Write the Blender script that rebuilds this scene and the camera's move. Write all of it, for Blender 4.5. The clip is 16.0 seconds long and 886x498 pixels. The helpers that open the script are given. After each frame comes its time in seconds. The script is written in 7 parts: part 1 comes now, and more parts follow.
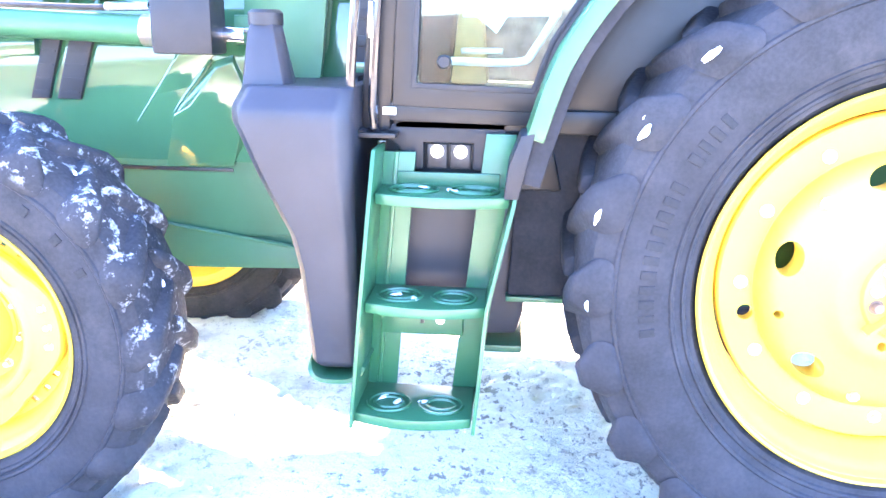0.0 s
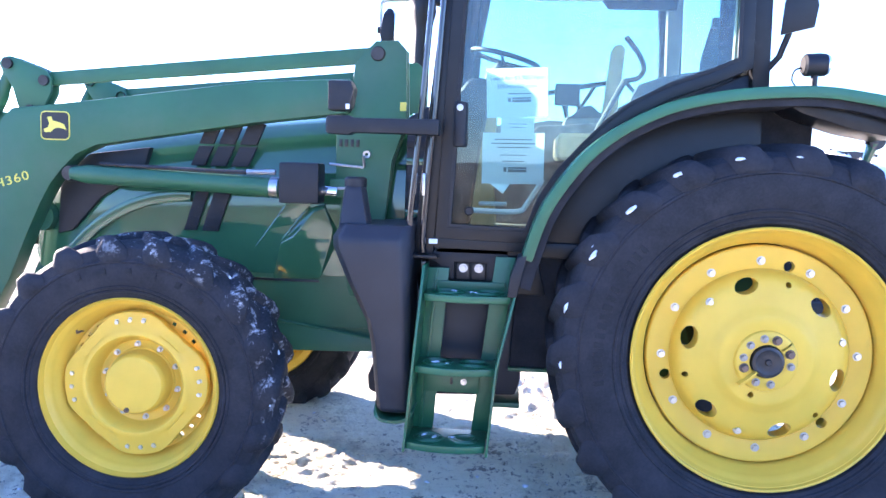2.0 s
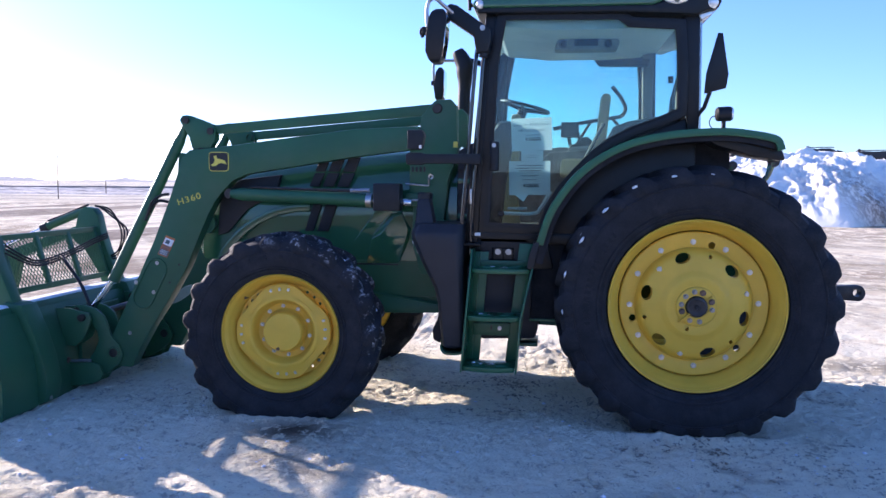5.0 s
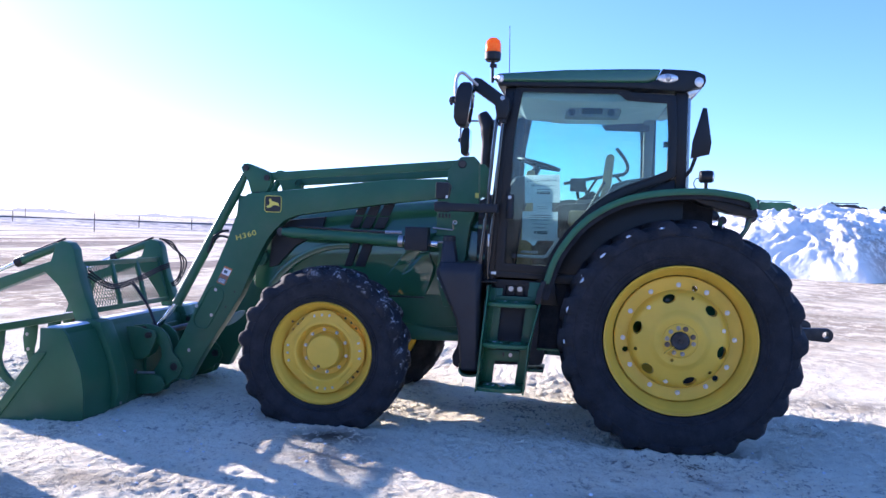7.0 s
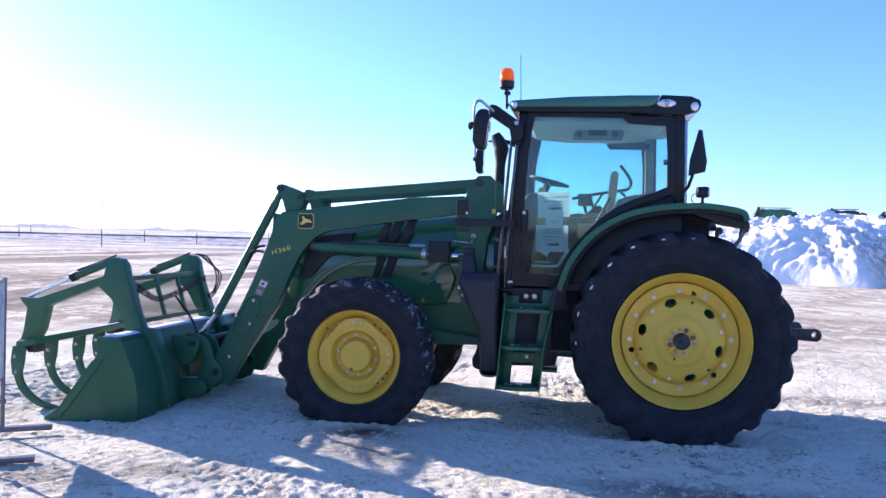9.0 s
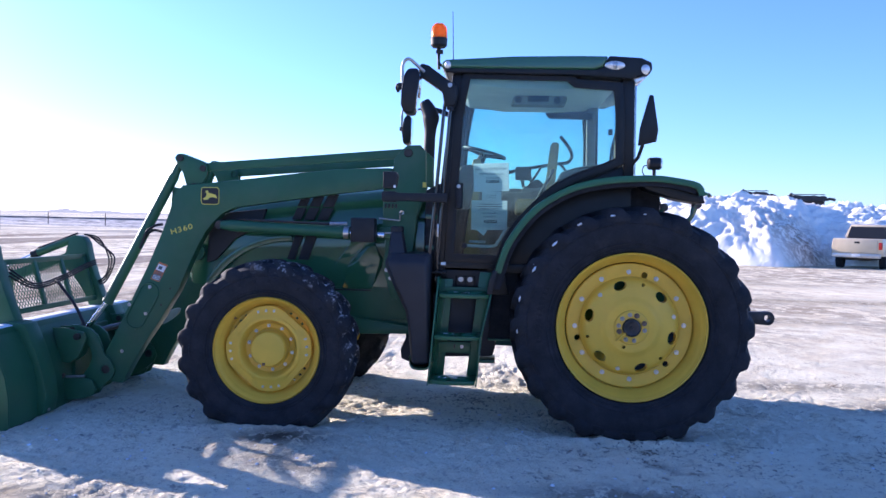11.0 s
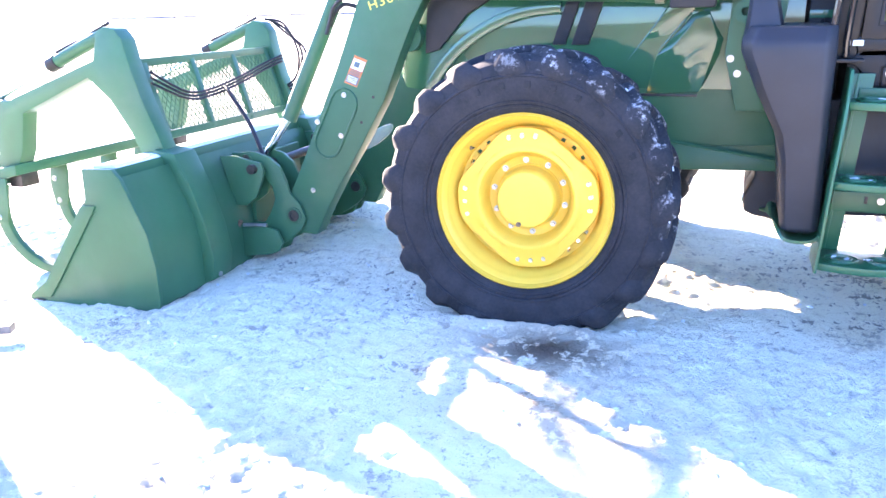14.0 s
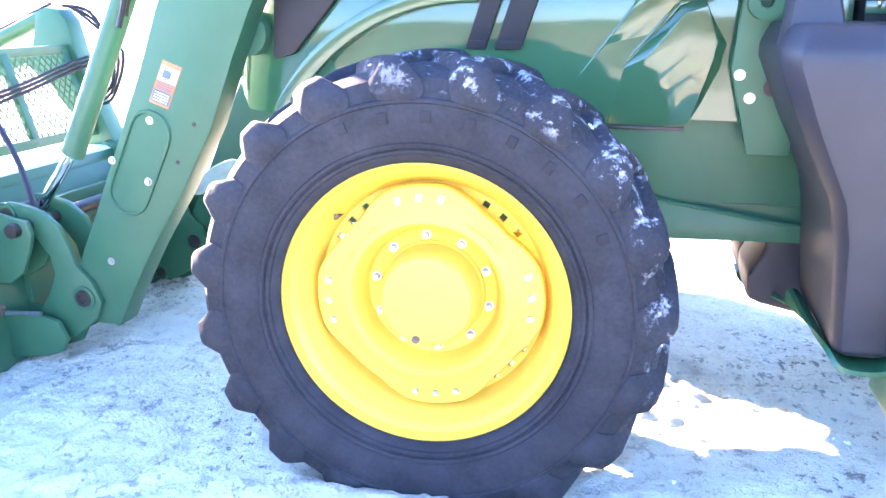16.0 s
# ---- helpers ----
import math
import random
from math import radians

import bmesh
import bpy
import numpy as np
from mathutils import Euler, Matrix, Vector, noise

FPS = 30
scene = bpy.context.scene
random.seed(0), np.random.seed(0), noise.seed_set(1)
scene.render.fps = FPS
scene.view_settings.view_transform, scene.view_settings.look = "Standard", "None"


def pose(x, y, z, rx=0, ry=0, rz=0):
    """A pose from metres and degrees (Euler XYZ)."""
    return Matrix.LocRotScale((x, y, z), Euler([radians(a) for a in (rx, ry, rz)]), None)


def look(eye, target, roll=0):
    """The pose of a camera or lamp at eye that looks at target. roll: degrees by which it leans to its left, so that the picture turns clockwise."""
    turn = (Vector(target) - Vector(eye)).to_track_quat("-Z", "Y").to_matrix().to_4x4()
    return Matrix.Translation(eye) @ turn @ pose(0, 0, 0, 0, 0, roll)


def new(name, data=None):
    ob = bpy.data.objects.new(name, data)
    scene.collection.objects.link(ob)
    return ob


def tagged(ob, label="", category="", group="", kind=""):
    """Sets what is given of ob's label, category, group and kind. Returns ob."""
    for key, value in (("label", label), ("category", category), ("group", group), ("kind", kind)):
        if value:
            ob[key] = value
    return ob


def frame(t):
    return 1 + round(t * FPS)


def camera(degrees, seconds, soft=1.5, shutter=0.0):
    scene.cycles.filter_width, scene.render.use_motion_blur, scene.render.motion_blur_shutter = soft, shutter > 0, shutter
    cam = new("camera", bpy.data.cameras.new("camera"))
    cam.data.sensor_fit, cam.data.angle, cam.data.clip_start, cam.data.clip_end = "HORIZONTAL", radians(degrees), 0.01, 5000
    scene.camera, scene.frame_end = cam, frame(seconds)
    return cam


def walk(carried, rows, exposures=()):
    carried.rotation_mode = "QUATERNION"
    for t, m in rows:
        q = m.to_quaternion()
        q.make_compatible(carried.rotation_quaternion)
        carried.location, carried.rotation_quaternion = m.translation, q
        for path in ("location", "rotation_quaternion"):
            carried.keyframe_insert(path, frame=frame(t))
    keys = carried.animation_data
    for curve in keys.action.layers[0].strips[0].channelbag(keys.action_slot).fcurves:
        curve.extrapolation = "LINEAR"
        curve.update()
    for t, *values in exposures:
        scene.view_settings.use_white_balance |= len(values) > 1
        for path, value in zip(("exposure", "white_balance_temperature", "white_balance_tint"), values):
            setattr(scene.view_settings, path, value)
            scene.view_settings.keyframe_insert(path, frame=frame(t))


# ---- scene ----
cam = camera(58.55, 16.0)
PATH = [
(0, (-1.054, -2.180, 1.490), (-1.221, -0.259, 0.960), 0.98),
    (0.5, (-1.031, -2.518, 1.526), (-1.223, -0.568, 1.124), 0.95),
    (1, (-0.974, -2.823, 1.546), (-1.169, -0.868, 1.172), 1.42),
    (1.5, (-1.032, -3.141, 1.544), (-1.159, -1.167, 1.250), 1.11),
    (2, (-1.048, -3.432, 1.561), (-1.230, -1.449, 1.377), 1.81),
    (2.5, (-1.028, -3.764, 1.579), (-1.265, -1.786, 1.395), 1.97),
    (3, (-1.050, -4.078, 1.579), (-1.262, -2.096, 1.403), 0.71),
    (3.5, (-1.019, -4.391, 1.600), (-1.252, -2.409, 1.462), 1.15),
    (3.7, (-1.016, -4.513, 1.588), (-1.236, -2.532, 1.423), 1.55),
    (5.8, (-0.877, -5.643, 1.623), (-1.173, -3.672, 1.461), 0.32),
    (6, (-0.864, -5.728, 1.628), (-1.162, -3.755, 1.495), 0.74),
    (6.5, (-0.796, -5.912, 1.641), (-1.146, -3.945, 1.551), 1.71),
    (7, (-0.792, -6.127, 1.610), (-1.121, -4.155, 1.555), 2.26),
    (7.5, (-0.865, -6.379, 1.600), (-1.207, -4.410, 1.513), 1.25),
    (8, (-0.900, -6.564, 1.595), (-1.277, -4.600, 1.575), 1.70),
    (8.5, (-0.878, -6.699, 1.610), (-1.186, -4.724, 1.565), 1.91),
    (9, (-0.853, -6.754, 1.633), (-1.188, -4.783, 1.604), 1.55),
    (9.2, (-0.855, -6.760, 1.647), (-1.178, -4.786, 1.619), 1.54),
    (11.3, (-1.096, -5.788, 1.585), (-1.225, -3.793, 1.512), 1.46),
    (11.5, (-1.176, -5.629, 1.581), (-1.325, -3.636, 1.512), 1.48),
    (12, (-1.281, -5.214, 1.574), (-1.409, -3.229, 1.364), 0.69),
    (12.5, (-1.401, -4.768, 1.547), (-1.756, -2.846, 1.123), 0.25),
    (13, (-1.600, -4.350, 1.509), (-2.042, -2.451, 1.065), 1.83),
    (13.5, (-1.717, -3.943, 1.484), (-2.245, -2.065, 1.044), 0.15),
    (14, (-1.848, -3.522, 1.436), (-2.525, -1.734, 0.849), -1.17),
    (14.5, (-1.933, -3.133, 1.426), (-2.516, -1.297, 0.888), -0.48),
    (15, (-2.014, -2.749, 1.398), (-2.597, -0.918, 0.841), -0.24),
    (15.5, (-2.146, -2.398, 1.373), (-2.611, -0.552, 0.761), 0.91),
    (16, (-2.190, -2.092, 1.375), (-2.653, -0.238, 0.787), 0.06),
]
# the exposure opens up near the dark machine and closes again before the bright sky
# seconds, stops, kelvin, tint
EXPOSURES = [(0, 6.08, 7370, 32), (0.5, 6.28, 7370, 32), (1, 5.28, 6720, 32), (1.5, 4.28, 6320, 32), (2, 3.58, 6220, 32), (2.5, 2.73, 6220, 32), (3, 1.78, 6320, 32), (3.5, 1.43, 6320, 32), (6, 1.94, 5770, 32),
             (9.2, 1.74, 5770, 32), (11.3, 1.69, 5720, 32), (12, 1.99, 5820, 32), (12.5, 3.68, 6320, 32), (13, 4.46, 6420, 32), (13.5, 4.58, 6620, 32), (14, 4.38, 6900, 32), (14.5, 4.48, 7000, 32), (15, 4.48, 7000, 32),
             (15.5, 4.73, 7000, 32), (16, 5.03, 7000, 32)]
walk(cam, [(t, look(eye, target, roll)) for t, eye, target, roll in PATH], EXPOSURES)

# ---------------------------------------------------------------- light
SUN_AZ, SUN_EL = math.atan2(0.50, -0.866), radians(18.3)
world = bpy.data.worlds.new("winter_sky")
scene.world = world
world.use_nodes = True
wn = world.node_tree
sky = wn.nodes.new("ShaderNodeTexSky")
sky.sky_type, sky.sun_disc = "NISHITA", False
sky.sun_elevation, sky.sun_rotation = SUN_EL, math.atan2(-0.866, 0.50)
sky.altitude, sky.air_density, sky.dust_density, sky.ozone_density = 600, 1.0, 0.6, 6.8
wn.links.new(sky.outputs[0], wn.nodes["Background"].inputs[0])
wn.nodes["Background"].inputs[1].default_value = 0.092
sun_data = bpy.data.lights.new("sun", "SUN")
sun_data.energy, sun_data.angle, sun_data.color = 3.2, radians(0.53), (1.0, 0.92, 0.73)
sun = new("sun", sun_data)
sun.matrix_world = look(
    (20 * math.cos(SUN_AZ), 20 * math.sin(SUN_AZ), 20 * math.tan(SUN_EL)), (0, 0, 0))


# ---------------------------------------------------------------- materials
def mat_base(name):
    m = bpy.data.materials.new(name)
    m.use_nodes = True
    nt = m.node_tree
    return m, nt, nt.nodes["Principled BSDF"]


def noise_node(nt, scale, detail=4.0, rough=0.55, coords="Object"):
    tc = nt.nodes.new("ShaderNodeTexCoord")
    n = nt.nodes.new("ShaderNodeTexNoise")
    n.inputs["Scale"].default_value, n.inputs["Detail"].default_value = scale, detail
    n.inputs["Roughness"].default_value = rough
    nt.links.new(tc.outputs[coords], n.inputs["Vector"])
    return n


def ramp(nt, source, stops):
    r = nt.nodes.new("ShaderNodeValToRGB")
    while len(r.color_ramp.elements) < len(stops):
        r.color_ramp.elements.new(0.5)
    for e, (p, c) in zip(r.color_ramp.elements, stops):
        e.position, e.color = p, (*c, 1) if len(c) == 3 else c
    nt.links.new(source, r.inputs[0])
    return r


def mix_colour(nt, fac, a, b, mode="MIX"):
    m = nt.nodes.new("ShaderNodeMix")
    m.data_type, m.blend_type = "RGBA", mode
    for socket, value in ((m.inputs[0], fac), (m.inputs[6], a), (m.inputs[7], b)):
        if isinstance(value, (int, float)):
            socket.default_value = value
        elif isinstance(value, tuple):
            socket.default_value = (*value, 1)
        else:
            nt.links.new(value, socket)
    return m.outputs[2]


def bump(nt, bsdf, height, strength, distance):
    b = nt.nodes.new("ShaderNodeBump")
    b.inputs["Strength"].default_value, b.inputs["Distance"].default_value = strength, distance
    nt.links.new(height, b.inputs["Height"])
    nt.links.new(b.outputs[0], bsdf.inputs["Normal"])
    return b


def surface(name, colour, rough, metal=0.0, vary=0.25, scale=6.0, fine=120.0, relief=0.15, depth=0.001,
            dirt=None, dirt_at=(0.55, 0.75), coat=0.0, spec=0.5):
    """Paint, plastic, rubber or metal with blotches at one scale, grain at another and optional dirt."""
    m, nt, b = mat_base(name)
    big, small = noise_node(nt, scale, 5), noise_node(nt, fine, 3)
    lo = tuple(c * (1 - vary) for c in colour)
    hi = tuple(min(1, c * (1 + vary)) for c in colour)
    col = ramp(nt, big.outputs[0], [(0.3, lo), (0.7, hi)]).outputs[0]
    if dirt:
        d = noise_node(nt, scale * 0.7, 8, 0.65)
        mask = ramp(nt, d.outputs[0], [(dirt_at[0], (0, 0, 0)), (dirt_at[1], (1, 1, 1))]).outputs[0]
        col = mix_colour(nt, mask, col, dirt)
    nt.links.new(col, b.inputs["Base Color"])
    r = ramp(nt, small.outputs[0], [(0.2, (rough * 0.75,) * 3), (0.8, (min(1, rough * 1.25),) * 3)])
    nt.links.new(r.outputs[0], b.inputs["Roughness"])
    b.inputs["Metallic"].default_value = metal
    b.inputs["Coat Weight"].default_value = coat
    b.inputs["Coat Roughness"].default_value = 0.06
    b.inputs["Specular IOR Level"].default_value = spec
    if relief:
        bump(nt, b, small.outputs[0], relief, depth)
    return m


def glass(name, tint, ior=1.72, dust=0.0):
    """A thin tinted pane: clear straight-through light, a mirror layer by Fresnel, and a little dust."""
    m, nt, b = mat_base(name)
    out = nt.nodes["Material Output"]
    tr = nt.nodes.new("ShaderNodeBsdfTransparent")
    gl = nt.nodes.new("ShaderNodeBsdfGlossy")
    fr = nt.nodes.new("ShaderNodeFresnel")
    mx = nt.nodes.new("ShaderNodeMixShader")
    fr.inputs["IOR"].default_value = ior
    tr.inputs[0].default_value = (*tint, 1)
    gl.inputs["Roughness"].default_value = 0.01
    nt.links.new(fr.outputs[0], mx.inputs[0])
    nt.links.new(tr.outputs[0], mx.inputs[1])
    nt.links.new(gl.outputs[0], mx.inputs[2])
    last = mx
    if dust:
        df = nt.nodes.new("ShaderNodeBsdfDiffuse")
        df.inputs[0].default_value = (0.5, 0.46, 0.42, 1)
        n = noise_node(nt, 3.0, 6)
        k = ramp(nt, n.outputs[0], [(0.35, (0, 0, 0)), (0.8, (dust,) * 3)])
        m2 = nt.nodes.new("ShaderNodeMixShader")
        nt.links.new(k.outputs[0], m2.inputs[0])
        nt.links.new(mx.outputs[0], m2.inputs[1])
        nt.links.new(df.outputs[0], m2.inputs[2])
        last = m2
    nt.links.new(last.outputs[0], out.inputs["Surface"])
    return m


GREEN = surface("green_paint", (0.024, 0.102, 0.050), 0.07, spec=0.45, vary=0.10, scale=3, fine=300, relief=0.012, depth=0.0006,
                coat=0.6, dirt=(0.04, 0.10, 0.05), dirt_at=(0.62, 0.98))
LOADER_GREEN = surface("satin_loader_green", (0.021, 0.106, 0.052), 0.42, vary=0.12, scale=2.5, fine=220, relief=0.05, depth=0.0008, spec=0.38,
                       dirt=(0.058, 0.118, 0.074), dirt_at=(0.50, 0.85))
STEP_GREEN = surface("step_green_paint", (0.008, 0.105, 0.045), 0.34, vary=0.12, scale=5, fine=260, relief=0.05, depth=0.0008,
                     dirt=(0.10, 0.14, 0.11), dirt_at=(0.60, 0.95))
YELLOW = surface("yellow_paint", (0.735, 0.455, 0.055), 0.42, spec=0.32, vary=0.07, scale=5, fine=200, relief=0.05, depth=0.0008,
                 dirt=(0.45, 0.32, 0.09), dirt_at=(0.66, 0.95))
RUBBER = surface("tyre_rubber", (0.020, 0.021, 0.025), 0.80, vary=0.30, scale=9, fine=90, relief=0.35, depth=0.002,
                 dirt=(0.042, 0.042, 0.047), dirt_at=(0.52, 0.90), spec=0.25)
BLACK = surface("black_plastic", (0.013, 0.014, 0.017), 0.50, spec=0.32, vary=0.2, scale=7, fine=350, relief=0.18, depth=0.0008,
                dirt=(0.030, 0.030, 0.033), dirt_at=(0.58, 0.98))
CAB_BLACK = surface("black_cab_paint", (0.011, 0.012, 0.014), 0.36, spec=0.28, vary=0.2, scale=6, fine=260, relief=0.05,
                    dirt=(0.05, 0.048, 0.045), dirt_at=(0.6, 0.95))
TANK = surface("grey_black_moulded_plastic", (0.022, 0.023, 0.029), 0.46, spec=0.35, vary=0.15, scale=5, fine=420, relief=0.25, depth=0.0008,
               dirt=(0.042, 0.042, 0.046), dirt_at=(0.58, 0.98))
GLOSS_BLACK = surface("gloss_black_tube", (0.012, 0.012, 0.014), 0.16, vary=0.15, scale=8, fine=200, relief=0.03, coat=0.5)
STEEL = surface("zinc_steel", (0.50, 0.50, 0.50), 0.38, metal=1.0, vary=0.15, scale=30, fine=300, relief=0.1)
CHROME = surface("chrome_rod", (0.8, 0.8, 0.82), 0.10, metal=1.0, vary=0.05, relief=0.0)
HUB_STEEL = surface("worn_hub_steel", (0.36, 0.31, 0.27), 0.5, metal=0.5, vary=0.3, scale=40, fine=200, relief=0.2)
DARK_STEEL = surface("oily_dark_steel", (0.05, 0.045, 0.042), 0.5, metal=0.6, vary=0.35, scale=18, fine=150, relief=0.3)
RUST = surface("worn_rusty_steel", (0.16, 0.10, 0.07), 0.7, metal=0.3, vary=0.4, scale=20, fine=160, relief=0.4)
INTERIOR = surface("beige_grey_cab_trim", (0.19, 0.175, 0.155), 0.75, vary=0.2, scale=6, fine=200, relief=0.2)
LINER = surface("pale_headliner", (0.62, 0.61, 0.58), 0.85, vary=0.12, scale=4, fine=200, relief=0.15)
SEAT = surface("tan_seat_cloth", (0.50, 0.34, 0.16), 0.9, vary=0.2, scale=10, fine=300, relief=0.4)
PAPER = surface("printed_paper", (0.80, 0.83, 0.84), 0.8, vary=0.03, scale=4, fine=200, relief=0.03)
INK = surface("grey_ink", (0.10, 0.13, 0.14), 0.8, vary=0.1, relief=0)
WHITE = surface("white_paint", (0.78, 0.78, 0.76), 0.4, vary=0.08, scale=4, relief=0.03)
ORANGE_LABEL = surface("orange_label", (0.55, 0.16, 0.045), 0.5, vary=0.1, relief=0)
DECAL_YELLOW = surface("yellow_decal", (0.72, 0.60, 0.10), 0.5, vary=0.06, relief=0)
DECAL_BLACK = surface("black_decal", (0.012, 0.012, 0.012), 0.4, vary=0.1, relief=0)
CLEAN_SNOW = surface("packed_snow", (0.80, 0.83, 0.88), 0.75, vary=0.08, scale=30, fine=160, relief=0.6, depth=0.004,
                     dirt=(0.50, 0.47, 0.43), dirt_at=(0.6, 0.9), spec=0.04)
CREAM = surface("cream_truck_paint", (0.66, 0.53, 0.35), 0.30, vary=0.06, scale=2, relief=0.02, coat=0.4)
RED_LENS = surface("red_tail_lamp", (0.50, 0.03, 0.02), 0.2, vary=0.1, relief=0)
GREY_METAL = surface("galvanised_frame", (0.16, 0.16, 0.165), 0.45, metal=0.5, vary=0.2, scale=12)
MIRROR = surface("mirror_glass", (0.85, 0.86, 0.88), 0.02, metal=1.0, vary=0.01, relief=0)
LAMP_GLASS = surface("clear_lamp_reflector", (0.75, 0.77, 0.78), 0.16, metal=0.55, vary=0.15, scale=40, relief=0.2)
CAB_GLASS = glass("tinted_cab_glass", (0.71, 0.90, 0.875), 1.56, dust=0.06)
REAR_GLASS = glass("tinted_rear_glass", (0.80, 0.91, 0.93), 1.25)
EARTH = surface("bare_earth", (0.15, 0.12, 0.094), 0.95, vary=0.65, scale=2.2, fine=7, relief=1.0, depth=0.12, dirt=(0.6, 0.58, 0.55), dirt_at=(0.66, 0.72), spec=0.04)
WOOD = surface("weathered_pole_wood", (0.14, 0.115, 0.09), 0.9, vary=0.3, scale=3, fine=60, relief=0.5, spec=0.04)
FAR_TREE_HAZE = surface("far_bare_trees_haze_glow", (0.30, 0.28, 0.26), 1.0, vary=0.12, scale=0.05, fine=0.6, relief=0, spec=0.04)
# weak pale emission imitates the haze that lightens the backlit trees
FAR_TREE_HAZE.node_tree.nodes["Principled BSDF"].inputs["Emission Color"].default_value = (0.80, 0.79, 0.77, 1)
FAR_TREE_HAZE.node_tree.nodes["Principled BSDF"].inputs["Emission Strength"].default_value = 0.20
TRACK_BED = surface("snowy_track_bed", (0.20, 0.19, 0.185), 1.0, vary=0.3, scale=0.1, fine=2, relief=0.2, spec=0.04)
FAR_FIELD = surface("dead_grass_under_snow", (0.56, 0.51, 0.45), 1.0, vary=0.55, scale=0.8, fine=2, relief=0.2, spec=0.04)
FARM_GREEN = surface("faded_machine_green", (0.03, 0.12, 0.055), 0.5, vary=0.2, scale=2, relief=0.1)
FARM_DARK = surface("dark_machine_steel", (0.04, 0.04, 0.042), 0.7, vary=0.3, scale=2, relief=0.1)


def amber():
    """Coloured clear plastic that lets the low sun glow through."""
    m, nt, b = mat_base("amber_lens")
    n = noise_node(nt, 30, 2)
    c = ramp(nt, n.outputs[0], [(0.3, (0.95, 0.24, 0.02)), (0.7, (1.0, 0.36, 0.04))]).outputs[0]
    tl = nt.nodes.new("ShaderNodeBsdfTranslucent")
    mx = nt.nodes.new("ShaderNodeMixShader")
    mx.inputs[0].default_value = 0.6
    nt.links.new(c, tl.inputs[0])
    nt.links.new(c, b.inputs["Base Color"])
    b.inputs["Roughness"].default_value = 0.12
    nt.links.new(b.outputs[0], mx.inputs[1])
    nt.links.new(tl.outputs[0], mx.inputs[2])
    nt.links.new(mx.outputs[0], nt.nodes["Material Output"].inputs["Surface"])
    return m


AMBER = amber()


def snow_ground():
    """Trodden, dirty snow: white crust, sandy and muddy stains near by, long wheel tracks farther off."""
    m, nt, b = mat_base("trodden_snow")
    tc = nt.nodes.new("ShaderNodeTexCoord")

    def n_at(scale, detail, stretch=(1, 1, 1), rough=0.62):
        mp = nt.nodes.new("ShaderNodeMapping")
        mp.inputs["Scale"].default_value = stretch
        nt.links.new(tc.outputs["Object"], mp.inputs["Vector"])
        n = nt.nodes.new("ShaderNodeTexNoise")
        n.inputs["Scale"].default_value, n.inputs["Detail"].default_value = scale, detail
        n.inputs["Roughness"].default_value = rough
        nt.links.new(mp.outputs[0], n.inputs["Vector"])
        return n.outputs[0]

    def maths(op, a, b_in, c_in=None):
        k = nt.nodes.new("ShaderNodeMath")
        k.operation = op
        for i, v in enumerate((a, b_in, c_in)):
            if v is None:
                continue
            if isinstance(v, (int, float)):
                k.inputs[i].default_value = v
            else:
                nt.links.new(v, k.inputs[i])
        return k.outputs[0]

    def mask(source, lo, hi, top=1.0):
        return ramp(nt, source, [(lo, (0, 0, 0)), (hi, (top,) * 3)]).outputs[0]

    fine, crumbs, clods = n_at(12.0, 8, rough=0.7), n_at(60.0, 4), n_at(7.0, 7, (1, 0.9, 1), 0.72)
    mid, broad = n_at(1.9, 10, (1.0, 0.85, 1), 0.70), n_at(0.50, 8, (0.8, 0.8, 1), 0.66)
    white = ramp(nt, fine, [(0.32, (0.62, 0.55, 0.42)), (0.42, (0.93, 0.865, 0.67)), (0.56, (0.97, 0.915, 0.72))]).outputs[0]
    col = mix_colour(nt, mask(mid, 0.50, 0.66, 0.50), white, (0.80, 0.67, 0.45))
    stain = nt.nodes.new("ShaderNodeAttribute")
    stain.attribute_name = "stain"
    mud = maths("MULTIPLY", maths("MAXIMUM", mask(broad, 0.60, 0.72), stain.outputs["Fac"]), mask(maths("MULTIPLY_ADD", clods, 0.5, maths("MULTIPLY", fine, 0.5)), 0.435, 0.485))
    col = mix_colour(nt, mud, col, (0.125, 0.097, 0.077))
    worn = mask(n_at(0.8, 6, (0.9, 0.9, 1), 0.6), 0.40, 0.62)
    col = mix_colour(nt, mask(crumbs, 0.63, 0.70, 0.50), col, (0.22, 0.175, 0.14))
    flecks = mask(maths("MULTIPLY_ADD", n_at(27.0, 6, (1, 0.8, 1), 0.7), 0.6, maths("MULTIPLY", mid, 0.4)), 0.552, 0.574, 0.8)
    col = mix_colour(nt, maths("MULTIPLY", flecks, worn), col, (0.15, 0.115, 0.088))
    col = mix_colour(nt, maths("MULTIPLY", maths("MULTIPLY", mask(clods, 0.60, 0.625), worn), 0.8), col, (0.21, 0.165, 0.13))
    # sand spread over the far side of the yard, and long tracks
    sep = nt.nodes.new("ShaderNodeSeparateXYZ")
    nt.links.new(tc.outputs["Object"], sep.inputs[0])
    away = nt.nodes.new("ShaderNodeMapRange")
    away.inputs["From Min"].default_value, away.inputs["From Max"].default_value = 2.2, 6.0
    nt.links.new(sep.outputs["Y"], away.inputs["Value"])
    col = mix_colour(nt, maths("MULTIPLY", away.outputs[0], mask(mid, 0.36, 0.56, 0.55)), col, (0.76, 0.64, 0.44))
    field = nt.nodes.new("ShaderNodeMapRange")
    field.inputs["From Min"].default_value, field.inputs["From Max"].default_value = 62.0, 46.0
    nt.links.new(sep.outputs["Y"], field.inputs["Value"])
    track = n_at(1.0, 12, (0.13, 0.11, 1), 0.72)
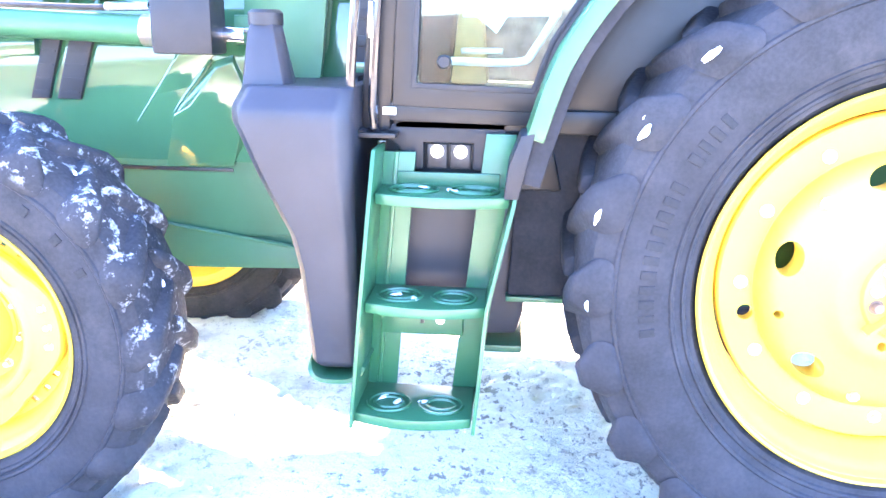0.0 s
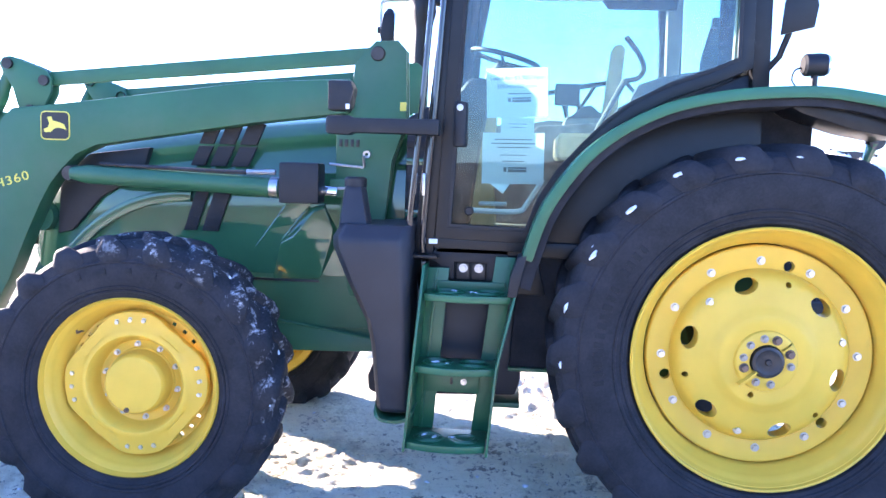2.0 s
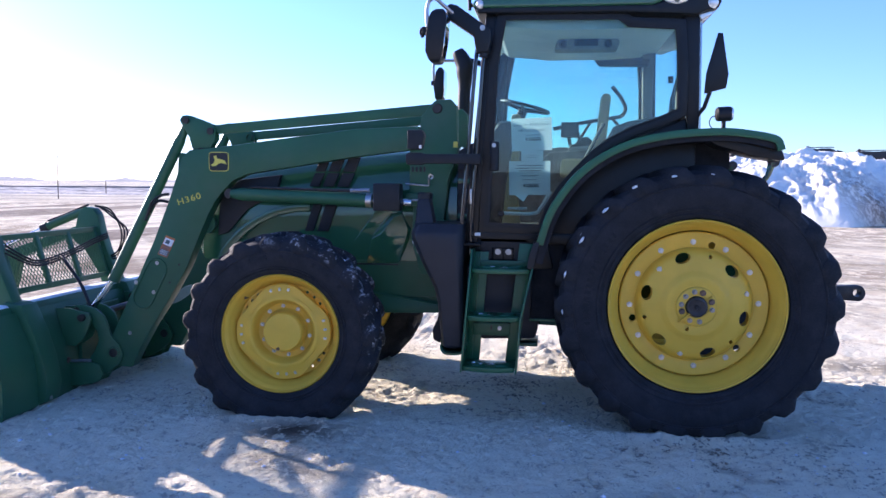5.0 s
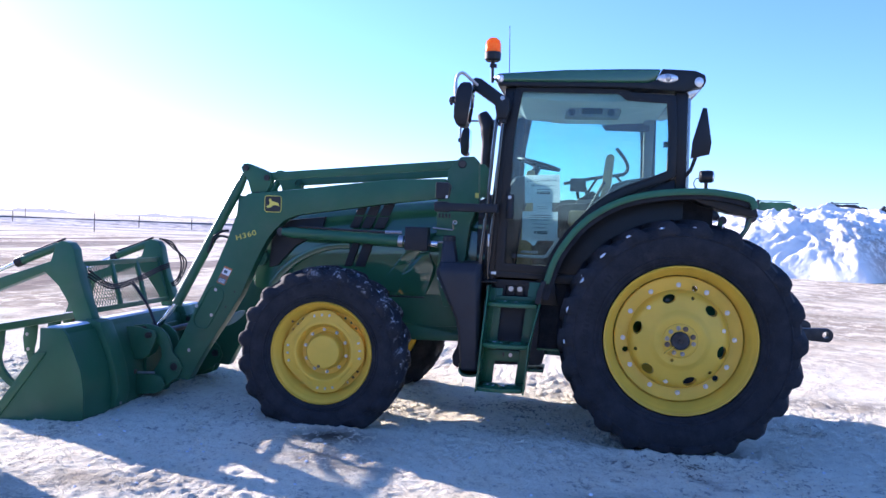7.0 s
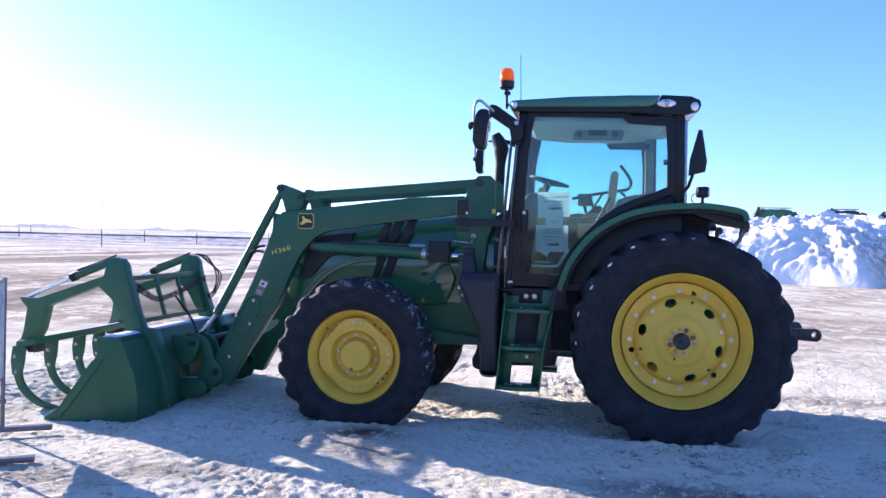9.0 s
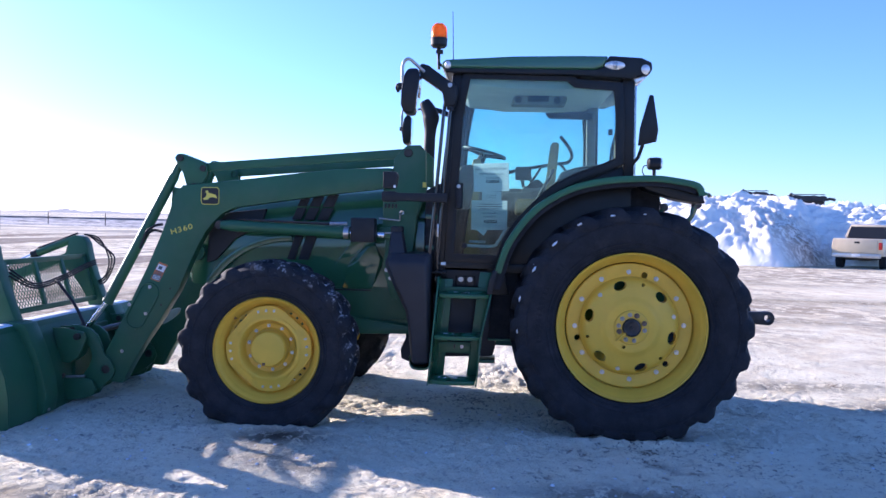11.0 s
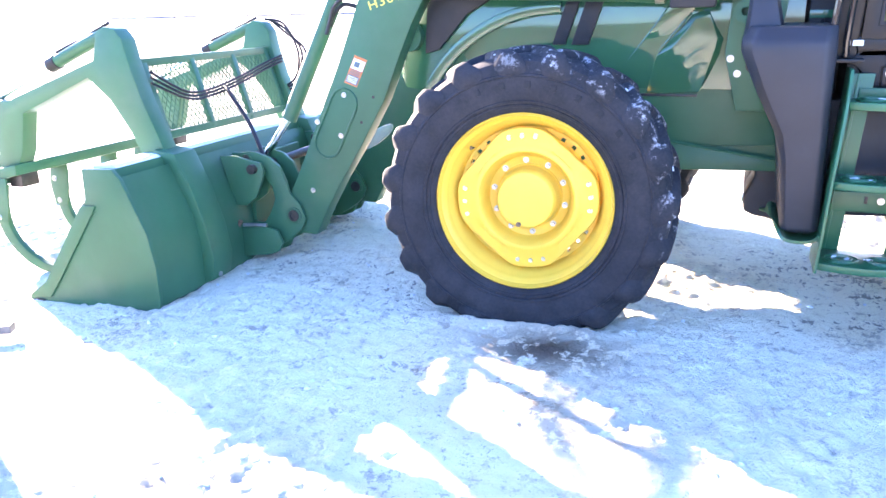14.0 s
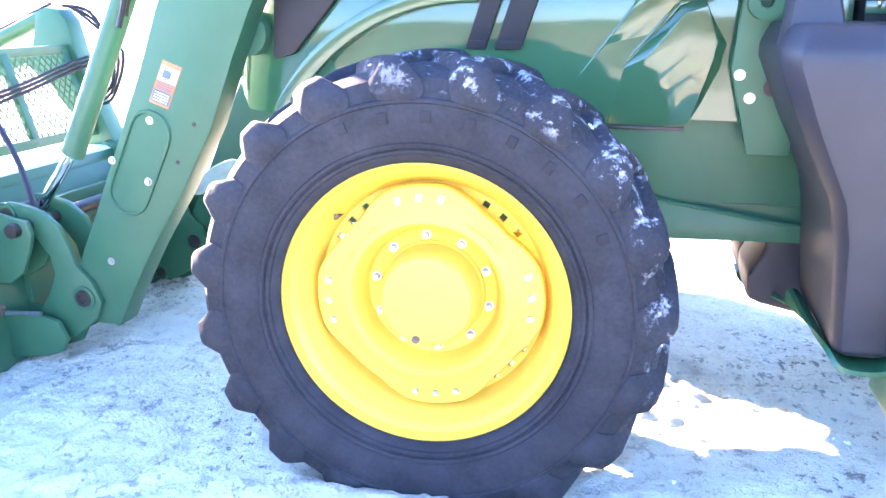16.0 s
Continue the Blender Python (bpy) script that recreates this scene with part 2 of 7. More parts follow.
    wheel = n_at(1.0, 12, (1.7, 1.3, 1), 0.78)
    t1 = maths("MULTIPLY", mask(track, 0.44, 0.54), maths("MULTIPLY", mask(wheel, 0.455, 0.505), maths("MULTIPLY", away.outputs[0], field.outputs[0])))
    col = mix_colour(nt, maths("MULTIPLY", t1, 0.8), col, (0.34, 0.265, 0.19))
    turn = nt.nodes.new("ShaderNodeMapping")
    turn.inputs["Rotation"].default_value = (0, 0, radians(-16))
    turn.inputs["Scale"].default_value = (0.40, 0.016, 1)
    nt.links.new(tc.outputs["Object"], turn.inputs["Vector"])
    rut = nt.nodes.new("ShaderNodeTexNoise")
    rut.inputs["Scale"].default_value, rut.inputs["Detail"].default_value = 1.0, 4
    nt.links.new(turn.outputs[0], rut.inputs["Vector"])
    west = nt.nodes.new("ShaderNodeMapRange")
    west.inputs["From Min"].default_value, west.inputs["From Max"].default_value = -4.0, -12.0
    nt.links.new(sep.outputs["X"], west.inputs["Value"])
    ruts = maths("MULTIPLY", maths("MULTIPLY", mask(rut.outputs[0], 0.51, 0.56), mask(wheel, 0.30, 0.46)), maths("MULTIPLY", west.outputs[0], maths("MULTIPLY", away.outputs[0], field.outputs[0])))
    col = mix_colour(nt, maths("MULTIPLY", ruts, 0.8), col, (0.24, 0.19, 0.155))
    # thawed, bare yard on the open side
    bare = nt.nodes.new("ShaderNodeMapRange")
    bare.inputs["From Min"].default_value, bare.inputs["From Max"].default_value = -7.5, -9.5
    nt.links.new(sep.outputs["Y"], bare.inputs["Value"])
    col = mix_colour(nt, maths("MULTIPLY", bare.outputs[0], mask(mid, 0.40, 0.52, 0.8)), col, (0.20, 0.155, 0.12))
    # stubble in the field beyond
    stub = maths("MULTIPLY", maths("SUBTRACT", 1.0, field.outputs[0]), mask(n_at(1.0, 7, (0.05, 0.16, 1), 0.7), 0.44, 0.58, 0.75))
    col = mix_colour(nt, stub, col, (0.29, 0.255, 0.235))
    nt.links.new(col, b.inputs["Base Color"])
    b.inputs["Roughness"].default_value = 1.0
    b.inputs["Specular IOR Level"].default_value = 0.02
    h = maths("MULTIPLY_ADD", wheel, 1.0, maths("MULTIPLY_ADD", clods, 1.2, maths("MULTIPLY_ADD", crumbs, 0.30, fine)))
    bump(nt, b, h, 1.0, 0.050)
    return m


def pile_snow():
    m, nt, b = mat_base("ploughed_snow")
    n, f = noise_node(nt, 0.40, 8, 0.65), noise_node(nt, 1.6, 8, 0.6)
    col = ramp(nt, f.outputs[0], [(0.3, (0.86, 0.83, 0.75)), (0.7, (0.96, 0.93, 0.84))]).outputs[0]
    mask = ramp(nt, n.outputs[0], [(0.56, (0, 0, 0)), (0.70, (0.6, 0.6, 0.6))]).outputs[0]
    col = mix_colour(nt, mask, col, (0.62, 0.56, 0.49))
    # gravelly slide of dirt beside the truck
    tc = nt.nodes.new("ShaderNodeTexCoord")
    reach = nt.nodes.new("ShaderNodeVectorMath")
    reach.operation = "DISTANCE"
    reach.inputs[1].default_value = (12.7, 31.2, 0.9)
    nt.links.new(tc.outputs["Object"], reach.inputs[0])
    near = ramp(nt, reach.outputs["Value"], [(0.0, (1, 1, 1)), (1.0, (0, 0, 0))])
    scaled = nt.nodes.new("ShaderNodeMath")
    scaled.operation, scaled.inputs[1].default_value = "DIVIDE", 3.6
    nt.links.new(reach.outputs["Value"], scaled.inputs[0])
    nt.links.new(scaled.outputs[0], near.inputs[0])
    grit = ramp(nt, noise_node(nt, 3.2, 8, 0.75).outputs[0], [(0.44, (0, 0, 0)), (0.54, (1, 1, 1))]).outputs[0]
    both = nt.nodes.new("ShaderNodeMath")
    both.operation = "MULTIPLY"
    nt.links.new(near.outputs[0], both.inputs[0])
    nt.links.new(grit, both.inputs[1])
    col = mix_colour(nt, both.outputs[0], col, (0.27, 0.215, 0.16))
    nt.links.new(col, b.inputs["Base Color"])
    b.inputs["Roughness"].default_value = 1.0
    b.inputs["Specular IOR Level"].default_value = 0.02
    bump(nt, b, f.outputs[0], 0.5, 0.15)
    return m


def snowy_rubber():
    """Tyre rubber with snow packed into the tread over part of the turn (wheel's own coordinates, axle along y)."""
    m = RUBBER.copy()
    m.name = "snow_packed_rubber"
    nt = m.node_tree
    b = nt.nodes["Principled BSDF"]
    base = b.inputs["Base Color"].links[0].from_socket
    tc = nt.nodes.new("ShaderNodeTexCoord")
    sep = nt.nodes.new("ShaderNodeSeparateXYZ")
    nt.links.new(tc.outputs["Object"], sep.inputs[0])

    def maths(op, a, b_in):
        k = nt.nodes.new("ShaderNodeMath")
        k.operation = op
        for i, v in enumerate((a, b_in)):
            if isinstance(v, (int, float)):
                k.inputs[i].default_value = v
            else:
                nt.links.new(v, k.inputs[i])
        return k.outputs[0]

    rad = maths("SQRT", maths("ADD", maths("MULTIPLY", sep.outputs["X"], sep.outputs["X"]), maths("MULTIPLY", sep.outputs["Z"], sep.outputs["Z"])), 0)
    edge = ramp(nt, rad, [(0.592, (0, 0, 0)), (0.622, (1, 1, 1))]).outputs[0]
    toward = maths("ADD", maths("MULTIPLY", sep.outputs["X"], 0.72), maths("MULTIPLY", sep.outputs["Z"], 0.69))
    side = ramp(nt, toward, [(0.26, (0, 0, 0)), (0.52, (1, 1, 1))]).outputs[0]
    n, f = noise_node(nt, 15, 8, 0.70), noise_node(nt, 60, 5, 0.6)
    patch = ramp(nt, n.outputs[0], [(0.555, (0, 0, 0)), (0.63, (0.6, 0.6, 0.6))]).outputs[0]
    k = maths("MULTIPLY", maths("MULTIPLY", edge, side), patch)
    snow = ramp(nt, f.outputs[0], [(0.3, (0.20, 0.21, 0.23)), (0.7, (0.62, 0.64, 0.67))]).outputs[0]
    nt.links.new(mix_colour(nt, k, base, snow), b.inputs["Base Color"])
    return m


SNOW, PILE, SNOWY_RUBBER = snow_ground(), pile_snow(), snowy_rubber()


# ---------------------------------------------------------------- mesh helpers
def part(name, bm, material, parent=None, label="", angle=32):
    """Links a bmesh as one mesh object, in world coordinates, under parent."""
    me = bpy.data.meshes.new(name)
    bmesh.ops.recalc_face_normals(bm, faces=bm.faces)
    bm.to_mesh(me)
    bm.free()
    me.materials.append(material)
    me.shade_smooth()
    me.set_sharp_from_angle(angle=radians(angle))
    ob = new(name, me)
    if parent:
        ob.parent = parent
        ob.matrix_parent_inverse = base_of(parent).inverted()
    if label:
        ob["label"] = label
    return ob


def base_of(ob):
    m = Matrix.Identity(4)
    while ob:
        m = ob.matrix_basis @ m if not ob.parent else ob.matrix_parent_inverse @ ob.matrix_basis @ m
        ob = ob.parent
    return m


def thing(name, at, label, category, group="", kind=""):
    ob = new(name)
    ob.empty_display_size = 0.2
    ob.matrix_basis = Matrix.Translation(at)
    return tagged(ob, label, category, group, kind)


def round_off(bm, bevel, segments=2, geom=None, limit=25):
    if bevel > 0:
        edges = [e for e in (geom or bm.edges) if len(e.link_faces) == 2 and e.calc_face_angle(0) > radians(limit)]
        bmesh.ops.bevel(bm, geom=edges, offset=bevel, segments=segments, profile=0.6, affect="EDGES", clamp_overlap=True)


def prism(poly, y0, y1, bevel=0.004, bm=None, segments=2):
    """A plate: the outline poly in x and z, from y0 to y1."""
    b = bmesh.new()
    vs = [b.verts.new((x, y0, z)) for x, z in poly]
    f = b.faces.new(vs)
    r = bmesh.ops.extrude_face_region(b, geom=[f])
    bmesh.ops.translate(b, vec=(0, y1 - y0, 0), verts=[v for v in r["geom"] if isinstance(v, bmesh.types.BMVert)])
    bmesh.ops.recalc_face_normals(b, faces=b.faces)
    round_off(b, bevel, segments)
    return merge(bm, b)


def plate_z(poly, z0, z1, bevel=0.004, bm=None):
    """The same with the outline in x and y, from z0 to z1."""
    b = bmesh.new()
    f = b.faces.new([b.verts.new((x, y, z0)) for x, y in poly])
    r = bmesh.ops.extrude_face_region(b, geom=[f])
    bmesh.ops.translate(b, vec=(0, 0, z1 - z0), verts=[v for v in r["geom"] if isinstance(v, bmesh.types.BMVert)])
    bmesh.ops.recalc_face_normals(b, faces=b.faces)
    round_off(b, bevel)
    return merge(bm, b)


def merge(bm, b):
    if bm is None:
        return b
    me = bpy.data.meshes.new("tmp")
    b.to_mesh(me)
    b.free()
    bm.from_mesh(me)
    bpy.data.meshes.remove(me)
    return bm


def box(x0, x1, y0, y1, z0, z1, bevel=0.006, bm=None, segments=2):
    b = bmesh.new()
    bmesh.ops.create_cube(b, size=1)
    for v in b.verts:
        v.co = Vector((x0 + (v.co.x + 0.5) * (x1 - x0), y0 + (v.co.y + 0.5) * (y1 - y0), z0 + (v.co.z + 0.5) * (z1 - z0)))
    round_off(b, bevel, segments)
    return merge(bm, b)


def loft(rings, bm=None, bevel=0.0, caps=True):
    """Skins closed rings of equal length."""
    b = bmesh.new()
    vs = [[b.verts.new(p) for p in ring] for ring in rings]
    n = len(vs[0])
    for r0, r1 in zip(vs, vs[1:]):
        for i in range(n):
            b.faces.new((r0[i], r0[(i + 1) % n], r1[(i + 1) % n], r1[i]))
    if caps:
        b.faces.new(vs[0])
        b.faces.new(list(reversed(vs[-1])))
    bmesh.ops.recalc_face_normals(b, faces=b.faces)
    round_off(b, bevel)
    return merge(bm, b)


def tube(points, radius, seg=10, bm=None, flat=1.0):
    """A round bar along points; radius may be a list."""
    pts = [Vector(p) for p in points]
    radii = radius if isinstance(radius, (list, tuple)) else [radius] * len(pts)
    rings, side = [], None
    for i, p in enumerate(pts):
        d = (pts[min(i + 1, len(pts) - 1)] - pts[max(i - 1, 0)]).normalized()
        if side is None:
            side = d.orthogonal().normalized()
        side = (side - d * side.dot(d)).normalized()
        up = d.cross(side)
        rings.append([p + (side * math.cos(a) + up * math.sin(a) * flat) * radii[i] for a in (math.tau * k / seg for k in range(seg))])
    return loft(rings, bm)


def curve_points(points, steps=6):
    """A smooth line through points (Catmull-Rom)."""
    p = [Vector(q) for q in points]
    out = []
    for i in range(len(p) - 1):
        a, b, c, d = p[max(i - 1, 0)], p[i], p[i + 1], p[min(i + 2, len(p) - 1)]
        for k in range(steps):
            t = k / steps
            out.append(0.5 * ((2 * b) + (c - a) * t + (2 * a - 5 * b + 4 * c - d) * t * t + (3 * b - a - 3 * c + d) * t ** 3))
    return out + [p[-1]]


def arc(cx, cz, r, a0, a1, n=8):
    return [(cx + r * math.cos(radians(a0 + (a1 - a0) * k / n)), cz + r * math.sin(radians(a0 + (a1 - a0) * k / n))) for k in range(n + 1)]


def lathe(profile, seg=64, bm=None, closed=False, at=(0, 0, 0)):
    """Turns (radius, y) points round the y axis."""
    b = bmesh.new()
    rings = []
    for r, y in profile:
        if r < 1e-5:
            rings.append([b.verts.new((at[0], at[1] + y, at[2]))])
        else:
            rings.append([b.verts.new((at[0] + r * math.cos(math.tau * k / seg), at[1] + y, at[2] + r * math.sin(math.tau * k / seg))) for k in range(seg)])
    pairs = list(zip(rings, rings[1:])) + ([(rings[-1], rings[0])] if closed else [])
    for r0, r1 in pairs:
        for i in range(seg):
            j = (i + 1) % seg
            q = [r0[i % len(r0)], r0[j % len(r0)], r1[j % len(r1)], r1[i % len(r1)]]
            q = [v for k, v in enumerate(q) if v not in q[:k]]
            if len(q) > 2:
                b.faces.new(q)
    bmesh.ops.recalc_face_normals(b, faces=b.faces)
    return merge(bm, b)


def hex_bolt(x, y, z, r, h, bm=None):
    """A bolt head that faces the camera's side (towards -y), with a washer."""
    b = lathe([(0, -h), (r * 0.9, -h), (r, -h * 0.8), (r, -h * 0.15), (r * 1.5, -h * 0.15), (r * 1.5, 0.004)], 12, at=(x, y, z))
    return merge(bm, b)


def cut(ob, cutters):
    """Cuts the bmeshes of cutters out of a mesh object for good."""
    for bm in cutters:
        me = bpy.data.meshes.new("cutter")
        bmesh.ops.recalc_face_normals(bm, faces=bm.faces)
        bm.to_mesh(me)
        bm.free()
        c = new("cutter", me)
        mod = ob.modifiers.new("cut", "BOOLEAN")
        mod.object, mod.operation, mod.solver = c, "DIFFERENCE", "EXACT"
        dg = bpy.context.evaluated_depsgraph_get()
        fresh = bpy.data.meshes.new_from_object(ob.evaluated_get(dg))
        ob.modifiers.clear()
        bpy.data.objects.remove(c)
        ob.data = fresh
    ob.data.shade_smooth()
    ob.data.set_sharp_from_angle(angle=radians(32))
    return ob


def words(text, size, m, material, name, parent, extrude=0.001, spacing=1.0):
    """Text as a mesh, standing upright in x and z, read from the -y side; m places its centre."""
    cu = bpy.data.curves.new("text", "FONT")
    cu.body, cu.size, cu.extrude, cu.align_x, cu.align_y = text, size, extrude, "CENTER", "CENTER"
    cu.space_character = spacing
    tmp = new("tmp_text", cu)
    dg = bpy.context.evaluated_depsgraph_get()
    me = bpy.data.meshes.new_from_object(tmp.evaluated_get(dg))
    bpy.data.objects.remove(tmp)
    me.transform(m @ pose(0, 0, 0, 90, 0, 0))
    me.materials.clear()
    me.materials.append(material)
    ob = new(name, me)
    if parent:
        ob.parent = parent
        ob.matrix_parent_inverse = base_of(parent).inverted()
    return ob


# ---------------------------------------------------------------- ground and distance
def spaced(lo, hi, fine, far, grow=1.16):
    a = list(np.arange(lo, hi + 1e-6, fine))
    step, v = fine, hi
    right = []
    while v < far:
        step *= grow
        v += step
        right.append(v)
    step, v = fine, lo
    left = []
    while v > -far:
        step *= grow
        v -= step
        left.append(v)
    return left[::-1] + a + right


def ground_z(x, y):
    d = max(0.0, math.hypot(x + 2, y + 1) - 5)
    near = math.exp(-d / 14)
    p = Vector((x, y, 0))
    z = 0.028 * noise.fractal(p * 0.55 + Vector((3, 7, 0)), 0.9, 2.1, 3) * near
    z += 0.013 * noise.fractal(Vector((x * 2.3, y * 2.2, 4.0)), 0.8, 2.0, 3) * near
    tread = max(0.0, noise.noise(Vector((x * 0.9, y * 1.1, 21.0))) + 0.35)
    z += 0.022 * tread * (abs(noise.noise(Vector((x * 7.0, y * 6.5, 9.0)))) - 0.2) * near
    z += 0.018 * (0.5 + tread) * noise.fractal(Vector((x * 11.0, y * 10.5, 9.0)), 0.75, 2.1, 4) * near
    z += 0.013 * (0.4 + tread) * noise.fractal(Vector((x * 25.0, y * 23.0, 5.0)), 0.8, 2.0, 2) * near
    z += 0.16 * noise.noise(Vector((x * 0.05, y * 0.09, 2.0))) * (1 - near)
    # snow pressed up beside the tyres
    for hx, hy, half, side in ((0.0, 0.135, 0.50, 0.285), (-2.755, 0.007, 0.40, 0.228)):
        dx, dy = abs(x - hx), abs(y - hy)
        if dx < 1.0 and dy < 0.6:
            ring = math.exp(-((dy - side) / 0.055) ** 2) * math.exp(-(dx / half) ** 4)
            z += (0.045 if hx == 0.0 else 0.022) * ring * (0.75 + 0.7 * noise.noise(Vector((x * 8, y * 8, 1))))
            z -= 0.035 * math.exp(-(dy / (side - 0.09)) ** 4) * math.exp(-(dx / 0.5) ** 4)
    # the bucket's side of the yard lies a little lower
    z -= 0.07 * math.exp(-(((x + 5.6) / 1.1) ** 2 + ((y + 0.3) / 1.3) ** 2))
    return z


def build_ground():
    xs, ys = spaced(-6.8, 1.8, 0.020, 3500, 1.08), spaced(-3.4, 1.6, 0.020, 3500, 1.08)
    verts = [(x, y, ground_z(x, y)) for y in ys for x in xs]
    n = len(xs)
    faces = [(j * n + i, j * n + i + 1, (j + 1) * n + i + 1, (j + 1) * n + i) for j in range(len(ys) - 1) for i in range(n - 1)]
    me = bpy.data.meshes.new("ground")
    me.from_pydata(verts, [], faces)
    # bare, thawed spots in the yard: centre, reach and weight
    spots = ((-2.55, -0.44, 0.36, 0.22, 1.0), (-2.45, -0.95, 0.40, 0.16, 0.5), (-2.2, -1.15, 0.3, 0.12, 0.5), (-0.30, -1.35, 0.6, 0.20, 0.6), (0.35, -1.75, 0.9, 0.25, 1.0), (-0.6, -1.95, 0.6, 0.2, 0.7), (1.9, 2.2, 1.6, 0.3, 0.7),
             (2.6, 1.2, 0.5, 0.3, 0.8), (-3.55, -1.75, 0.5, 0.2, 0.6), (-4.4, -2.1, 0.5, 0.25, 0.6), (-18.0, 15.3, 4.5, 1.5, 1.0), (-9.5, 9.0, 2.5, 0.8, 0.6), (7.0, 12.2, 5.0, 0.8, 1.0), (4.5, 8.2, 1.4, 0.4, 0.9), (0.9, -1.55, 0.7, 0.25, 1.0), (5.5, 17.0, 5.0, 0.8, 0.7))
    wear = me.attributes.new("stain", "FLOAT", "POINT")
    wear.data.foreach_set("value", [min(1.0, sum(w * math.exp(-((v[0] - a) / rx) ** 2 - ((v[1] - b) / ry) ** 2) for a, b, rx, ry, w in spots)) if abs(v[0]) < 30 and -9 < v[1] < 26 else 0.0 for v in verts])
    me.materials.append(SNOW)
    me.shade_smooth()
    return tagged(new("ground", me), "trodden snow-covered yard with sandy ruts and bare patches", "ground", kind="structure")


build_ground()


def build_embankment():
    rng = random.Random(5)
    slope, bed = bmesh.new(), bmesh.new()
    for bm, shape in ((slope, ((-9, -0.2), (-3, 0.45), (-1.2, 0.62), (1.2, 0.62), (9, -0.2))), (bed, ((-0.9, 0.55), (-0.7, 0.80), (0.7, 0.80), (0.9, 0.55)))):
        rows = []
        for k in range(201):
            x = -260 + 3.0 * k
            y = 150 + 0.73 * x if x < 0 else 150 + 0.5 * x
            rows.append([bm.verts.new((x, y + dy, z + rng.uniform(-0.05, 0.05))) for dy, z in shape])
        for a, b in zip(rows, rows[1:]):
            for i in range(len(shape) - 1):
                bm.faces.new((a[i], b[i], b[i + 1], a[i + 1]))
    tagged(part("embankment", slope, FAR_FIELD, angle=60), "low snowy embankment across the plain", "embankment", kind="structure")
    tagged(part("railway_track", bed, TRACK_BED, angle=60), "dark narrow track bed along a snowy embankment", "track", kind="structure")


def build_far_band(name, y, x0, x1, low, high, step, material, label, seed, rough=1.0):
    """A long low ridge of trees or brush with an uneven top, and a real thickness."""
    rng = random.Random(seed)
    bm = bmesh.new()
    prev = None
    n = int((x1 - x0) / step)
    for k in range(n + 1):
        x = x0 + k * step
        h = low + (high - low) * (0.5 + 0.5 * noise.fractal(Vector((x * 0.01 * rough, seed, 0)), 0.8, 2.1, 4)) * rng.uniform(0.55, 1.15) * min(1.0, max(0.12, 1.6 * noise.noise(Vector((x * 0.006 * rough, seed + 4, 3))) + 0.7))
        col = [bm.verts.new((x, y, -1)), bm.verts.new((x, y + 2, h)), bm.verts.new((x, y + 14, h * 0.9)), bm.verts.new((x, y + 16, -1))]
        if prev:
            for i in range(3):
                bm.faces.new((prev[i], col[i], col[i + 1], prev[i + 1]))
        prev = col
    return tagged(part(name, bm, material, angle=80), label, "backdrop", kind="structure")


build_embankment()
build_far_band("backdrop_trees", 1250, -1150, -560, 0.5, 11, 3.5, FAR_TREE_HAZE, "far bluish shelter belt of bare trees with a haze glow on the horizon", 3, 1.5)
build_far_band("backdrop_trees_low", 1500, -900, 250, 0.5, 6, 4.5, FAR_TREE_HAZE, "low line of distant trees with a haze glow along the horizon", 8, 1.0)
build_far_band("backdrop_brush", 78, -190, 60, 0.05, 0.42, 0.6, FAR_FIELD, "strip of snow-caught dead grass along the ditch", 13, 4.0)


def utility_pole(x, y, h, lean=0.0):
    p = thing("utility_pole", (x, y, 0), "thin weathered wooden pole standing in the snowy field", "pole", "field poles")
    part("pole", tube([(x, y, -0.3), (x + lean * h * 0.5, y, h * 0.5), (x + lean * h, y, h)], [0.040, 0.036, 0.030], 8), WOOD, p)
    part("crossarm", box(x + lean * h - 0.22, x + lean * h + 0.22, y - 0.08, y - 0.04, h - 0.30, h - 0.26, 0.005), WOOD, p)
    return p


utility_pole(-41.9, 56.4, 3.9)
utility_pole(-88, 108, 5.6)
utility_pole(-41, 92, 5.4, 0.02)


def fence_post(x, y, h):
    p = thing("fence_post", (x, y, 0), "short grey wooden fence post in the snow", "post", "field fence")
    part("post", tube([(x, y, -0.2), (x, y, h)], [0.05, 0.045], 8), WOOD, p)


for fx, fy in ((-54, 84), (-46.0, 82), (-33, 80), (-73, 86), (-21, 79)):
    fence_post(fx, fy, 1.5)


def pile_height(x, y):
    """Height of the ploughed bank: a long ridge of soft slumped blocks."""
    warp = Vector((noise.noise(Vector((x * 0.3, y * 0.3, 7))), noise.noise(Vector((x * 0.3, y * 0.3, 17))), 0))
    back = min(1.0, max(0.0, (x - 11.0) / 3.5))    # set back where the truck stands
    u, v = (x - 13.8) / 13.0, (y - 36.5 - 4.2 * back + 0.22 * (x - 10) + 0.8 * warp.y) / 8.0
    r = abs(u) ** 3 + v * v
    if r > 1.5:
        return -0.3
    body = max(0.0, 1 - r) ** 0.7
    p = Vector((x * 0.38 + y * 0.20, y * 0.30, 3)) + warp * 0.9
    slump = noise.fractal(p, 0.9, 2.0, 3)
    q = Vector((x * 0.95 - y * 0.35, y * 0.7 + x * 0.3, 1)) + warp * 1.6
    block = 0.5 - abs(noise.noise(q)) + 0.5 * (0.5 - abs(noise.noise(q * 2.3 + Vector((3, 0, 0))))) + 0.75 * noise.fractal(q * 3.4, 0.65, 2.1, 5)
    return -0.25 + (3.22 + 0.25 * math.exp(-((x - 11) / 3) ** 2)) * body * (1 + 0.16 * slump) + 0.23 * (block - 0.45) * min(1, body * 2.2)


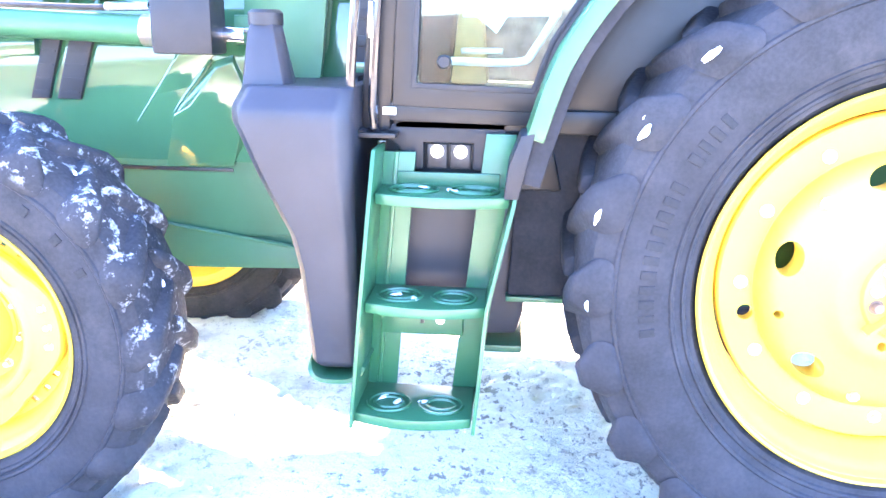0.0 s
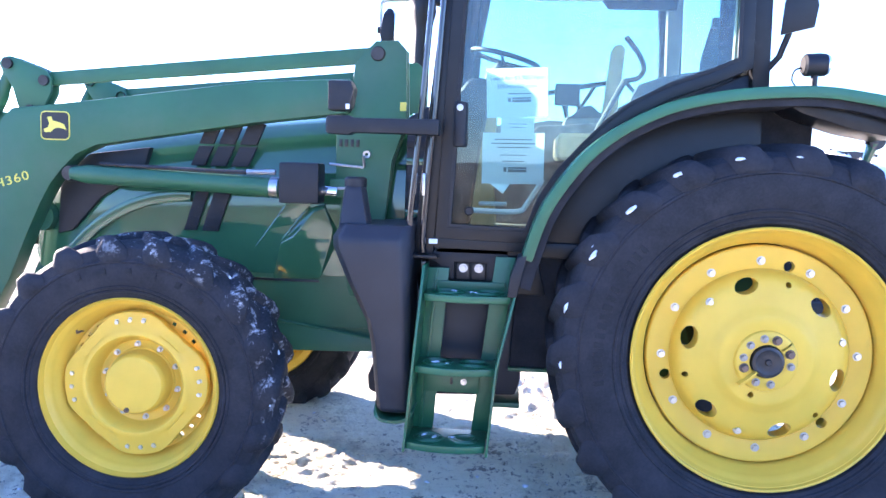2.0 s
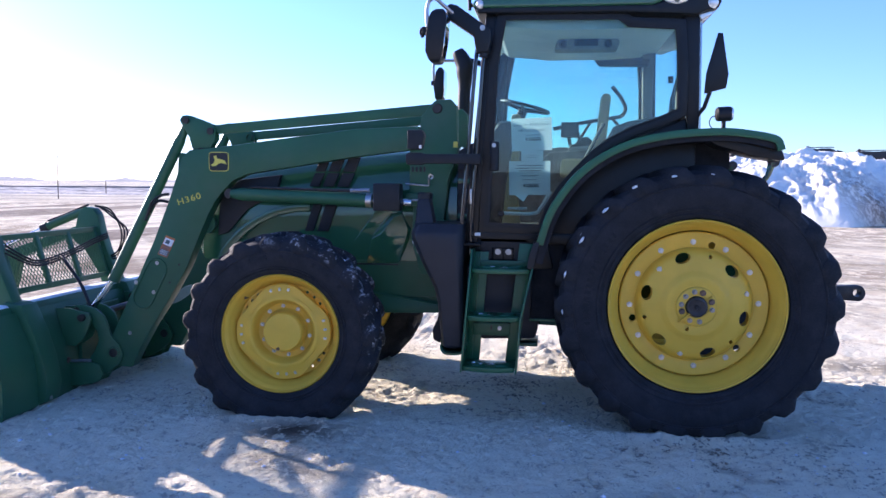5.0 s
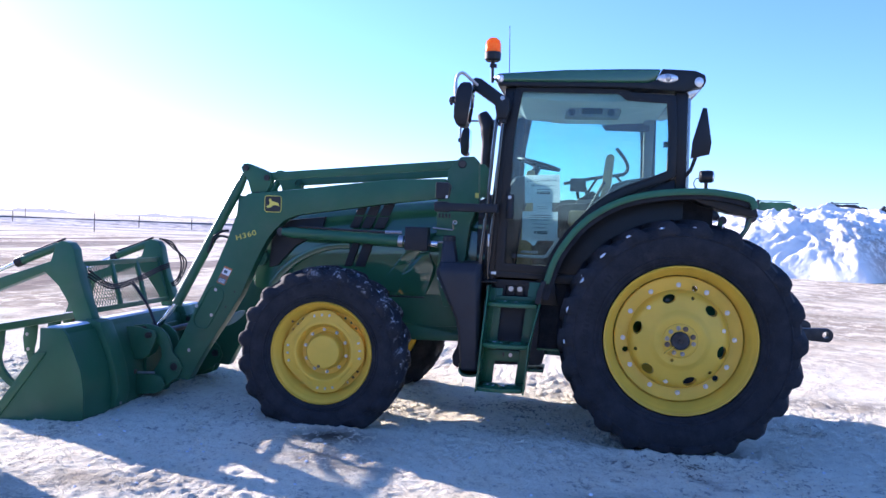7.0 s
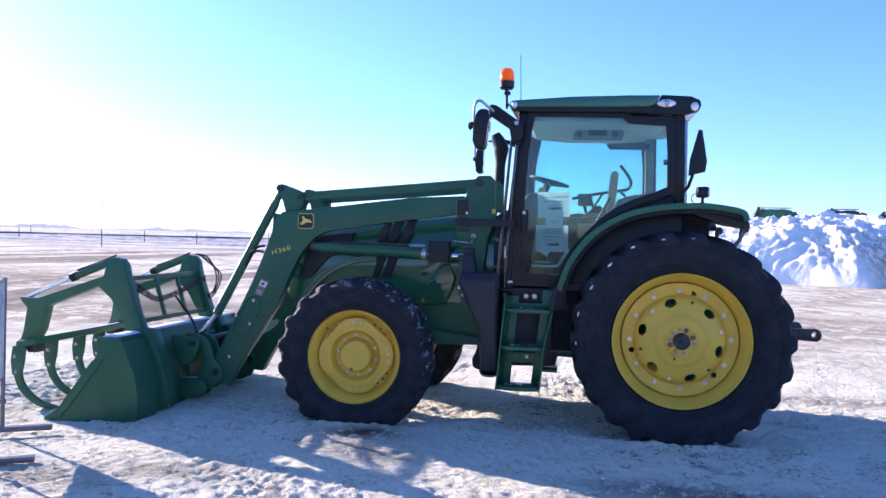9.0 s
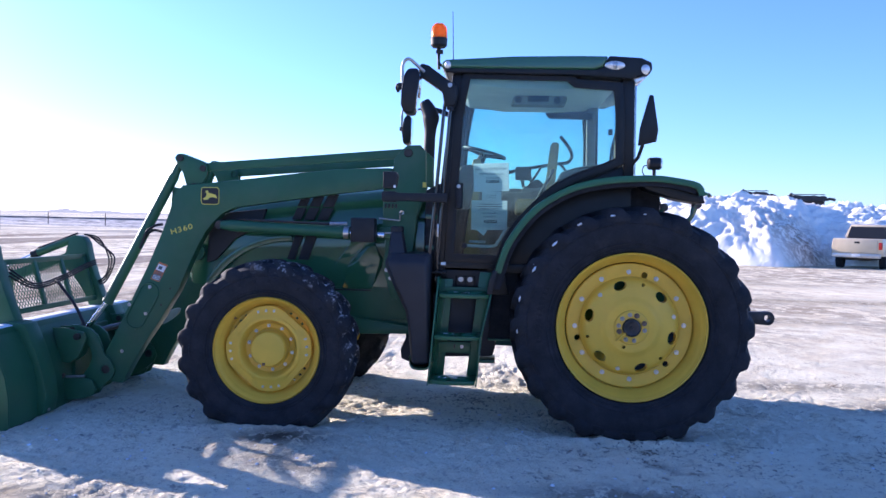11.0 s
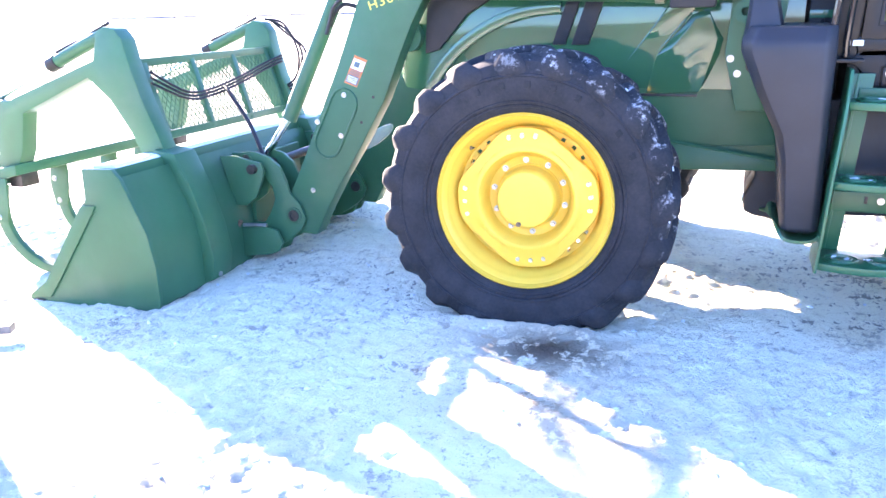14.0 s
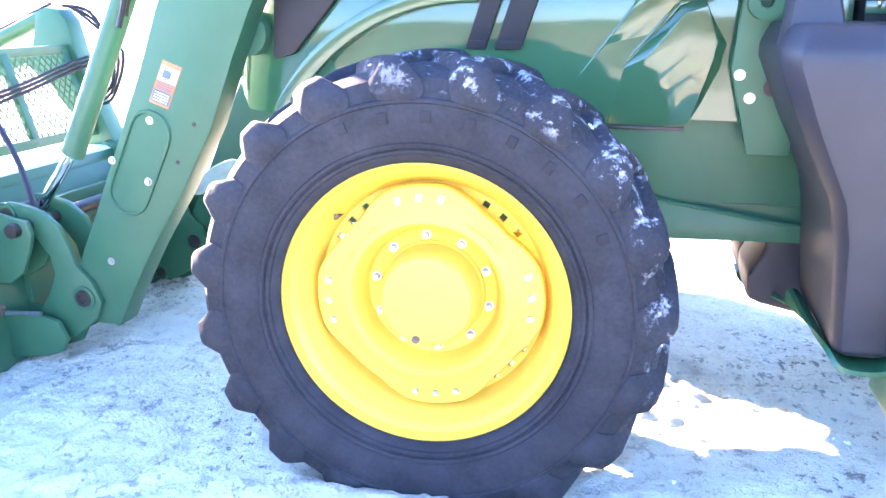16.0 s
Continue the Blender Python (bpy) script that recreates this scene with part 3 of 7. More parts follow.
def build_pile():
    xs, ys = np.arange(-1.5, 29.0, 0.12), np.arange(24.5, 47, 0.12)
    verts = [(x, y, pile_height(x, y)) for y in ys for x in xs]
    n = len(xs)
    faces = [(j * n + i, j * n + i + 1, (j + 1) * n + i + 1, (j + 1) * n + i) for j in range(len(ys) - 1) for i in range(n - 1)]
    me = bpy.data.meshes.new("snow_pile")
    me.from_pydata([(v[0], v[1], v[2]) for v in verts], [], faces)
    me.materials.append(PILE)
    me.shade_smooth()
    tagged(new("snow_pile", me), "large lumpy bank of ploughed snow streaked with dirt", "snow pile", kind="stuff")


build_pile()


def build_bank():
    """Low bank of bare earth that closes the yard on the open side."""
    xs, ys = np.arange(-60, 60, 0.5), np.arange(-24, -13, 0.4)
    n = len(xs)
    verts = [(x, y, -0.2 + (2.3 + 0.7 * noise.fractal(Vector((x * 0.12, 5, 0)), 0.9, 2, 3)) * max(0.0, math.sin(math.pi * (y + 24) / 10.6)) + 0.18 * noise.fractal(Vector((x * 0.7, y * 0.7, 2)), 0.8, 2, 4)) for y in ys for x in xs]
    faces = [(j * n + i, j * n + i + 1, (j + 1) * n + i + 1, (j + 1) * n + i) for j in range(len(ys) - 1) for i in range(n - 1)]
    me = bpy.data.meshes.new("earth_bank")
    me.from_pydata(verts, [], faces)
    me.materials.append(EARTH)
    me.shade_smooth()
    tagged(new("earth_bank", me), "low bank of bare brown earth with patches of snow", "bank", kind="structure")


build_bank()

# ---------------------------------------------------------------- the tractor
MID = 0.93          # y of the tractor's centre line
tractor = thing("tractor", (-1.4, MID, 0), "green farm tractor with yellow wheels and a black-framed cab on snow", "tractor")


def mirror_y(bm):
    bmesh.ops.scale(bm, vec=(1, -1, 1), verts=bm.verts)
    bmesh.ops.translate(bm, vec=(0, 2 * MID, 0), verts=bm.verts)
    bmesh.ops.reverse_faces(bm, faces=bm.faces)
    return bm


# wheels, built round the y axis with the outer face towards -y
def tyre_mesh(R, bead, half, mid_y, lugs, lug_h, lug_w, sidewall):
    """Lugged farm tyre: a carcass, and angled bars that start on the shoulder and end past the middle."""
    base = R - lug_h
    half_profile = [(bead, half * 0.74), (bead + 0.02, half * 0.86), (bead + (base - bead) * 0.35, half * 0.99), (bead + (base - bead) * 0.62, half),
                    (base - 0.055, half * 0.95), (base - 0.022, half * 0.88), (base, half * 0.72), (base + 0.006, half * 0.3)]
    # raised rings on the sidewall
    rs, ws = [p[0] for p in half_profile], [p[1] for p in half_profile]
    for r in sidewall:
        for d, up in ((-0.008, 0.0), (-0.004, 0.006), (0.004, 0.006), (0.008, 0.0)):
            half_profile.append((r + d, float(np.interp(r + d, rs, ws)) + up))
    half_profile.sort()
    prof = [(r, mid_y - y) for r, y in half_profile] + [(r, mid_y + y) for r, y in reversed(half_profile)]
    bm = lathe(prof, 132)
    return bm


def tyre_lugs(R, half, mid_y, lugs, lug_h, lug_w):
    """The angled tread bars, one mesh each."""
    base, out = R - lug_h, []
    for side in (-1, 1):
        for k in range(lugs):
            b = bmesh.new()
            a0 = math.tau * (k + (0.5 if side > 0 else 0.0)) / lugs
            # station: y from the middle, foot radius, top radius, sweep, width
            rows = [(0.985, base - 0.080, base - 0.072, 0.00, 0.8), (0.975, base - 0.055, base - 0.030, 0.00, 1.0), (0.93, base - 0.03, R - 0.016, 0.01, 1.05),
                    (0.80, base - 0.012, R - 0.003, 0.035, 0.95), (0.45, base - 0.005, R, 0.115, 0.85), (0.10, base - 0.004, R, 0.20, 0.75), (-0.10, base - 0.004, R - 0.004, 0.235, 0.7)]
            loops = []
            for f, r0, r1, sw, w in rows:
                y = mid_y + side * half * f
                a = a0 + sw * 0.62 / R
                h0, h1 = lug_w * w * (1.25 if f > 0.4 else 0.9) / R, lug_w * w * 0.5 / R
                yo = y + side * (0.012 if f > 0.95 else 0.0)
                loops.append([b.verts.new((r0 * math.cos(a - h0), y, r0 * math.sin(a - h0))), b.verts.new((r1 * math.cos(a - h1), yo, r1 * math.sin(a - h1))),
                              b.verts.new((r1 * math.cos(a + h1), yo, r1 * math.sin(a + h1))), b.verts.new((r0 * math.cos(a + h0), y, r0 * math.sin(a + h0)))])
            for p, q in zip(loops, loops[1:]):
                for i in range(3):
                    b.faces.new((p[i], p[i + 1], q[i + 1], q[i]))
            b.faces.new(loops[0])
            b.faces.new(loops[-1])
            bmesh.ops.recalc_face_normals(b, faces=b.faces)
            round_off(b, 0.006, 1, limit=40)
            out.append(b)
    return out


def place(name, mesh, parent, basis, inverse, label=""):
    ob = new(name, mesh)
    ob.parent, ob.matrix_parent_inverse, ob.matrix_basis = parent, inverse, basis
    if label:
        ob["label"] = label
    return ob


def wheel_set(disc_name, disc_label, disc, subs, hubs):
    """Puts finished disc and sub-part meshes at each hub; alike wheels share them."""
    inv, made = base_of(tractor).inverted(), []
    for pos, turn, spin in hubs:
        d = place(disc_name, disc, tractor, pose(*pos, 0, 0, turn) @ pose(0, 0, 0, 0, spin, 0), inv, disc_label)
        made.append(d)
        for name, me, m, label in subs:
            place(name, me, d, m, Matrix.Identity(4), label)
    return made


def loose(bm, material, angle=32):
    ob = part("loose", bm, material, angle=angle)
    me = ob.data
    bpy.data.objects.remove(ob)
    return me


def rear_wheels():
    # bolted flange outside, a dished centre that stands out from it, and a wedge hub in the middle
    disc = part("disc", lathe([(0.472, 0.030), (0.470, 0.004), (0.464, -0.001), (0.380, -0.001), (0.374, 0.002), (0.371, 0.001), (0.369, -0.010), (0.360, -0.030), (0.345, -0.054), (0.322, -0.070),
                               (0.285, -0.082), (0.235, -0.090), (0.215, -0.098), (0.195, -0.113), (0.178, -0.118), (0.150, -0.114), (0.132, -0.112), (0.070, -0.112), (0.070, 0.02), (0.20, 0.0), (0.30, 0.0), (0.36, 0.03), (0.46, 0.04)], 96, closed=True), YELLOW)
    holes = []
    for k in range(6):
        a = radians(46 + 60 * k)
        h = tube([(0, -0.14, 0), (0, 0.16, 0)], 0.036, 20)
        bmesh.ops.scale(h, vec=(0.92, 1, 1.36), verts=h.verts)
        bmesh.ops.transform(h, matrix=pose(0.314 * math.cos(a), 0, 0.314 * math.sin(a), 0, -math.degrees(a) - 6, 0), verts=h.verts)
        holes.append(h)
    for k in range(3):
        a = radians(75 + 120 * k)
        for r, w in ((0.397, 0.023), (0.324, 0.0125)):
            holes.append(tube([(r * math.cos(a), -0.14, r * math.sin(a)), (r * math.cos(a), 0.16, r * math.sin(a))], w, 14))
    holes.append(tube([(0.155 * math.cos(radians(-110)), -0.16, 0.155 * math.sin(radians(-110))), (0.155 * math.cos(radians(-110)), -0.06, 0.155 * math.sin(radians(-110)))], 0.013, 12))
    one = bmesh.new()
    for h in holes:
        one = merge(one, h)
    cut(disc, [one])
    disc_me = disc.data
    bpy.data.objects.remove(disc)
    rim = loose(lathe([(0.549, -0.139), (0.555, -0.131), (0.552, -0.120), (0.538, -0.113), (0.531, -0.098), (0.524, -0.084), (0.513, -0.074), (0.508, -0.058), (0.500, -0.047), (0.494, -0.030), (0.486, -0.018), (0.480, 0.004),
                       (0.476, 0.030), (0.474, 0.20), (0.530, 0.33), (0.556, 0.345), (0.545, 0.345), (0.49, 0.20), (0.496, 0.04), (0.520, -0.03), (0.538, -0.09), (0.542, -0.135)], 120, closed=True), YELLOW)
    tyre = loose(tyre_mesh(0.897, 0.549, 0.268, 0.100, 22, 0.040, 0.070, (0.590, 0.622, 0.775)), RUBBER)
    lugs = [loose(b, RUBBER, 40) for b in tyre_lugs(0.897, 0.268, 0.100, 22, 0.040, 0.070)]
    hub = loose(lathe([(0.0, -0.150), (0.010, -0.152), (0.014, -0.144), (0.034, -0.142), (0.052, -0.150), (0.064, -0.146), (0.068, -0.05)], 32), DARK_STEEL)
    collar = part("collar", lathe([(0.068, -0.110), (0.070, -0.128), (0.112, -0.130), (0.124, -0.124), (0.130, -0.108)], 48), YELLOW)
    slit = bmesh.new()
    for a in (40, 222):
        b = box(0.060, 0.150, -0.16, -0.09, -0.004, 0.004, 0)
        bmesh.ops.transform(b, matrix=pose(0, 0, 0, 0, -a, 0), verts=b.verts)
        slit = merge(slit, b)
    cut(collar, [slit])
    collar_me = collar.data
    bpy.data.objects.remove(collar)
    bolt, nut, rusty = loose(hex_bolt(0, 0, 0, 0.0125, 0.014), STEEL), loose(hex_bolt(0, 0, 0, 0.0115, 0.020), HUB_STEEL), loose(hex_bolt(0, 0, 0, 0.0135, 0.020), RUST)
    subs = [("rim", rim, Matrix.Identity(4), "stepped yellow rim"), ("tyre", tyre, Matrix.Identity(4), "large black rubber tyre with deep angled lugs"),
            ("hub", hub, Matrix.Identity(4), "dark oily axle end"), ("hub_collar", collar_me, Matrix.Identity(4), "split yellow wedge hub")]
    subs += [("tyre_lug", me, Matrix.Identity(4), "") for me in lugs]
    for k in range(12):
        a = radians(30 * k + 2)
        subs.append(("wheel_bolt", bolt, pose(0.405 * math.cos(a), -0.001, 0.405 * math.sin(a)), "zinc-plated bolt head"))
    for a, worn in ((137, 0), (100, 0), (69, 1), (21, 1), (-10, 0), (-78, 0), (-115, 0), (-162, 1), (172, 0)):
        subs.append(("hub_bolt", rusty if worn else nut, pose(0.096 * math.cos(radians(a)), -0.129, 0.096 * math.sin(radians(a))), "worn steel hub bolt"))
    for k in range(3):
        a = radians(15 + 120 * k)
        subs.append(("wheel_bolt", bolt, pose(0.322 * math.cos(a), -0.068, 0.322 * math.sin(a)), "zinc-plated bolt head"))
    return wheel_set("rear_wheel", "yellow steel rear wheel disc with oval holes", disc_me, subs, (((0, 0.0, 0.843), 0, 0), ((0, 2 * MID, 0.843), 180, 20)))


def lobed(r_lobe, r_mid, n=96, turn=-5):
    out = []
    for k in range(n):
        a = math.tau * k / n
        w = 0.5 + 0.5 * math.cos(4 * (a - radians(turn)))
        w = min(1, max(0, (w - 0.10) * 1.5)) ** 0.8
        out.append((a, r_mid + (r_lobe - r_mid) * w))
    return out


def front_wheels():
    # pressed disc with four lobes that carry the bolts
    b = bmesh.new()
    rings = []
    edge = lobed(0.334, 0.300, turn=4.5)
    for f, y in ((1.0, 0.072), (1.0, 0.046), (0.985, 0.039), (0.93, 0.037), (0.84, 0.034)):
        rings.append([b.verts.new((r * f * math.cos(a), y, r * f * math.sin(a))) for a, r in edge])
    for r, y in ((0.250, 0.026), (0.238, 0.020), (0.226, 0.021), (0.214, 0.034), (0.203, 0.085), (0.192, 0.104), (0.178, 0.110), (0.146, 0.110)):
        rings.append([b.verts.new((r * math.cos(a), y, r * math.sin(a))) for a, _ in edge])
    n = len(edge)
    for r0, r1 in zip(rings, rings[1:]):
        for i in range(n):
            b.faces.new((r0[i], r0[(i + 1) % n], r1[(i + 1) % n], r1[i]))
    disc = loose(b, YELLOW)
    rim = loose(lathe([(0.403, -0.054), (0.410, -0.046), (0.408, -0.036), (0.396, -0.028), (0.388, -0.016), (0.380, -0.008), (0.371, 0.008), (0.366, 0.024), (0.358, 0.034), (0.353, 0.052), (0.346, 0.064), (0.341, 0.086),
                       (0.334, 0.094), (0.330, 0.108), (0.330, 0.20), (0.36, 0.26), (0.410, 0.27), (0.40, 0.28), (0.345, 0.22), (0.342, 0.10), (0.375, 0.05), (0.395, -0.03)], 112, closed=True), YELLOW)
    flange = part("flange", lathe([(0.334, 0.094), (0.255, 0.094), (0.255, 0.106), (0.334, 0.106)], 96, closed=True), YELLOW)
    slots = bmesh.new()
    for q in range(4):
        for d in (-11, 0, 11):
            b = box(0.302, 0.322, 0.02, 0.25, -0.010, 0.010, 0)
            bmesh.ops.transform(b, matrix=pose(0, 0, 0, 0, -(49 + 90 * q + d), 0), verts=b.verts)
            slots = merge(slots, b)
    cut(flange, [slots])
    flange_me = flange.data
    bpy.data.objects.remove(flange)
    tyre = loose(tyre_mesh(0.688, 0.405, 0.190, 0.105, 19, 0.036, 0.060, (0.442, 0.460, 0.575)), SNOWY_RUBBER)
    lugs = [loose(b, SNOWY_RUBBER, 40) for b in tyre_lugs(0.688, 0.190, 0.105, 19, 0.036, 0.060)]
    cap = loose(lathe([(0.0, 0.004), (0.105, 0.006), (0.128, 0.010), (0.137, 0.020), (0.141, 0.040), (0.148, 0.098), (0.155, 0.104), (0.157, 0.112)], 56), YELLOW)
    bolt = loose(hex_bolt(0, 0, 0, 0.0095, 0.012), STEEL)
    nut = loose(hex_bolt(0, 0, 0, 0.0095, 0.024), STEEL)
    plug = loose(lathe([(0, -0.010), (0.005, -0.010), (0.006, -0.004), (0.012, -0.004), (0.012, 0.004)], 14), RUST)
    stem = loose(tube([(0, 0.03, 0), (0, -0.03, 0.0), (0.006, -0.045, 0.012)], 0.006, 8), RUST)
    subs = [("rim", rim, Matrix.Identity(4), "stepped yellow rim"), ("tyre", tyre, Matrix.Identity(4), "black rubber front tyre with snow packed between the lugs"),
            ("rim_flange", flange_me, Matrix.Identity(4), "yellow inner flange with square slots"), ("hub_cap", cap, Matrix.Identity(4), "smooth yellow hub cap"),
            ("drain_plug", plug, pose(-0.030, 0.006, -0.115), "rusty drain plug"), ("valve_stem", stem, pose(-0.262, 0.055, 0.228), "rusty tyre valve")]
    subs += [("tyre_lug", me, Matrix.Identity(4), "") for me in lugs]
    for q in range(4):
        for s in (-12, 0, 12):
            a = radians(4.5 + 90 * q + s)
            subs.append(("wheel_bolt", bolt, pose(0.294 * math.cos(a), 0.038, 0.294 * math.sin(a)), "zinc-plated bolt head"))
    for k in range(10):
        a = radians(36 * k + 24)
        subs.append(("hub_bolt", nut, pose(0.172 * math.cos(a), 0.110, 0.172 * math.sin(a)), "zinc-plated stud and nut"))
    return wheel_set("front_wheel", "yellow steel front wheel disc with four bolted lobes", disc, subs, (((-2.743, -0.084, 0.574), 3.2, 0), ((-2.743, 2 * MID + 0.084, 0.574), 183.2, 30)))


near_rear, far_rear = rear_wheels()
near_front, far_front = front_wheels()

# chassis
part("front_axle", tube([(-2.755, 0.12, 0.60), (-2.755, 0.55, 0.58), (-2.755, 1.31, 0.58), (-2.755, 1.74, 0.60)], [0.13, 0.10, 0.10, 0.13], 14), GREEN, tractor)
part("rear_axle", tube([(0, 0.10, 0.843), (0, 0.45, 0.843), (0, 1.41, 0.843), (0, 1.76, 0.843)], [0.09, 0.17, 0.17, 0.09], 18), GREEN, tractor)
part("gearbox", prism([(-1.62, 0.62), (-1.55, 1.10), (0.25, 1.15), (0.45, 1.0), (0.45, 0.62), (0.2, 0.52), (-1.2, 0.56)], 0.64, 1.22, 0.03), GREEN, tractor)
part("engine_block", prism([(-3.45, 0.80), (-3.45, 1.25), (-1.55, 1.25), (-1.55, 0.70), (-2.2, 0.62), (-3.2, 0.66)], 0.64, 1.22, 0.03), GREEN, tractor)


def hood():
    """Rounded hood: cross-sections along x, bulging sides."""
    rings = []
    for x, top, half, low in ((-3.62, 1.50, 0.30, 1.10), (-3.56, 1.60, 0.36, 1.02), (-3.40, 1.68, 0.40, 1.00), (-3.0, 1.74, 0.42, 1.04), (-2.4, 1.82, 0.43, 1.04), (-1.75, 1.88, 0.44, 1.04), (-1.60, 1.88, 0.44, 1.04)):
        ring = []
        for f, zf in ((1.0, 0.0), (1.02, 0.35), (0.99, 0.62), (0.92, 0.80), (0.74, 0.94), (0.40, 1.0), (-0.40, 1.0), (-0.74, 0.94), (-0.92, 0.80), (-0.99, 0.62), (-1.02, 0.35), (-1.0, 0.0)):
            ring.append((x, MID - (half - 0.05) * f, low + (top - low) * zf))
        rings.append(ring)
    return loft(rings)


hd = part("hood", hood(), GREEN, tractor, angle=50)
part("grille", box(-3.655, -3.60, MID - 0.26, MID + 0.26, 1.12, 1.50, 0.03), BLACK, hd, "black front grille")


def vent(x, z0, z1, w, slant):
    """A dark louvred slot in the hood side, leaning forward."""
    y = MID - 0.400
    bm = prism([(x, z0), (x + w, z0), (x + w + slant, z1), (x + slant, z1)], y, y + 0.02, 0.004)
    for k in range(5):
        f = (k + 0.5) / 5
        z = z0 + (z1 - z0) * f
        box(x + slant * f + 0.008, x + slant * f + w - 0.008, y - 0.003, y + 0.004, z - 0.004, z + 0.004, 0, bm)
    return bm


for k, (vx, vw) in enumerate(((-2.700, 0.075), (-2.600, 0.085), (-2.490, 0.090))):
    part("vent", vent(vx + 0.045, 1.685, 1.79, vw, 0.045), BLACK, hd, "dark louvred hood vent")
    part("vent", vent(vx, 1.575, 1.675, vw, 0.045), BLACK, hd, "dark louvred hood vent")
for vx, vw in ((-2.735, 0.065), (-2.640, 0.085)):
    part("vent", vent(vx, 1.245, 1.475, vw, 0.075), BLACK, hd, "dark louvred hood vent")

part("cowl", prism([(-1.60, 1.02), (-1.60, 1.84), (-1.50, 1.90), (-1.47, 1.90), (-1.47, 1.02)], 0.46, 2 * MID - 0.46, 0.012), BLACK, tractor, "black cowl between hood and cab")
for k in range(9):
    part("cowl_louvre", box(-1.60, -1.475, 0.452, 0.462, 1.10 + 0.085 * k, 1.135 + 0.085 * k, 0.003), GREEN if k % 3 == 0 else BLACK, tractor)
# side panels below the hood
part("engine_panel", prism([(-3.30, 1.06), (-3.30, 1.22), (-3.12, 1.36), (-2.90, 1.42), (-2.75, 1.43), (-1.70, 1.50), (-1.62, 1.46), (-1.62, 0.78), (-2.2, 0.76), (-2.35, 0.80), (-2.5, 1.02)], 0.565, 0.60, 0.010), LOADER_GREEN, tractor)


def arch_band(r0, y0, y1):
    rings = []
    for x, z in arc(-2.72, 0.66, 0.76, 152, 88, 18):
        n = Vector((x + 2.72, 0, z - 0.66)).normalized()
        p = Vector((x, 0, z))
        rings.append([p - n * r0 + Vector((0, y0, 0)), p + n * r0 + Vector((0, y0, 0)), p + n * r0 + Vector((0, y1, 0)), p - n * r0 + Vector((0, y1, 0))])
    return loft(rings, bevel=0.006)


part("arch_trim", arch_band(0.030, 0.52, 0.565), GREEN, tractor)
part("grille_side", prism([(-3.42, 1.20), (-3.40, 1.50), (-3.24, 1.62), (-2.92, 1.66), (-2.96, 1.52), (-3.18, 1.40), (-3.34, 1.22)], 0.545, 0.60, 0.01), BLACK, tractor, "black hood side grille")


# the engine section is a little longer and higher
FULLER = Matrix.Translation((-0.95, 0, 1.55)) @ Matrix.Diagonal((1.020, 1, 1.020, 1)) @ Matrix.Translation((0.95, 0, -1.55))
for ob in [o for o in tractor.children_recursive if o.name.split(".")[0] in ("hood", "grille", "vent", "engine_panel", "arch_trim", "grille_side")]:
    ob.data.transform(FULLER)


def facet(poly, y_low, y_high, thick, bevel=0.006):
    """A panel that leans: y runs from y_low at its foot to y_high at its top."""
    z0, z1 = min(z for _, z in poly), max(z for _, z in poly)
    b = prism(poly, 0, thick, bevel)
    for v in b.verts:
        v.co.y += y_low + (y_high - y_low) * (v.co.z - z0) / (z1 - z0)
    return b


# lower hood side: a flat field, two slanting creases and a six-sided raised field
part("side_panel", prism([(-2.66, 1.06), (-2.60, 1.005), (-2.306, 1.003), (-2.05, 1.013), (-1.955, 1.165), (-1.928, 1.254), (-1.985, 1.36), (-2.02, 1.47), (-2.30, 1.50), (-2.62, 1.47), (-2.70, 1.30)], 0.552, 0.575, 0.008), LOADER_GREEN, tractor, "smooth green lower hood panel")
part("raised_strip", facet([(-2.371, 1.193), (-2.273, 1.180), (-2.105, 1.384), (-2.035, 1.475), (-2.152, 1.490)], 0.549, 0.522, 0.014, 0.004), GREEN, tractor)
FIELD = ((-2.273, 1.181), (-2.105, 1.384), (-2.029, 1.409), (-1.933, 1.259), (-1.951, 1.179), (-2.050, 1.013), (-2.297, 1.005))
CROWN = ((-2.186, 1.223), (-2.083, 1.357), (-2.020, 1.378), (-1.979, 1.272), (-1.990, 1.210), (-2.038, 1.035), (-2.105, 1.032))
part("raised_field", loft([[(x, 0.556, z) for x, z in FIELD], [(x, 0.548, z) for x, z in FIELD], [(x, 0.538 - 0.07 * (z - 1.03), z) for x, z in CROWN]], bevel=0.004), GREEN, tractor, "six-sided raised field of the hood panel")
part("panel_crease", tube(curve_points([(-2.392, 0.551, 1.165), (-2.265, 0.541, 1.335), (-2.160, 0.527, 1.490)]), 0.006, 6), GREEN, tractor)
part("panel_crease", tube(curve_points([(-2.285, 0.552, 1.165), (-2.190, 0.541, 1.280), (-2.105, 0.534, 1.384)]), 0.006, 6), GREEN, tractor)
part("panel_seam", box(-2.60, -2.055, 0.556, 0.568, 0.990, 1.002, 0.002), DECAL_BLACK, tractor, "dark gap under the hood panel")
part("seam_slot", box(-2.254, -2.10, 0.600, 0.606, 0.970, 0.979, 0.001), DECAL_BLACK, tractor, "short dark slot")
part("lower_cover", prism([(-2.62, 0.80), (-2.62, 0.995), (-1.86, 1.00), (-1.62, 0.99), (-1.62, 0.72), (-2.2, 0.74)], 0.605, 0.64, 0.008), LOADER_GREEN, tractor)
for bx, bz in ((-2.335, 0.955), (-2.305, 0.952), (-2.222, 0.953), (-2.140, 0.955), (-2.330, 0.838), (-2.145, 0.834)):
    part("cover_bolt", hex_bolt(bx, 0.606, bz, 0.008, 0.006), DARK_STEEL, tractor)
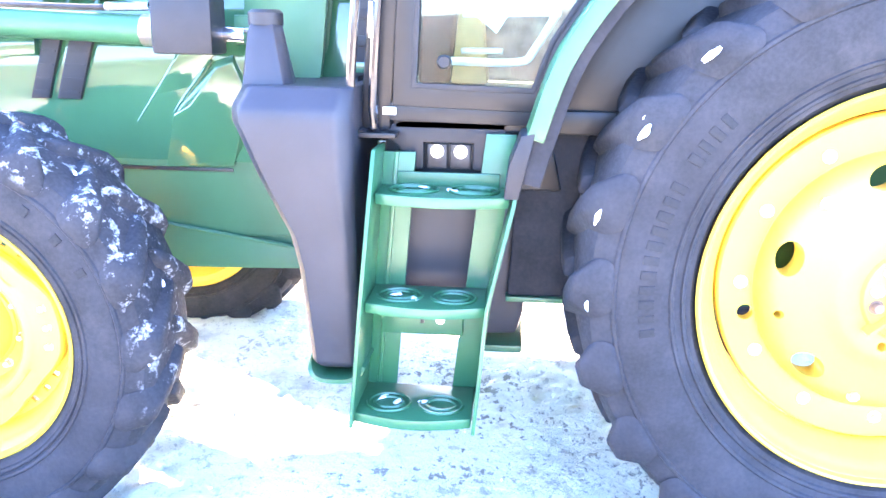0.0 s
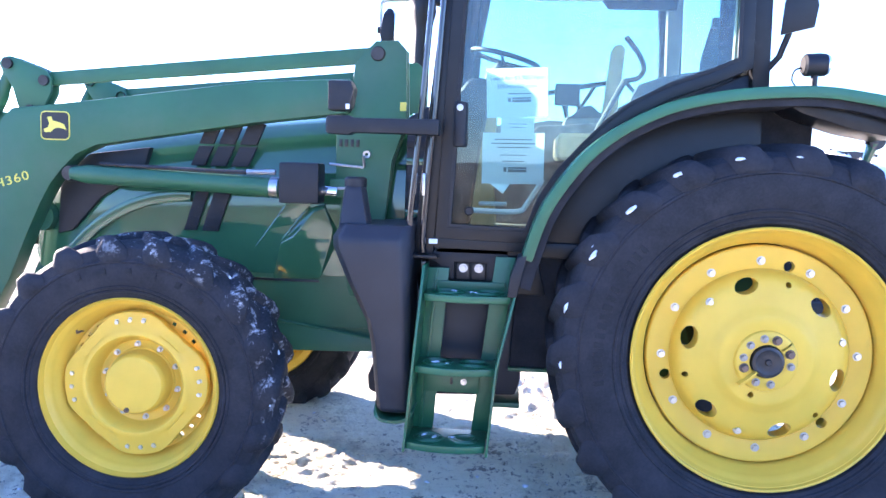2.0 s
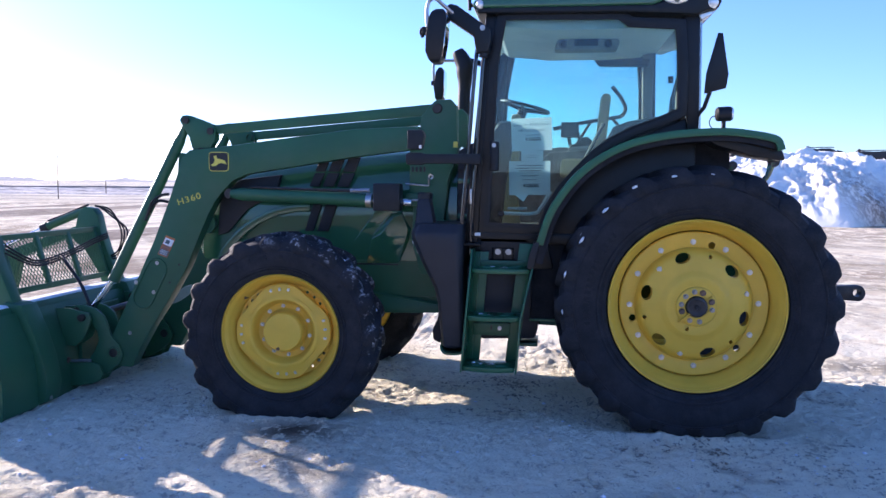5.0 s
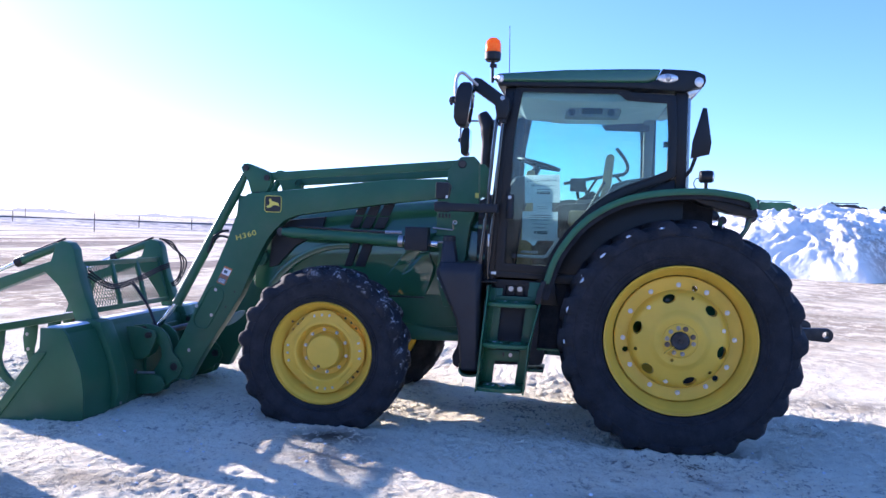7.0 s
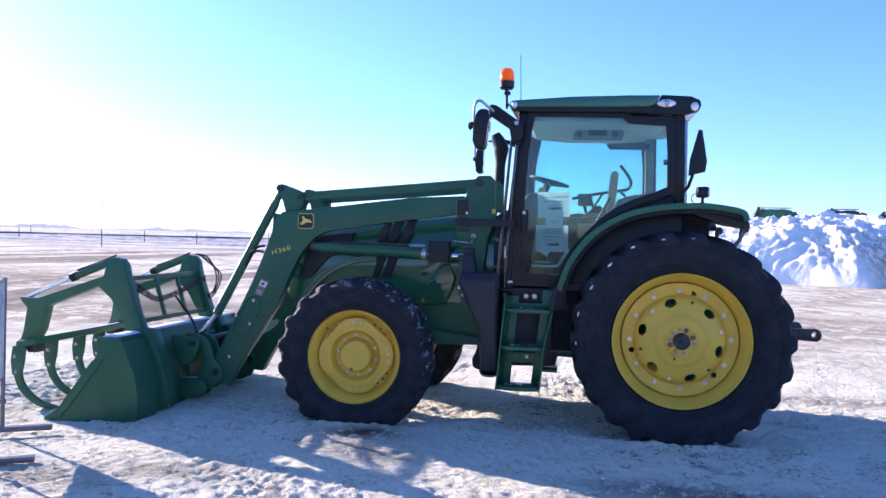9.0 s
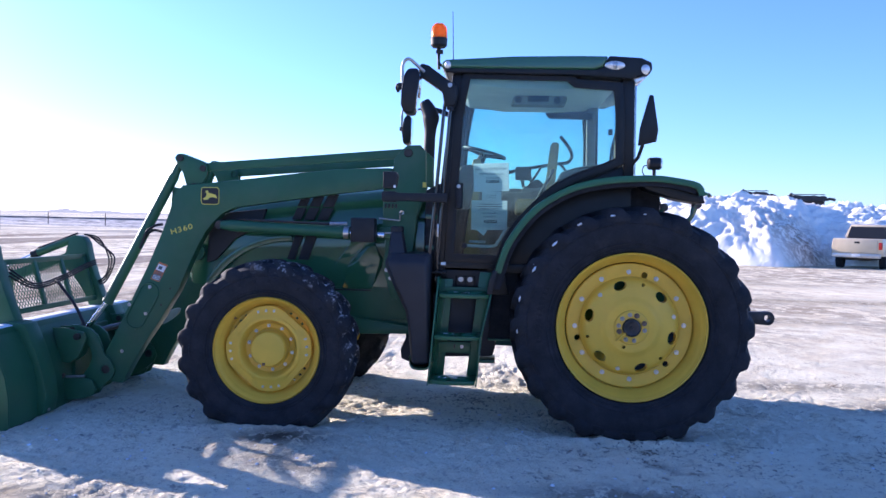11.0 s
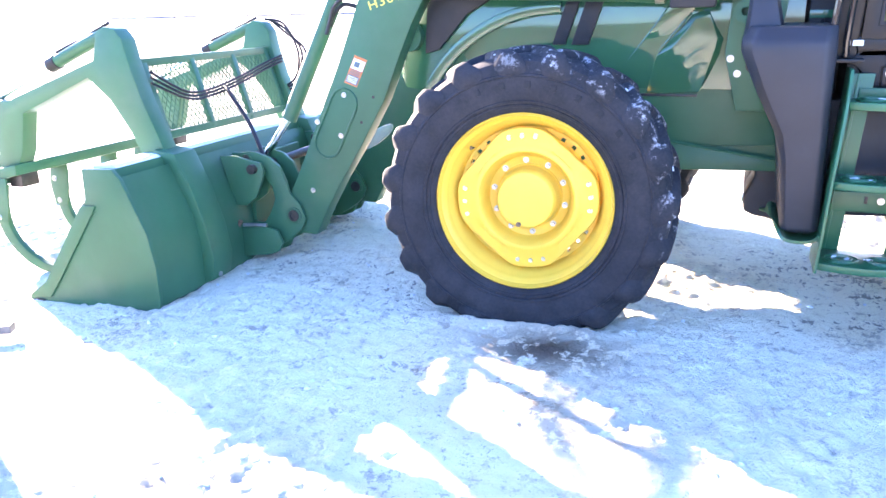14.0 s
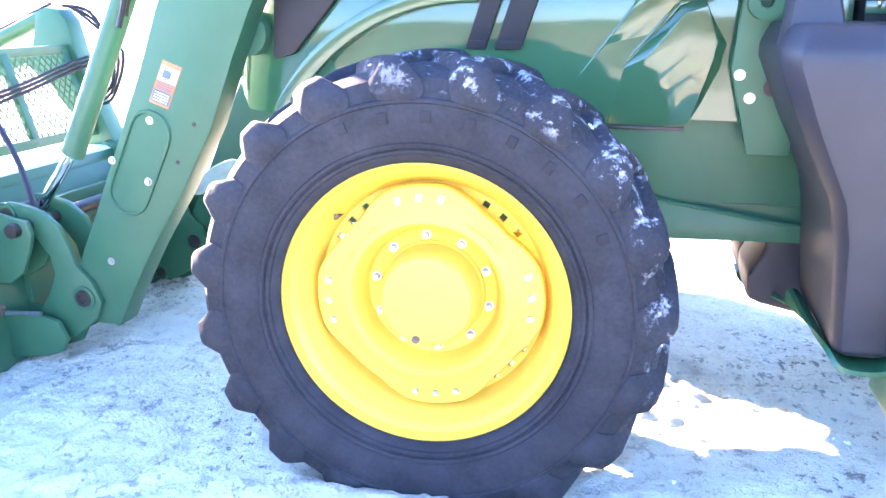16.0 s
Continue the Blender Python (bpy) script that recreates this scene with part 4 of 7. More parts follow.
part("sloping_plate", prism([(-2.30, 0.73), (-2.083, 0.767), (-1.888, 0.874), (-1.60, 0.882), (-1.60, 0.70), (-1.76, 0.695)], 0.585, 0.606, 0.006), LOADER_GREEN, tractor)
RAIL = [(-3.60, 0.64), (-3.60, 0.80), (-2.75, 0.86), (-2.128, 0.768), (-1.762, 0.704), (-1.60, 0.695), (-1.60, 0.645), (-2.09, 0.630), (-3.2, 0.61)]
for f in (lambda b: b, mirror_y):
    part("side_rail", f(prism(RAIL, 0.55, 0.63, 0.010)), LOADER_GREEN, tractor, "green chassis rail")
part("rail_lip", tube([(-2.60, 0.552, 0.832), (-2.128, 0.549, 0.764), (-1.64, 0.549, 0.692)], 0.008, 6), LOADER_GREEN, tractor)


# fuel tank: tapered moulding with a filler neck
def tank():
    def ring(z, x0, x1, yf, yb, c):
        yf, c = yf - 0.08, c * 0.6
        return [(x0 + c, yf, z), (x1 - c, yf, z), (x1, yf + c, z), (x1, yb, z), (x0, yb, z), (x0, yf + c * 1.6, z)]
    return loft([ring(0.475, -1.632, -1.515, 0.14, 0.52, 0.03), ring(0.495, -1.652, -1.497, 0.112, 0.54, 0.035), ring(0.80, -1.684, -1.503, 0.095, 0.55, 0.045), ring(0.90, -1.708, -1.505, 0.09, 0.55, 0.05),
                 ring(1.07, -1.795, -1.510, 0.078, 0.56, 0.06), ring(1.235, -1.868, -1.510, 0.07, 0.57, 0.07), ring(1.275, -1.870, -1.510, 0.075, 0.57, 0.07), ring(1.335, -1.842, -1.510, 0.12, 0.57, 0.06)], bevel=0.014)


def tank_lobe():
    """The belly of the tank, deep under the engine, which reaches further forward."""
    return prism([(-1.51, 0.365), (-1.639, 0.380), (-1.755, 0.402), (-1.796, 0.420), (-1.803, 0.500), (-1.758, 0.596), (-1.762, 0.758), (-1.717, 0.965), (-1.51, 1.04)], 0.62, 0.93, 0.02, segments=3)


def tank_strap():
    """Green sheet that wraps the foot of the tank and runs back to its belly."""
    line = curve_points([(-1.800, 0.880, 0.431), (-1.791, 0.850, 0.409), (-1.751, 0.750, 0.409), (-1.695, 0.500, 0.455), (-1.683, 0.250, 0.493), (-1.660, 0.060, 0.490), (-1.638, 0.015, 0.462), (-1.600, 0.015, 0.448), (-1.535, 0.015, 0.450), (-1.500, 0.015, 0.470), (-1.482, 0.015, 0.500)], 3)
    rings = []
    for i, p in enumerate(line):
        t = (line[min(i + 1, len(line) - 1)] - line[max(i - 1, 0)])
        t = Vector((t.x, 0, t.z)).normalized()
        n = Vector((-t.z, 0, t.x)) * 0.007
        back = Vector((0, max(0.52, p.y + 0.05) - p.y, 0))
        rings.append([p - n, p + n, p + n + back, p - n + back])
    return loft(rings)


ft = part("fuel_tank", tank(), TANK, tractor, "dark grey moulded plastic fuel tank")
part("filler_neck", loft([[(x0, y0, z), (x1, y0, z), (x1 + 0.015, y0 + 0.05, z), (x1, y1, z), (x0, y1, z), (x0 - 0.015, y0 + 0.05, z)]
                          for z, x0, x1, y0, y1 in ((1.27, -1.855, -1.715, 0.085, 0.24), (1.34, -1.845, -1.725, 0.10, 0.24), (1.48, -1.835, -1.755, 0.13, 0.235), (1.515, -1.825, -1.765, 0.145, 0.225))], bevel=0.012), TANK, ft)
part("filler_cap", tube([(-1.795, 0.185, 1.50), (-1.795, 0.185, 1.535), (-1.795, 0.185, 1.545)], [0.052, 0.052, 0.040], 18), BLACK, ft, "black ribbed filler cap")
part("tank_lobe", tank_lobe(), TANK, ft)
part("tank_strap", tank_strap(), STEP_GREEN, ft, "green steel strap round the tank foot")
ft2 = part("fuel_tank", mirror_y(tank()), TANK, tractor, "dark grey moulded plastic fuel tank")
part("tank_lobe", mirror_y(tank_lobe()), TANK, ft2)
part("tank_strap", mirror_y(tank_strap()), STEP_GREEN, ft2, "green steel strap round the tank foot")
part("frame_panel", box(-1.50, -1.02, 0.56, 0.58, 0.95, 1.24, 0.006), BLACK, tractor)
part("battery_box", prism([(-1.56, 0.50), (-1.50, 0.50), (-1.02, 0.52), (-1.0, 0.60), (-1.0, 1.02), (-1.50, 1.02), (-1.55, 1.36)], 0.30, 0.56, 0.02), TANK, tractor, "dark plastic box behind the steps")
part("box_guard", plate_z([(-1.20, 0.26), (-1.0, 0.26), (-1.0, 0.56), (-1.20, 0.56)], 0.47, 0.495, 0.006), STEP_GREEN, tractor, "green steel guard plate")

# steps
stp = part("steps", prism([(-1.470, 0.345), (-1.455, 0.345), (-1.395, 1.14), (-1.410, 1.14)], 0.165, 0.20, 0.004), STEP_GREEN, tractor, "green steel access steps below the cab door")


def side_plate(x_bottom, x_mid, x_top, lean):
    """Bent sheet: deep at the top, narrow lip in front."""
    rings = []
    for x, z, y0, y1 in ((x_bottom, 0.346, -0.085, 0.17), (x_bottom + (x_mid - x_bottom) * 0.5, 0.52, -0.07, 0.175), (x_mid, 0.72, -0.055, 0.18), (x_mid + (x_top - x_mid) * 0.75, 1.02, -0.02, 0.19), (x_top, 1.165, 0.02 + lean, 0.20)):
        rings.append([(x - 0.006, y0, z), (x + 0.006, y0, z), (x + 0.006, y1, z), (x - 0.006, y1, z)])
    return loft(rings, bevel=0.003)


part("side_plate", side_plate(-1.505, -1.478, -1.448, 0.0), STEP_GREEN, stp)
part("side_plate", side_plate(-1.140, -1.112, -1.025, 0.0), STEP_GREEN, stp)
part("rear_strip", prism([(-1.500, 0.34), (-1.405, 0.34), (-1.345, 1.14), (-1.445, 1.14)], 0.172, 0.186, 0.003), STEP_GREEN, stp)
part("rear_strip", prism([(-1.225, 0.34), (-1.140, 0.34), (-1.045, 1.20), (-1.135, 1.20)], 0.172, 0.186, 0.003), STEP_GREEN, stp)
part("cross_plate", box(-1.45, -1.19, 0.160, 0.171, 0.560, 0.648, 0.004), STEP_GREEN, stp)
part("cross_plate", box(-1.40, -1.09, 0.160, 0.171, 1.030, 1.082, 0.004), STEP_GREEN, stp)


def tread(x0, x1, z, y0):
    """Pressed tread with a bowed front edge and raised grip ridges."""
    front = [(x0 + (x1 - x0) * k / 12, y0 - 0.035 * math.sin(math.pi * k / 12)) for k in range(13)]
    bm = plate_z(front + [(x1, 0.165), (x0, 0.165)], z - 0.032, z, 0.005)
    w = x1 - x0
    for c in (0.27, 0.73):
        for r in (0, 1):
            pts = []
            for k in range(17):
                a = math.tau * k / 16
                pts.append((x0 + w * (c + (0.19 - 0.06 * r) * math.cos(a)), y0 + 0.075 + (0.062 - 0.026 * r) * math.sin(a), z + 0.003))
            tube(pts, 0.005, 5, bm)
    return bm


for tx0, tx1, tz, ty in ((-1.497, -1.148, 0.385, -0.055), (-1.470, -1.118, 0.722, -0.02), (-1.445, -1.060, 1.040, 0.02)):
    part("tread", tread(tx0, tx1, tz, ty), STEP_GREEN, stp, "pressed green tread with grip ridges and snow")
part("step_bolt", hex_bolt(-1.262, 0.158, 0.612, 0.010, 0.010), STEEL, stp)
part("step_slot", box(-1.325, -1.313, 0.156, 0.162, 0.598, 0.630, 0.002), DECAL_BLACK, stp)
for bx in (-1.285, -1.213):
    lug = part("step_bracket", box(bx - 0.030, bx + 0.030, 0.215, 0.230, 1.085, 1.160, 0.004), DARK_STEEL, stp, "grey bolted bracket")
    part("step_bolt", hex_bolt(bx, 0.214, 1.138, 0.014, 0.012), STEEL, lug)
part("step_hanger", prism([(-1.46, 1.19), (-1.40, 1.235), (-1.07, 1.235), (-1.10, 1.085), (-1.175, 1.085), (-1.175, 1.165), (-1.325, 1.165), (-1.325, 1.085), (-1.385, 1.085), (-1.40, 1.15)], 0.20, 0.25, 0.008), BLACK, tractor, "black moulded hanger above the steps")


def tread_snow(x, y, z, seed):
    """A few thin scraps of snow left on a tread."""
    r = random.Random(seed)
    bm = None
    for k in range(3):
        b = bmesh.new()
        bmesh.ops.create_icosphere(b, subdivisions=2, radius=1)
        for v in b.verts:
            g = 1 + 0.5 * noise.noise(v.co * 1.9 + Vector((seed * 3 + k, 0, 0)))
            v.co = Vector((v.co.x * 0.020 * g, v.co.y * 0.009 * g, v.co.z * 0.004))
        bmesh.ops.transform(b, matrix=pose(x + r.uniform(-0.11, 0.11), y + r.uniform(-0.035, 0.045), z + 0.002, 0, 0, r.uniform(0, 180)), verts=b.verts)
        bm = merge(bm, b) if bm else b
    return bm


for sx, sz, sy in ((-1.32, 0.387, 0.02), (-1.29, 0.724, 0.05), (-1.25, 1.042, 0.09)):
    tagged(part("tread_snow", tread_snow(sx, sy, sz, int(sz * 10)), CLEAN_SNOW, stp, "scraps of snow on a tread"), kind="stuff")


# ---------------------------------------------------------------- cab
def inset(poly, d):
    """The outline moved outwards by d (inwards where d is negative); poly runs counter-clockwise."""
    out, n = [], len(poly)
    for i in range(n):
        p, q, r = Vector(poly[i - 1]), Vector(poly[i]), Vector(poly[(i + 1) % n])
        a, b = (q - p).normalized(), (r - q).normalized()
        na, nb = Vector((a.y, -a.x)), Vector((b.y, -b.x))
        m = (na + nb).normalized()
        out.append(tuple(q + m * (d / max(0.5, m.dot(na)))))
    return out


def frame_ring(inner, outer, y0, y1, bevel=0.006):
    b = bmesh.new()
    n = len(inner)
    loops = [[b.verts.new((x, y, z)) for x, z in poly] for poly, y in ((inner, y0), (outer, y0), (outer, y1), (inner, y1))]
    for k in range(4):
        p, q = loops[k], loops[(k + 1) % 4]
        for i in range(n):
            b.faces.new((p[i], p[(i + 1) % n], q[(i + 1) % n], q[i]))
    bmesh.ops.recalc_face_normals(b, faces=b.faces)
    round_off(b, bevel)
    return b


DOOR = [(-1.365, 1.325), (-0.995, 1.315), (-0.945, 1.46), (-0.86, 1.595), (-0.76, 1.71), (-0.66, 1.815), (-0.56, 1.895), (-0.40, 1.98), (-0.22, 2.045), (-0.10, 2.10),
        (-0.105, 2.40), (-0.125, 2.645), (-0.44, 2.665), (-0.50, 2.715), (-1.265, 2.725), (-1.32, 2.40)]
door = part("door", frame_ring(inset(DOOR, -0.012), inset(DOOR, 0.050), 0.165, 0.215), CAB_BLACK, tractor, "black-framed glass cab door")
part("door_seal", frame_ring(inset(DOOR, -0.020), inset(DOOR, -0.004), 0.160, 0.168, 0.002), BLACK, door)
pane = part("door_glass", prism(DOOR, 0.182, 0.187, 0.0), CAB_GLASS, door, "tinted door glass", 60)
pane.visible_shadow = False
part("door_handle", loft([[(-1.345 + dx, 0.13 + dy, z) for dx, dy in ((0, 0.01), (0.02, 0), (0.045, 0), (0.06, 0.015), (0.06, 0.05), (0, 0.05))] for z in (1.695, 1.705, 1.78, 1.88, 1.895)], bevel=0.01), BLACK, door, "black moulded door handle")
part("door_lock", hex_bolt(-1.318, 0.130, 1.868, 0.010, 0.004), STEEL, door)
part("door_grommet", lathe([(0, -0.012), (0.016, -0.012), (0.022, 0), (0.022, 0.01)], 18, at=(-1.265, 0.180, 1.405)), BLACK, door)
FAR_DOOR = [(x - 0.095 if x > -0.5 else x, z) for x, z in DOOR]
fardoor = part("door", mirror_y(frame_ring(inset(FAR_DOOR, -0.012), inset(FAR_DOOR, 0.050), 0.165, 0.215)), CAB_BLACK, tractor, "black-framed glass cab door")
p2 = part("door_glass", mirror_y(prism(FAR_DOOR, 0.182, 0.187, 0.0)), CAB_GLASS, fardoor, "tinted door glass", 60)
p2.visible_shadow = False
# outer cab shell below the door and behind the fender curve
part("door_sill", prism([(-1.425, 1.232), (-1.425, 1.285), (-0.985, 1.278), (-1.0, 1.225)], 0.172, 0.24, 0.005), CAB_BLACK, tractor, "dull dark door sill")
part("sill_label", box(-1.445, -1.405, 0.166, 0.170, 1.250, 1.272, 0.001), WHITE, tractor, "small white sill label")
part("cab_floor", box(-1.42, 0.0, 0.20, 2 * MID - 0.20, 1.20, 1.27, 0.01), CAB_BLACK, tractor)
part("cab_underbody", prism([(-1.45, 1.02), (-1.45, 1.20), (-0.95, 1.22), (-0.90, 1.02)], 0.24, 2 * MID - 0.24, 0.01), CAB_BLACK, tractor)
part("cab_wall", prism([(-0.97, 1.24), (-0.90, 1.43), (-0.72, 1.67), (-0.53, 1.85), (-0.20, 1.99), (-0.06, 2.05), (0.02, 2.05), (0.02, 1.24)], 0.225, 0.26, 0.006), CAB_BLACK, tractor)
part("cab_wall", mirror_y(prism([(-0.97, 1.24), (-0.90, 1.43), (-0.72, 1.67), (-0.53, 1.85), (-0.20, 1.99), (-0.06, 2.05), (0.02, 2.05), (0.02, 1.24)], 0.225, 0.26, 0.006)), CAB_BLACK, tractor)
PILLAR_A = [(-1.520, 1.20), (-1.425, 1.20), (-1.315, 2.74), (-1.390, 2.74)]
PILLAR_C = [(-0.045, 1.95), (0.03, 1.95), (0.015, 2.74), (-0.085, 2.74)]
for poly in (PILLAR_A, PILLAR_C):
    part("pillar", prism(poly, 0.18, 0.25, 0.014), CAB_BLACK, tractor)
    part("pillar", mirror_y(prism([(x - 0.10 if x > -0.5 else x, z) for x, z in poly], 0.18, 0.25, 0.014)), CAB_BLACK, tractor)
ws = part("windscreen", loft([[(-1.452, 0.26, 1.30), (-1.446, 0.26, 1.30), (-1.446, 1.60, 1.30), (-1.452, 1.60, 1.30)], [(-1.350, 0.26, 2.72), (-1.344, 0.26, 2.72), (-1.344, 1.60, 2.72), (-1.350, 1.60, 2.72)]]), REAR_GLASS, tractor, "tinted windscreen", 60)
ws.visible_shadow = False
REAR_BOW = [(0.000, 0.26), (0.052, 0.36), (0.052, 1.40), (-0.100, 1.50), (-0.093, 1.506), (0.058, 1.404), (0.058, 0.356), (0.006, 0.256)]
rw = part("rear_window", loft([[(x + 0.020, y, 1.60) for x, y in REAR_BOW], [(x, y, 2.70) for x, y in REAR_BOW]]), REAR_GLASS, tractor, "tinted rear window", 60)
rw.visible_shadow = False
part("rear_wall", box(-0.02, 0.03, 0.24, 1.62, 1.22, 1.62, 0.01), CAB_BLACK, tractor)
part("headliner", prism([(-1.36, 2.735), (-1.34, 2.71), (-1.30, 2.680), (-1.10, 2.665), (-0.98, 2.650), (-0.52, 2.650), (-0.22, 2.665), (-0.09, 2.70), (-0.06, 2.735)], 0.262, 1.598, 0.012), LINER, tractor, "pale moulded cab ceiling")
part("air_vent_panel", prism([(-0.925, 2.575), (-0.91, 2.635), (-0.87, 2.665), (-0.49, 2.67), (-0.46, 2.63), (-0.48, 2.575)], 0.60, 0.76, 0.012), INTERIOR, tractor, "grey ceiling vent and radio panel")
part("radio", box(-0.785, -0.615, 0.592, 0.61, 2.60, 2.65, 0.003), BLACK, tractor)
for vx in (-0.885, -0.565):
    part("ceiling_vent", lathe([(0, -0.008), (0.012, -0.008), (0.016, 0.0), (0.028, -0.006), (0.030, 0.012)], 18, at=(vx + 0.02, 0.598, 2.615)), BLACK, tractor)
part("sun_visor", prism([(-0.60, 2.615), (-0.56, 2.565), (-0.17, 2.56), (-0.16, 2.62)], 1.36, 1.40, 0.006), BLACK, tractor, "dark rolled sun visor")
part("rear_trim_post", prism([(-0.195, 1.95), (-0.125, 1.95), (-0.115, 2.68), (-0.210, 2.68)], 1.44, 1.508, 0.012), INTERIOR, tractor, "grey-brown rear window post trim")
part("post_trim", prism([(-0.115, 1.95), (-0.045, 1.95), (-0.055, 2.66), (-0.105, 2.66)], 0.262, 0.30, 0.010), INTERIOR, tractor, "grey-brown rear window post trim")
part("window_latch", box(-0.09, -0.055, 0.80, 0.84, 2.36, 2.41, 0.006), BLACK, tractor)

# things inside the cab
st = part("seat_cushion", box(-0.86, -0.34, 0.66, 1.14, 1.66, 1.80, 0.04, segments=3), SEAT, tractor, "worn tan cloth seat")
part("seat_base", loft([[(-0.75, 0.72, 1.27), (-0.42, 0.72, 1.27), (-0.42, 1.08, 1.27), (-0.75, 1.08, 1.27)], [(-0.80, 0.68, 1.66), (-0.38, 0.68, 1.66), (-0.38, 1.12, 1.66), (-0.80, 1.12, 1.66)]], bevel=0.02), BLACK, st)
part("armrest", prism([(-0.590, 1.90), (-0.552, 2.290), (-0.535, 2.325), (-0.500, 2.330), (-0.474, 2.305), (-0.506, 1.90)], 1.16, 1.25, 0.02, segments=3), SEAT, st, "tan armrest folded upright")
part("seat_back", prism([(-0.42, 1.70), (-0.30, 1.72), (-0.22, 2.02), (-0.26, 2.06), (-0.34, 2.06)], 0.68, 1.12, 0.03, segments=3), BLACK, st)
con = part("console", prism([(-0.80, 1.60), (-0.84, 1.80), (-0.78, 1.93), (-0.50, 1.95), (-0.25, 1.99), (-0.22, 1.60)], 1.20, 1.42, 0.02), INTERIOR, tractor, "grey-brown side console with levers")
part("lever", tube([(-0.78, 1.28, 1.92), (-0.80, 1.28, 2.02)], [0.012, 0.02], 8), BLACK, con)
part("lever", tube([(-0.70, 1.26, 1.94), (-0.73, 1.26, 2.03)], [0.010, 0.018], 8), BLACK, con)
part("switch_pod", prism([(-0.80, 1.90), (-0.735, 1.946), (-0.69, 1.985), (-0.647, 1.993), (-0.60, 1.95), (-0.52, 1.965), (-0.434, 2.02), (-0.40, 1.90)], 1.20, 1.30, 0.012), BLACK, con, "black switch pod on the console")
part("knob", tube([(-0.745, 1.20, 1.98), (-0.745, 1.20, 2.05), (-0.745, 1.20, 2.075)], [0.012, 0.026, 0.018], 12), BLACK, con)
part("monitor", box(-0.86, -0.72, 1.12, 1.18, 1.98, 2.10, 0.01), BLACK, con, "small black monitor")
part("grab_bar", tube(curve_points([(-0.92, 1.34, 2.06), (-0.66, 1.34, 2.115), (-0.44, 1.34, 2.15), (-0.375, 1.34, 2.165), (-0.345, 1.34, 2.22), (-0.375, 1.34, 2.30), (-0.455, 1.34, 2.40)], 5), 0.016, 10), BLACK, fardoor, "black bent grab rail")
part("bar_leg", tube([(-0.458, 1.34, 2.155), (-0.37, 1.34, 2.06), (-0.36, 1.36, 1.95)], 0.013, 8), BLACK, fardoor)
part("bar_leg", tube([(-0.615, 1.34, 2.125), (-0.72, 1.36, 1.95)], 0.012, 8), BLACK, fardoor)
part("door_strut", tube([(-0.82, 0.235, 1.55), (-0.585, 0.235, 2.02)], [0.007, 0.010], 8), STEEL, door, "slim gas strut")
part("door_strut_body", tube([(-0.70, 0.235, 1.79), (-0.585, 0.235, 2.02)], 0.013, 8), BLACK, door)
dash = part("dashboard", prism([(-1.42, 1.30), (-1.40, 1.98), (-1.33, 2.08), (-1.24, 2.09), (-1.21, 1.98), (-1.27, 1.60), (-1.30, 1.30)], 0.80, 0.98, 0.03, segments=3), BLACK, tractor, "black steering column and dash")
part("column_cover", loft([[(x0, 0.85, z), (x1, 0.85, z), (x1, 1.01, z), (x0, 1.01, z)] for z, x0, x1 in ((1.30, -1.30, -1.16), (1.62, -1.275, -1.19), (1.82, -1.262, -1.178), (2.05, -1.252, -1.165), (2.14, -1.235, -1.170))], bevel=0.018), SEAT, dash, "tan steering column cover")
part("tunnel_trim", prism([(-1.20, 1.30), (-1.18, 1.66), (-1.08, 1.72), (-1.02, 1.80), (-0.94, 1.865), (-0.80, 1.872), (-0.68, 1.885), (-0.40, 1.90), (-0.20, 1.88), (-0.20, 1.30), (-0.90, 1.30)], 1.15, 1.19, 0.015), surface("dusty_taupe_trim", (0.17, 0.145, 0.12), 0.9, vary=0.6, scale=9, fine=60, relief=0.6, depth=0.006, dirt=(0.36, 0.33, 0.29), dirt_at=(0.55, 0.68)), tractor, "dusty grey-brown inner trim")
wheel_tilt = pose(-1.14, MID, 2.20, 0, 14, 0)
ring = bmesh.new()
tube([wheel_tilt @ Vector((0.185 * math.cos(a), 0.185 * math.sin(a), 0)) for a in (math.tau * k / 32 for k in range(33))], 0.014, 8, ring)
for a in (0.4, 2.5, 4.6):
    tube([wheel_tilt @ Vector((0.02 * math.cos(a), 0.02 * math.sin(a), -0.03)), wheel_tilt @ Vector((0.18 * math.cos(a), 0.18 * math.sin(a), 0))], 0.010, 6, ring)
tube([(-1.24, MID, 2.00), (-1.15, MID, 2.175)], [0.045, 0.035], 10, ring)
part("steering_wheel", ring, BLACK, dash, "black steering wheel")
part("floor_rail", tube(curve_points([(-1.27, 0.42, 1.40), (-1.05, 0.42, 1.40), (-1.00, 0.42, 1.44), (-0.93, 0.42, 1.56)], 4), 0.013, 8), WHITE, tractor, "pale bent floor rail")
part("pedal", box(-1.24, -1.10, 0.50, 0.60, 1.42, 1.44, 0.008), STEEL, tractor)
part("floor_mat", box(-1.36, -0.92, 0.26, 1.50, 1.272, 1.29, 0.004), INTERIOR, tractor)
part("side_cover", prism([(-1.40, 1.30), (-1.40, 1.86), (-1.20, 1.88), (-0.99, 1.90), (-0.87, 1.92), (-0.62, 1.91), (-0.46, 1.95), (-0.05, 2.06), (-0.05, 1.30)], 1.47, 1.50, 0.01), INTERIOR, tractor, "grey-brown lower cab trim")

part("fender_trim", prism([(-0.582, 1.80), (-0.582, 1.835), (-0.552, 1.937), (-0.520, 2.002), (-0.416, 2.040), (-0.166, 2.081), (-0.110, 2.078), (-0.06, 2.060), (-0.06, 1.95), (-0.30, 1.93), (-0.48, 1.86)], 0.262, 0.330, 0.012), CAB_BLACK, tractor, "black padded trim above the inner fender")

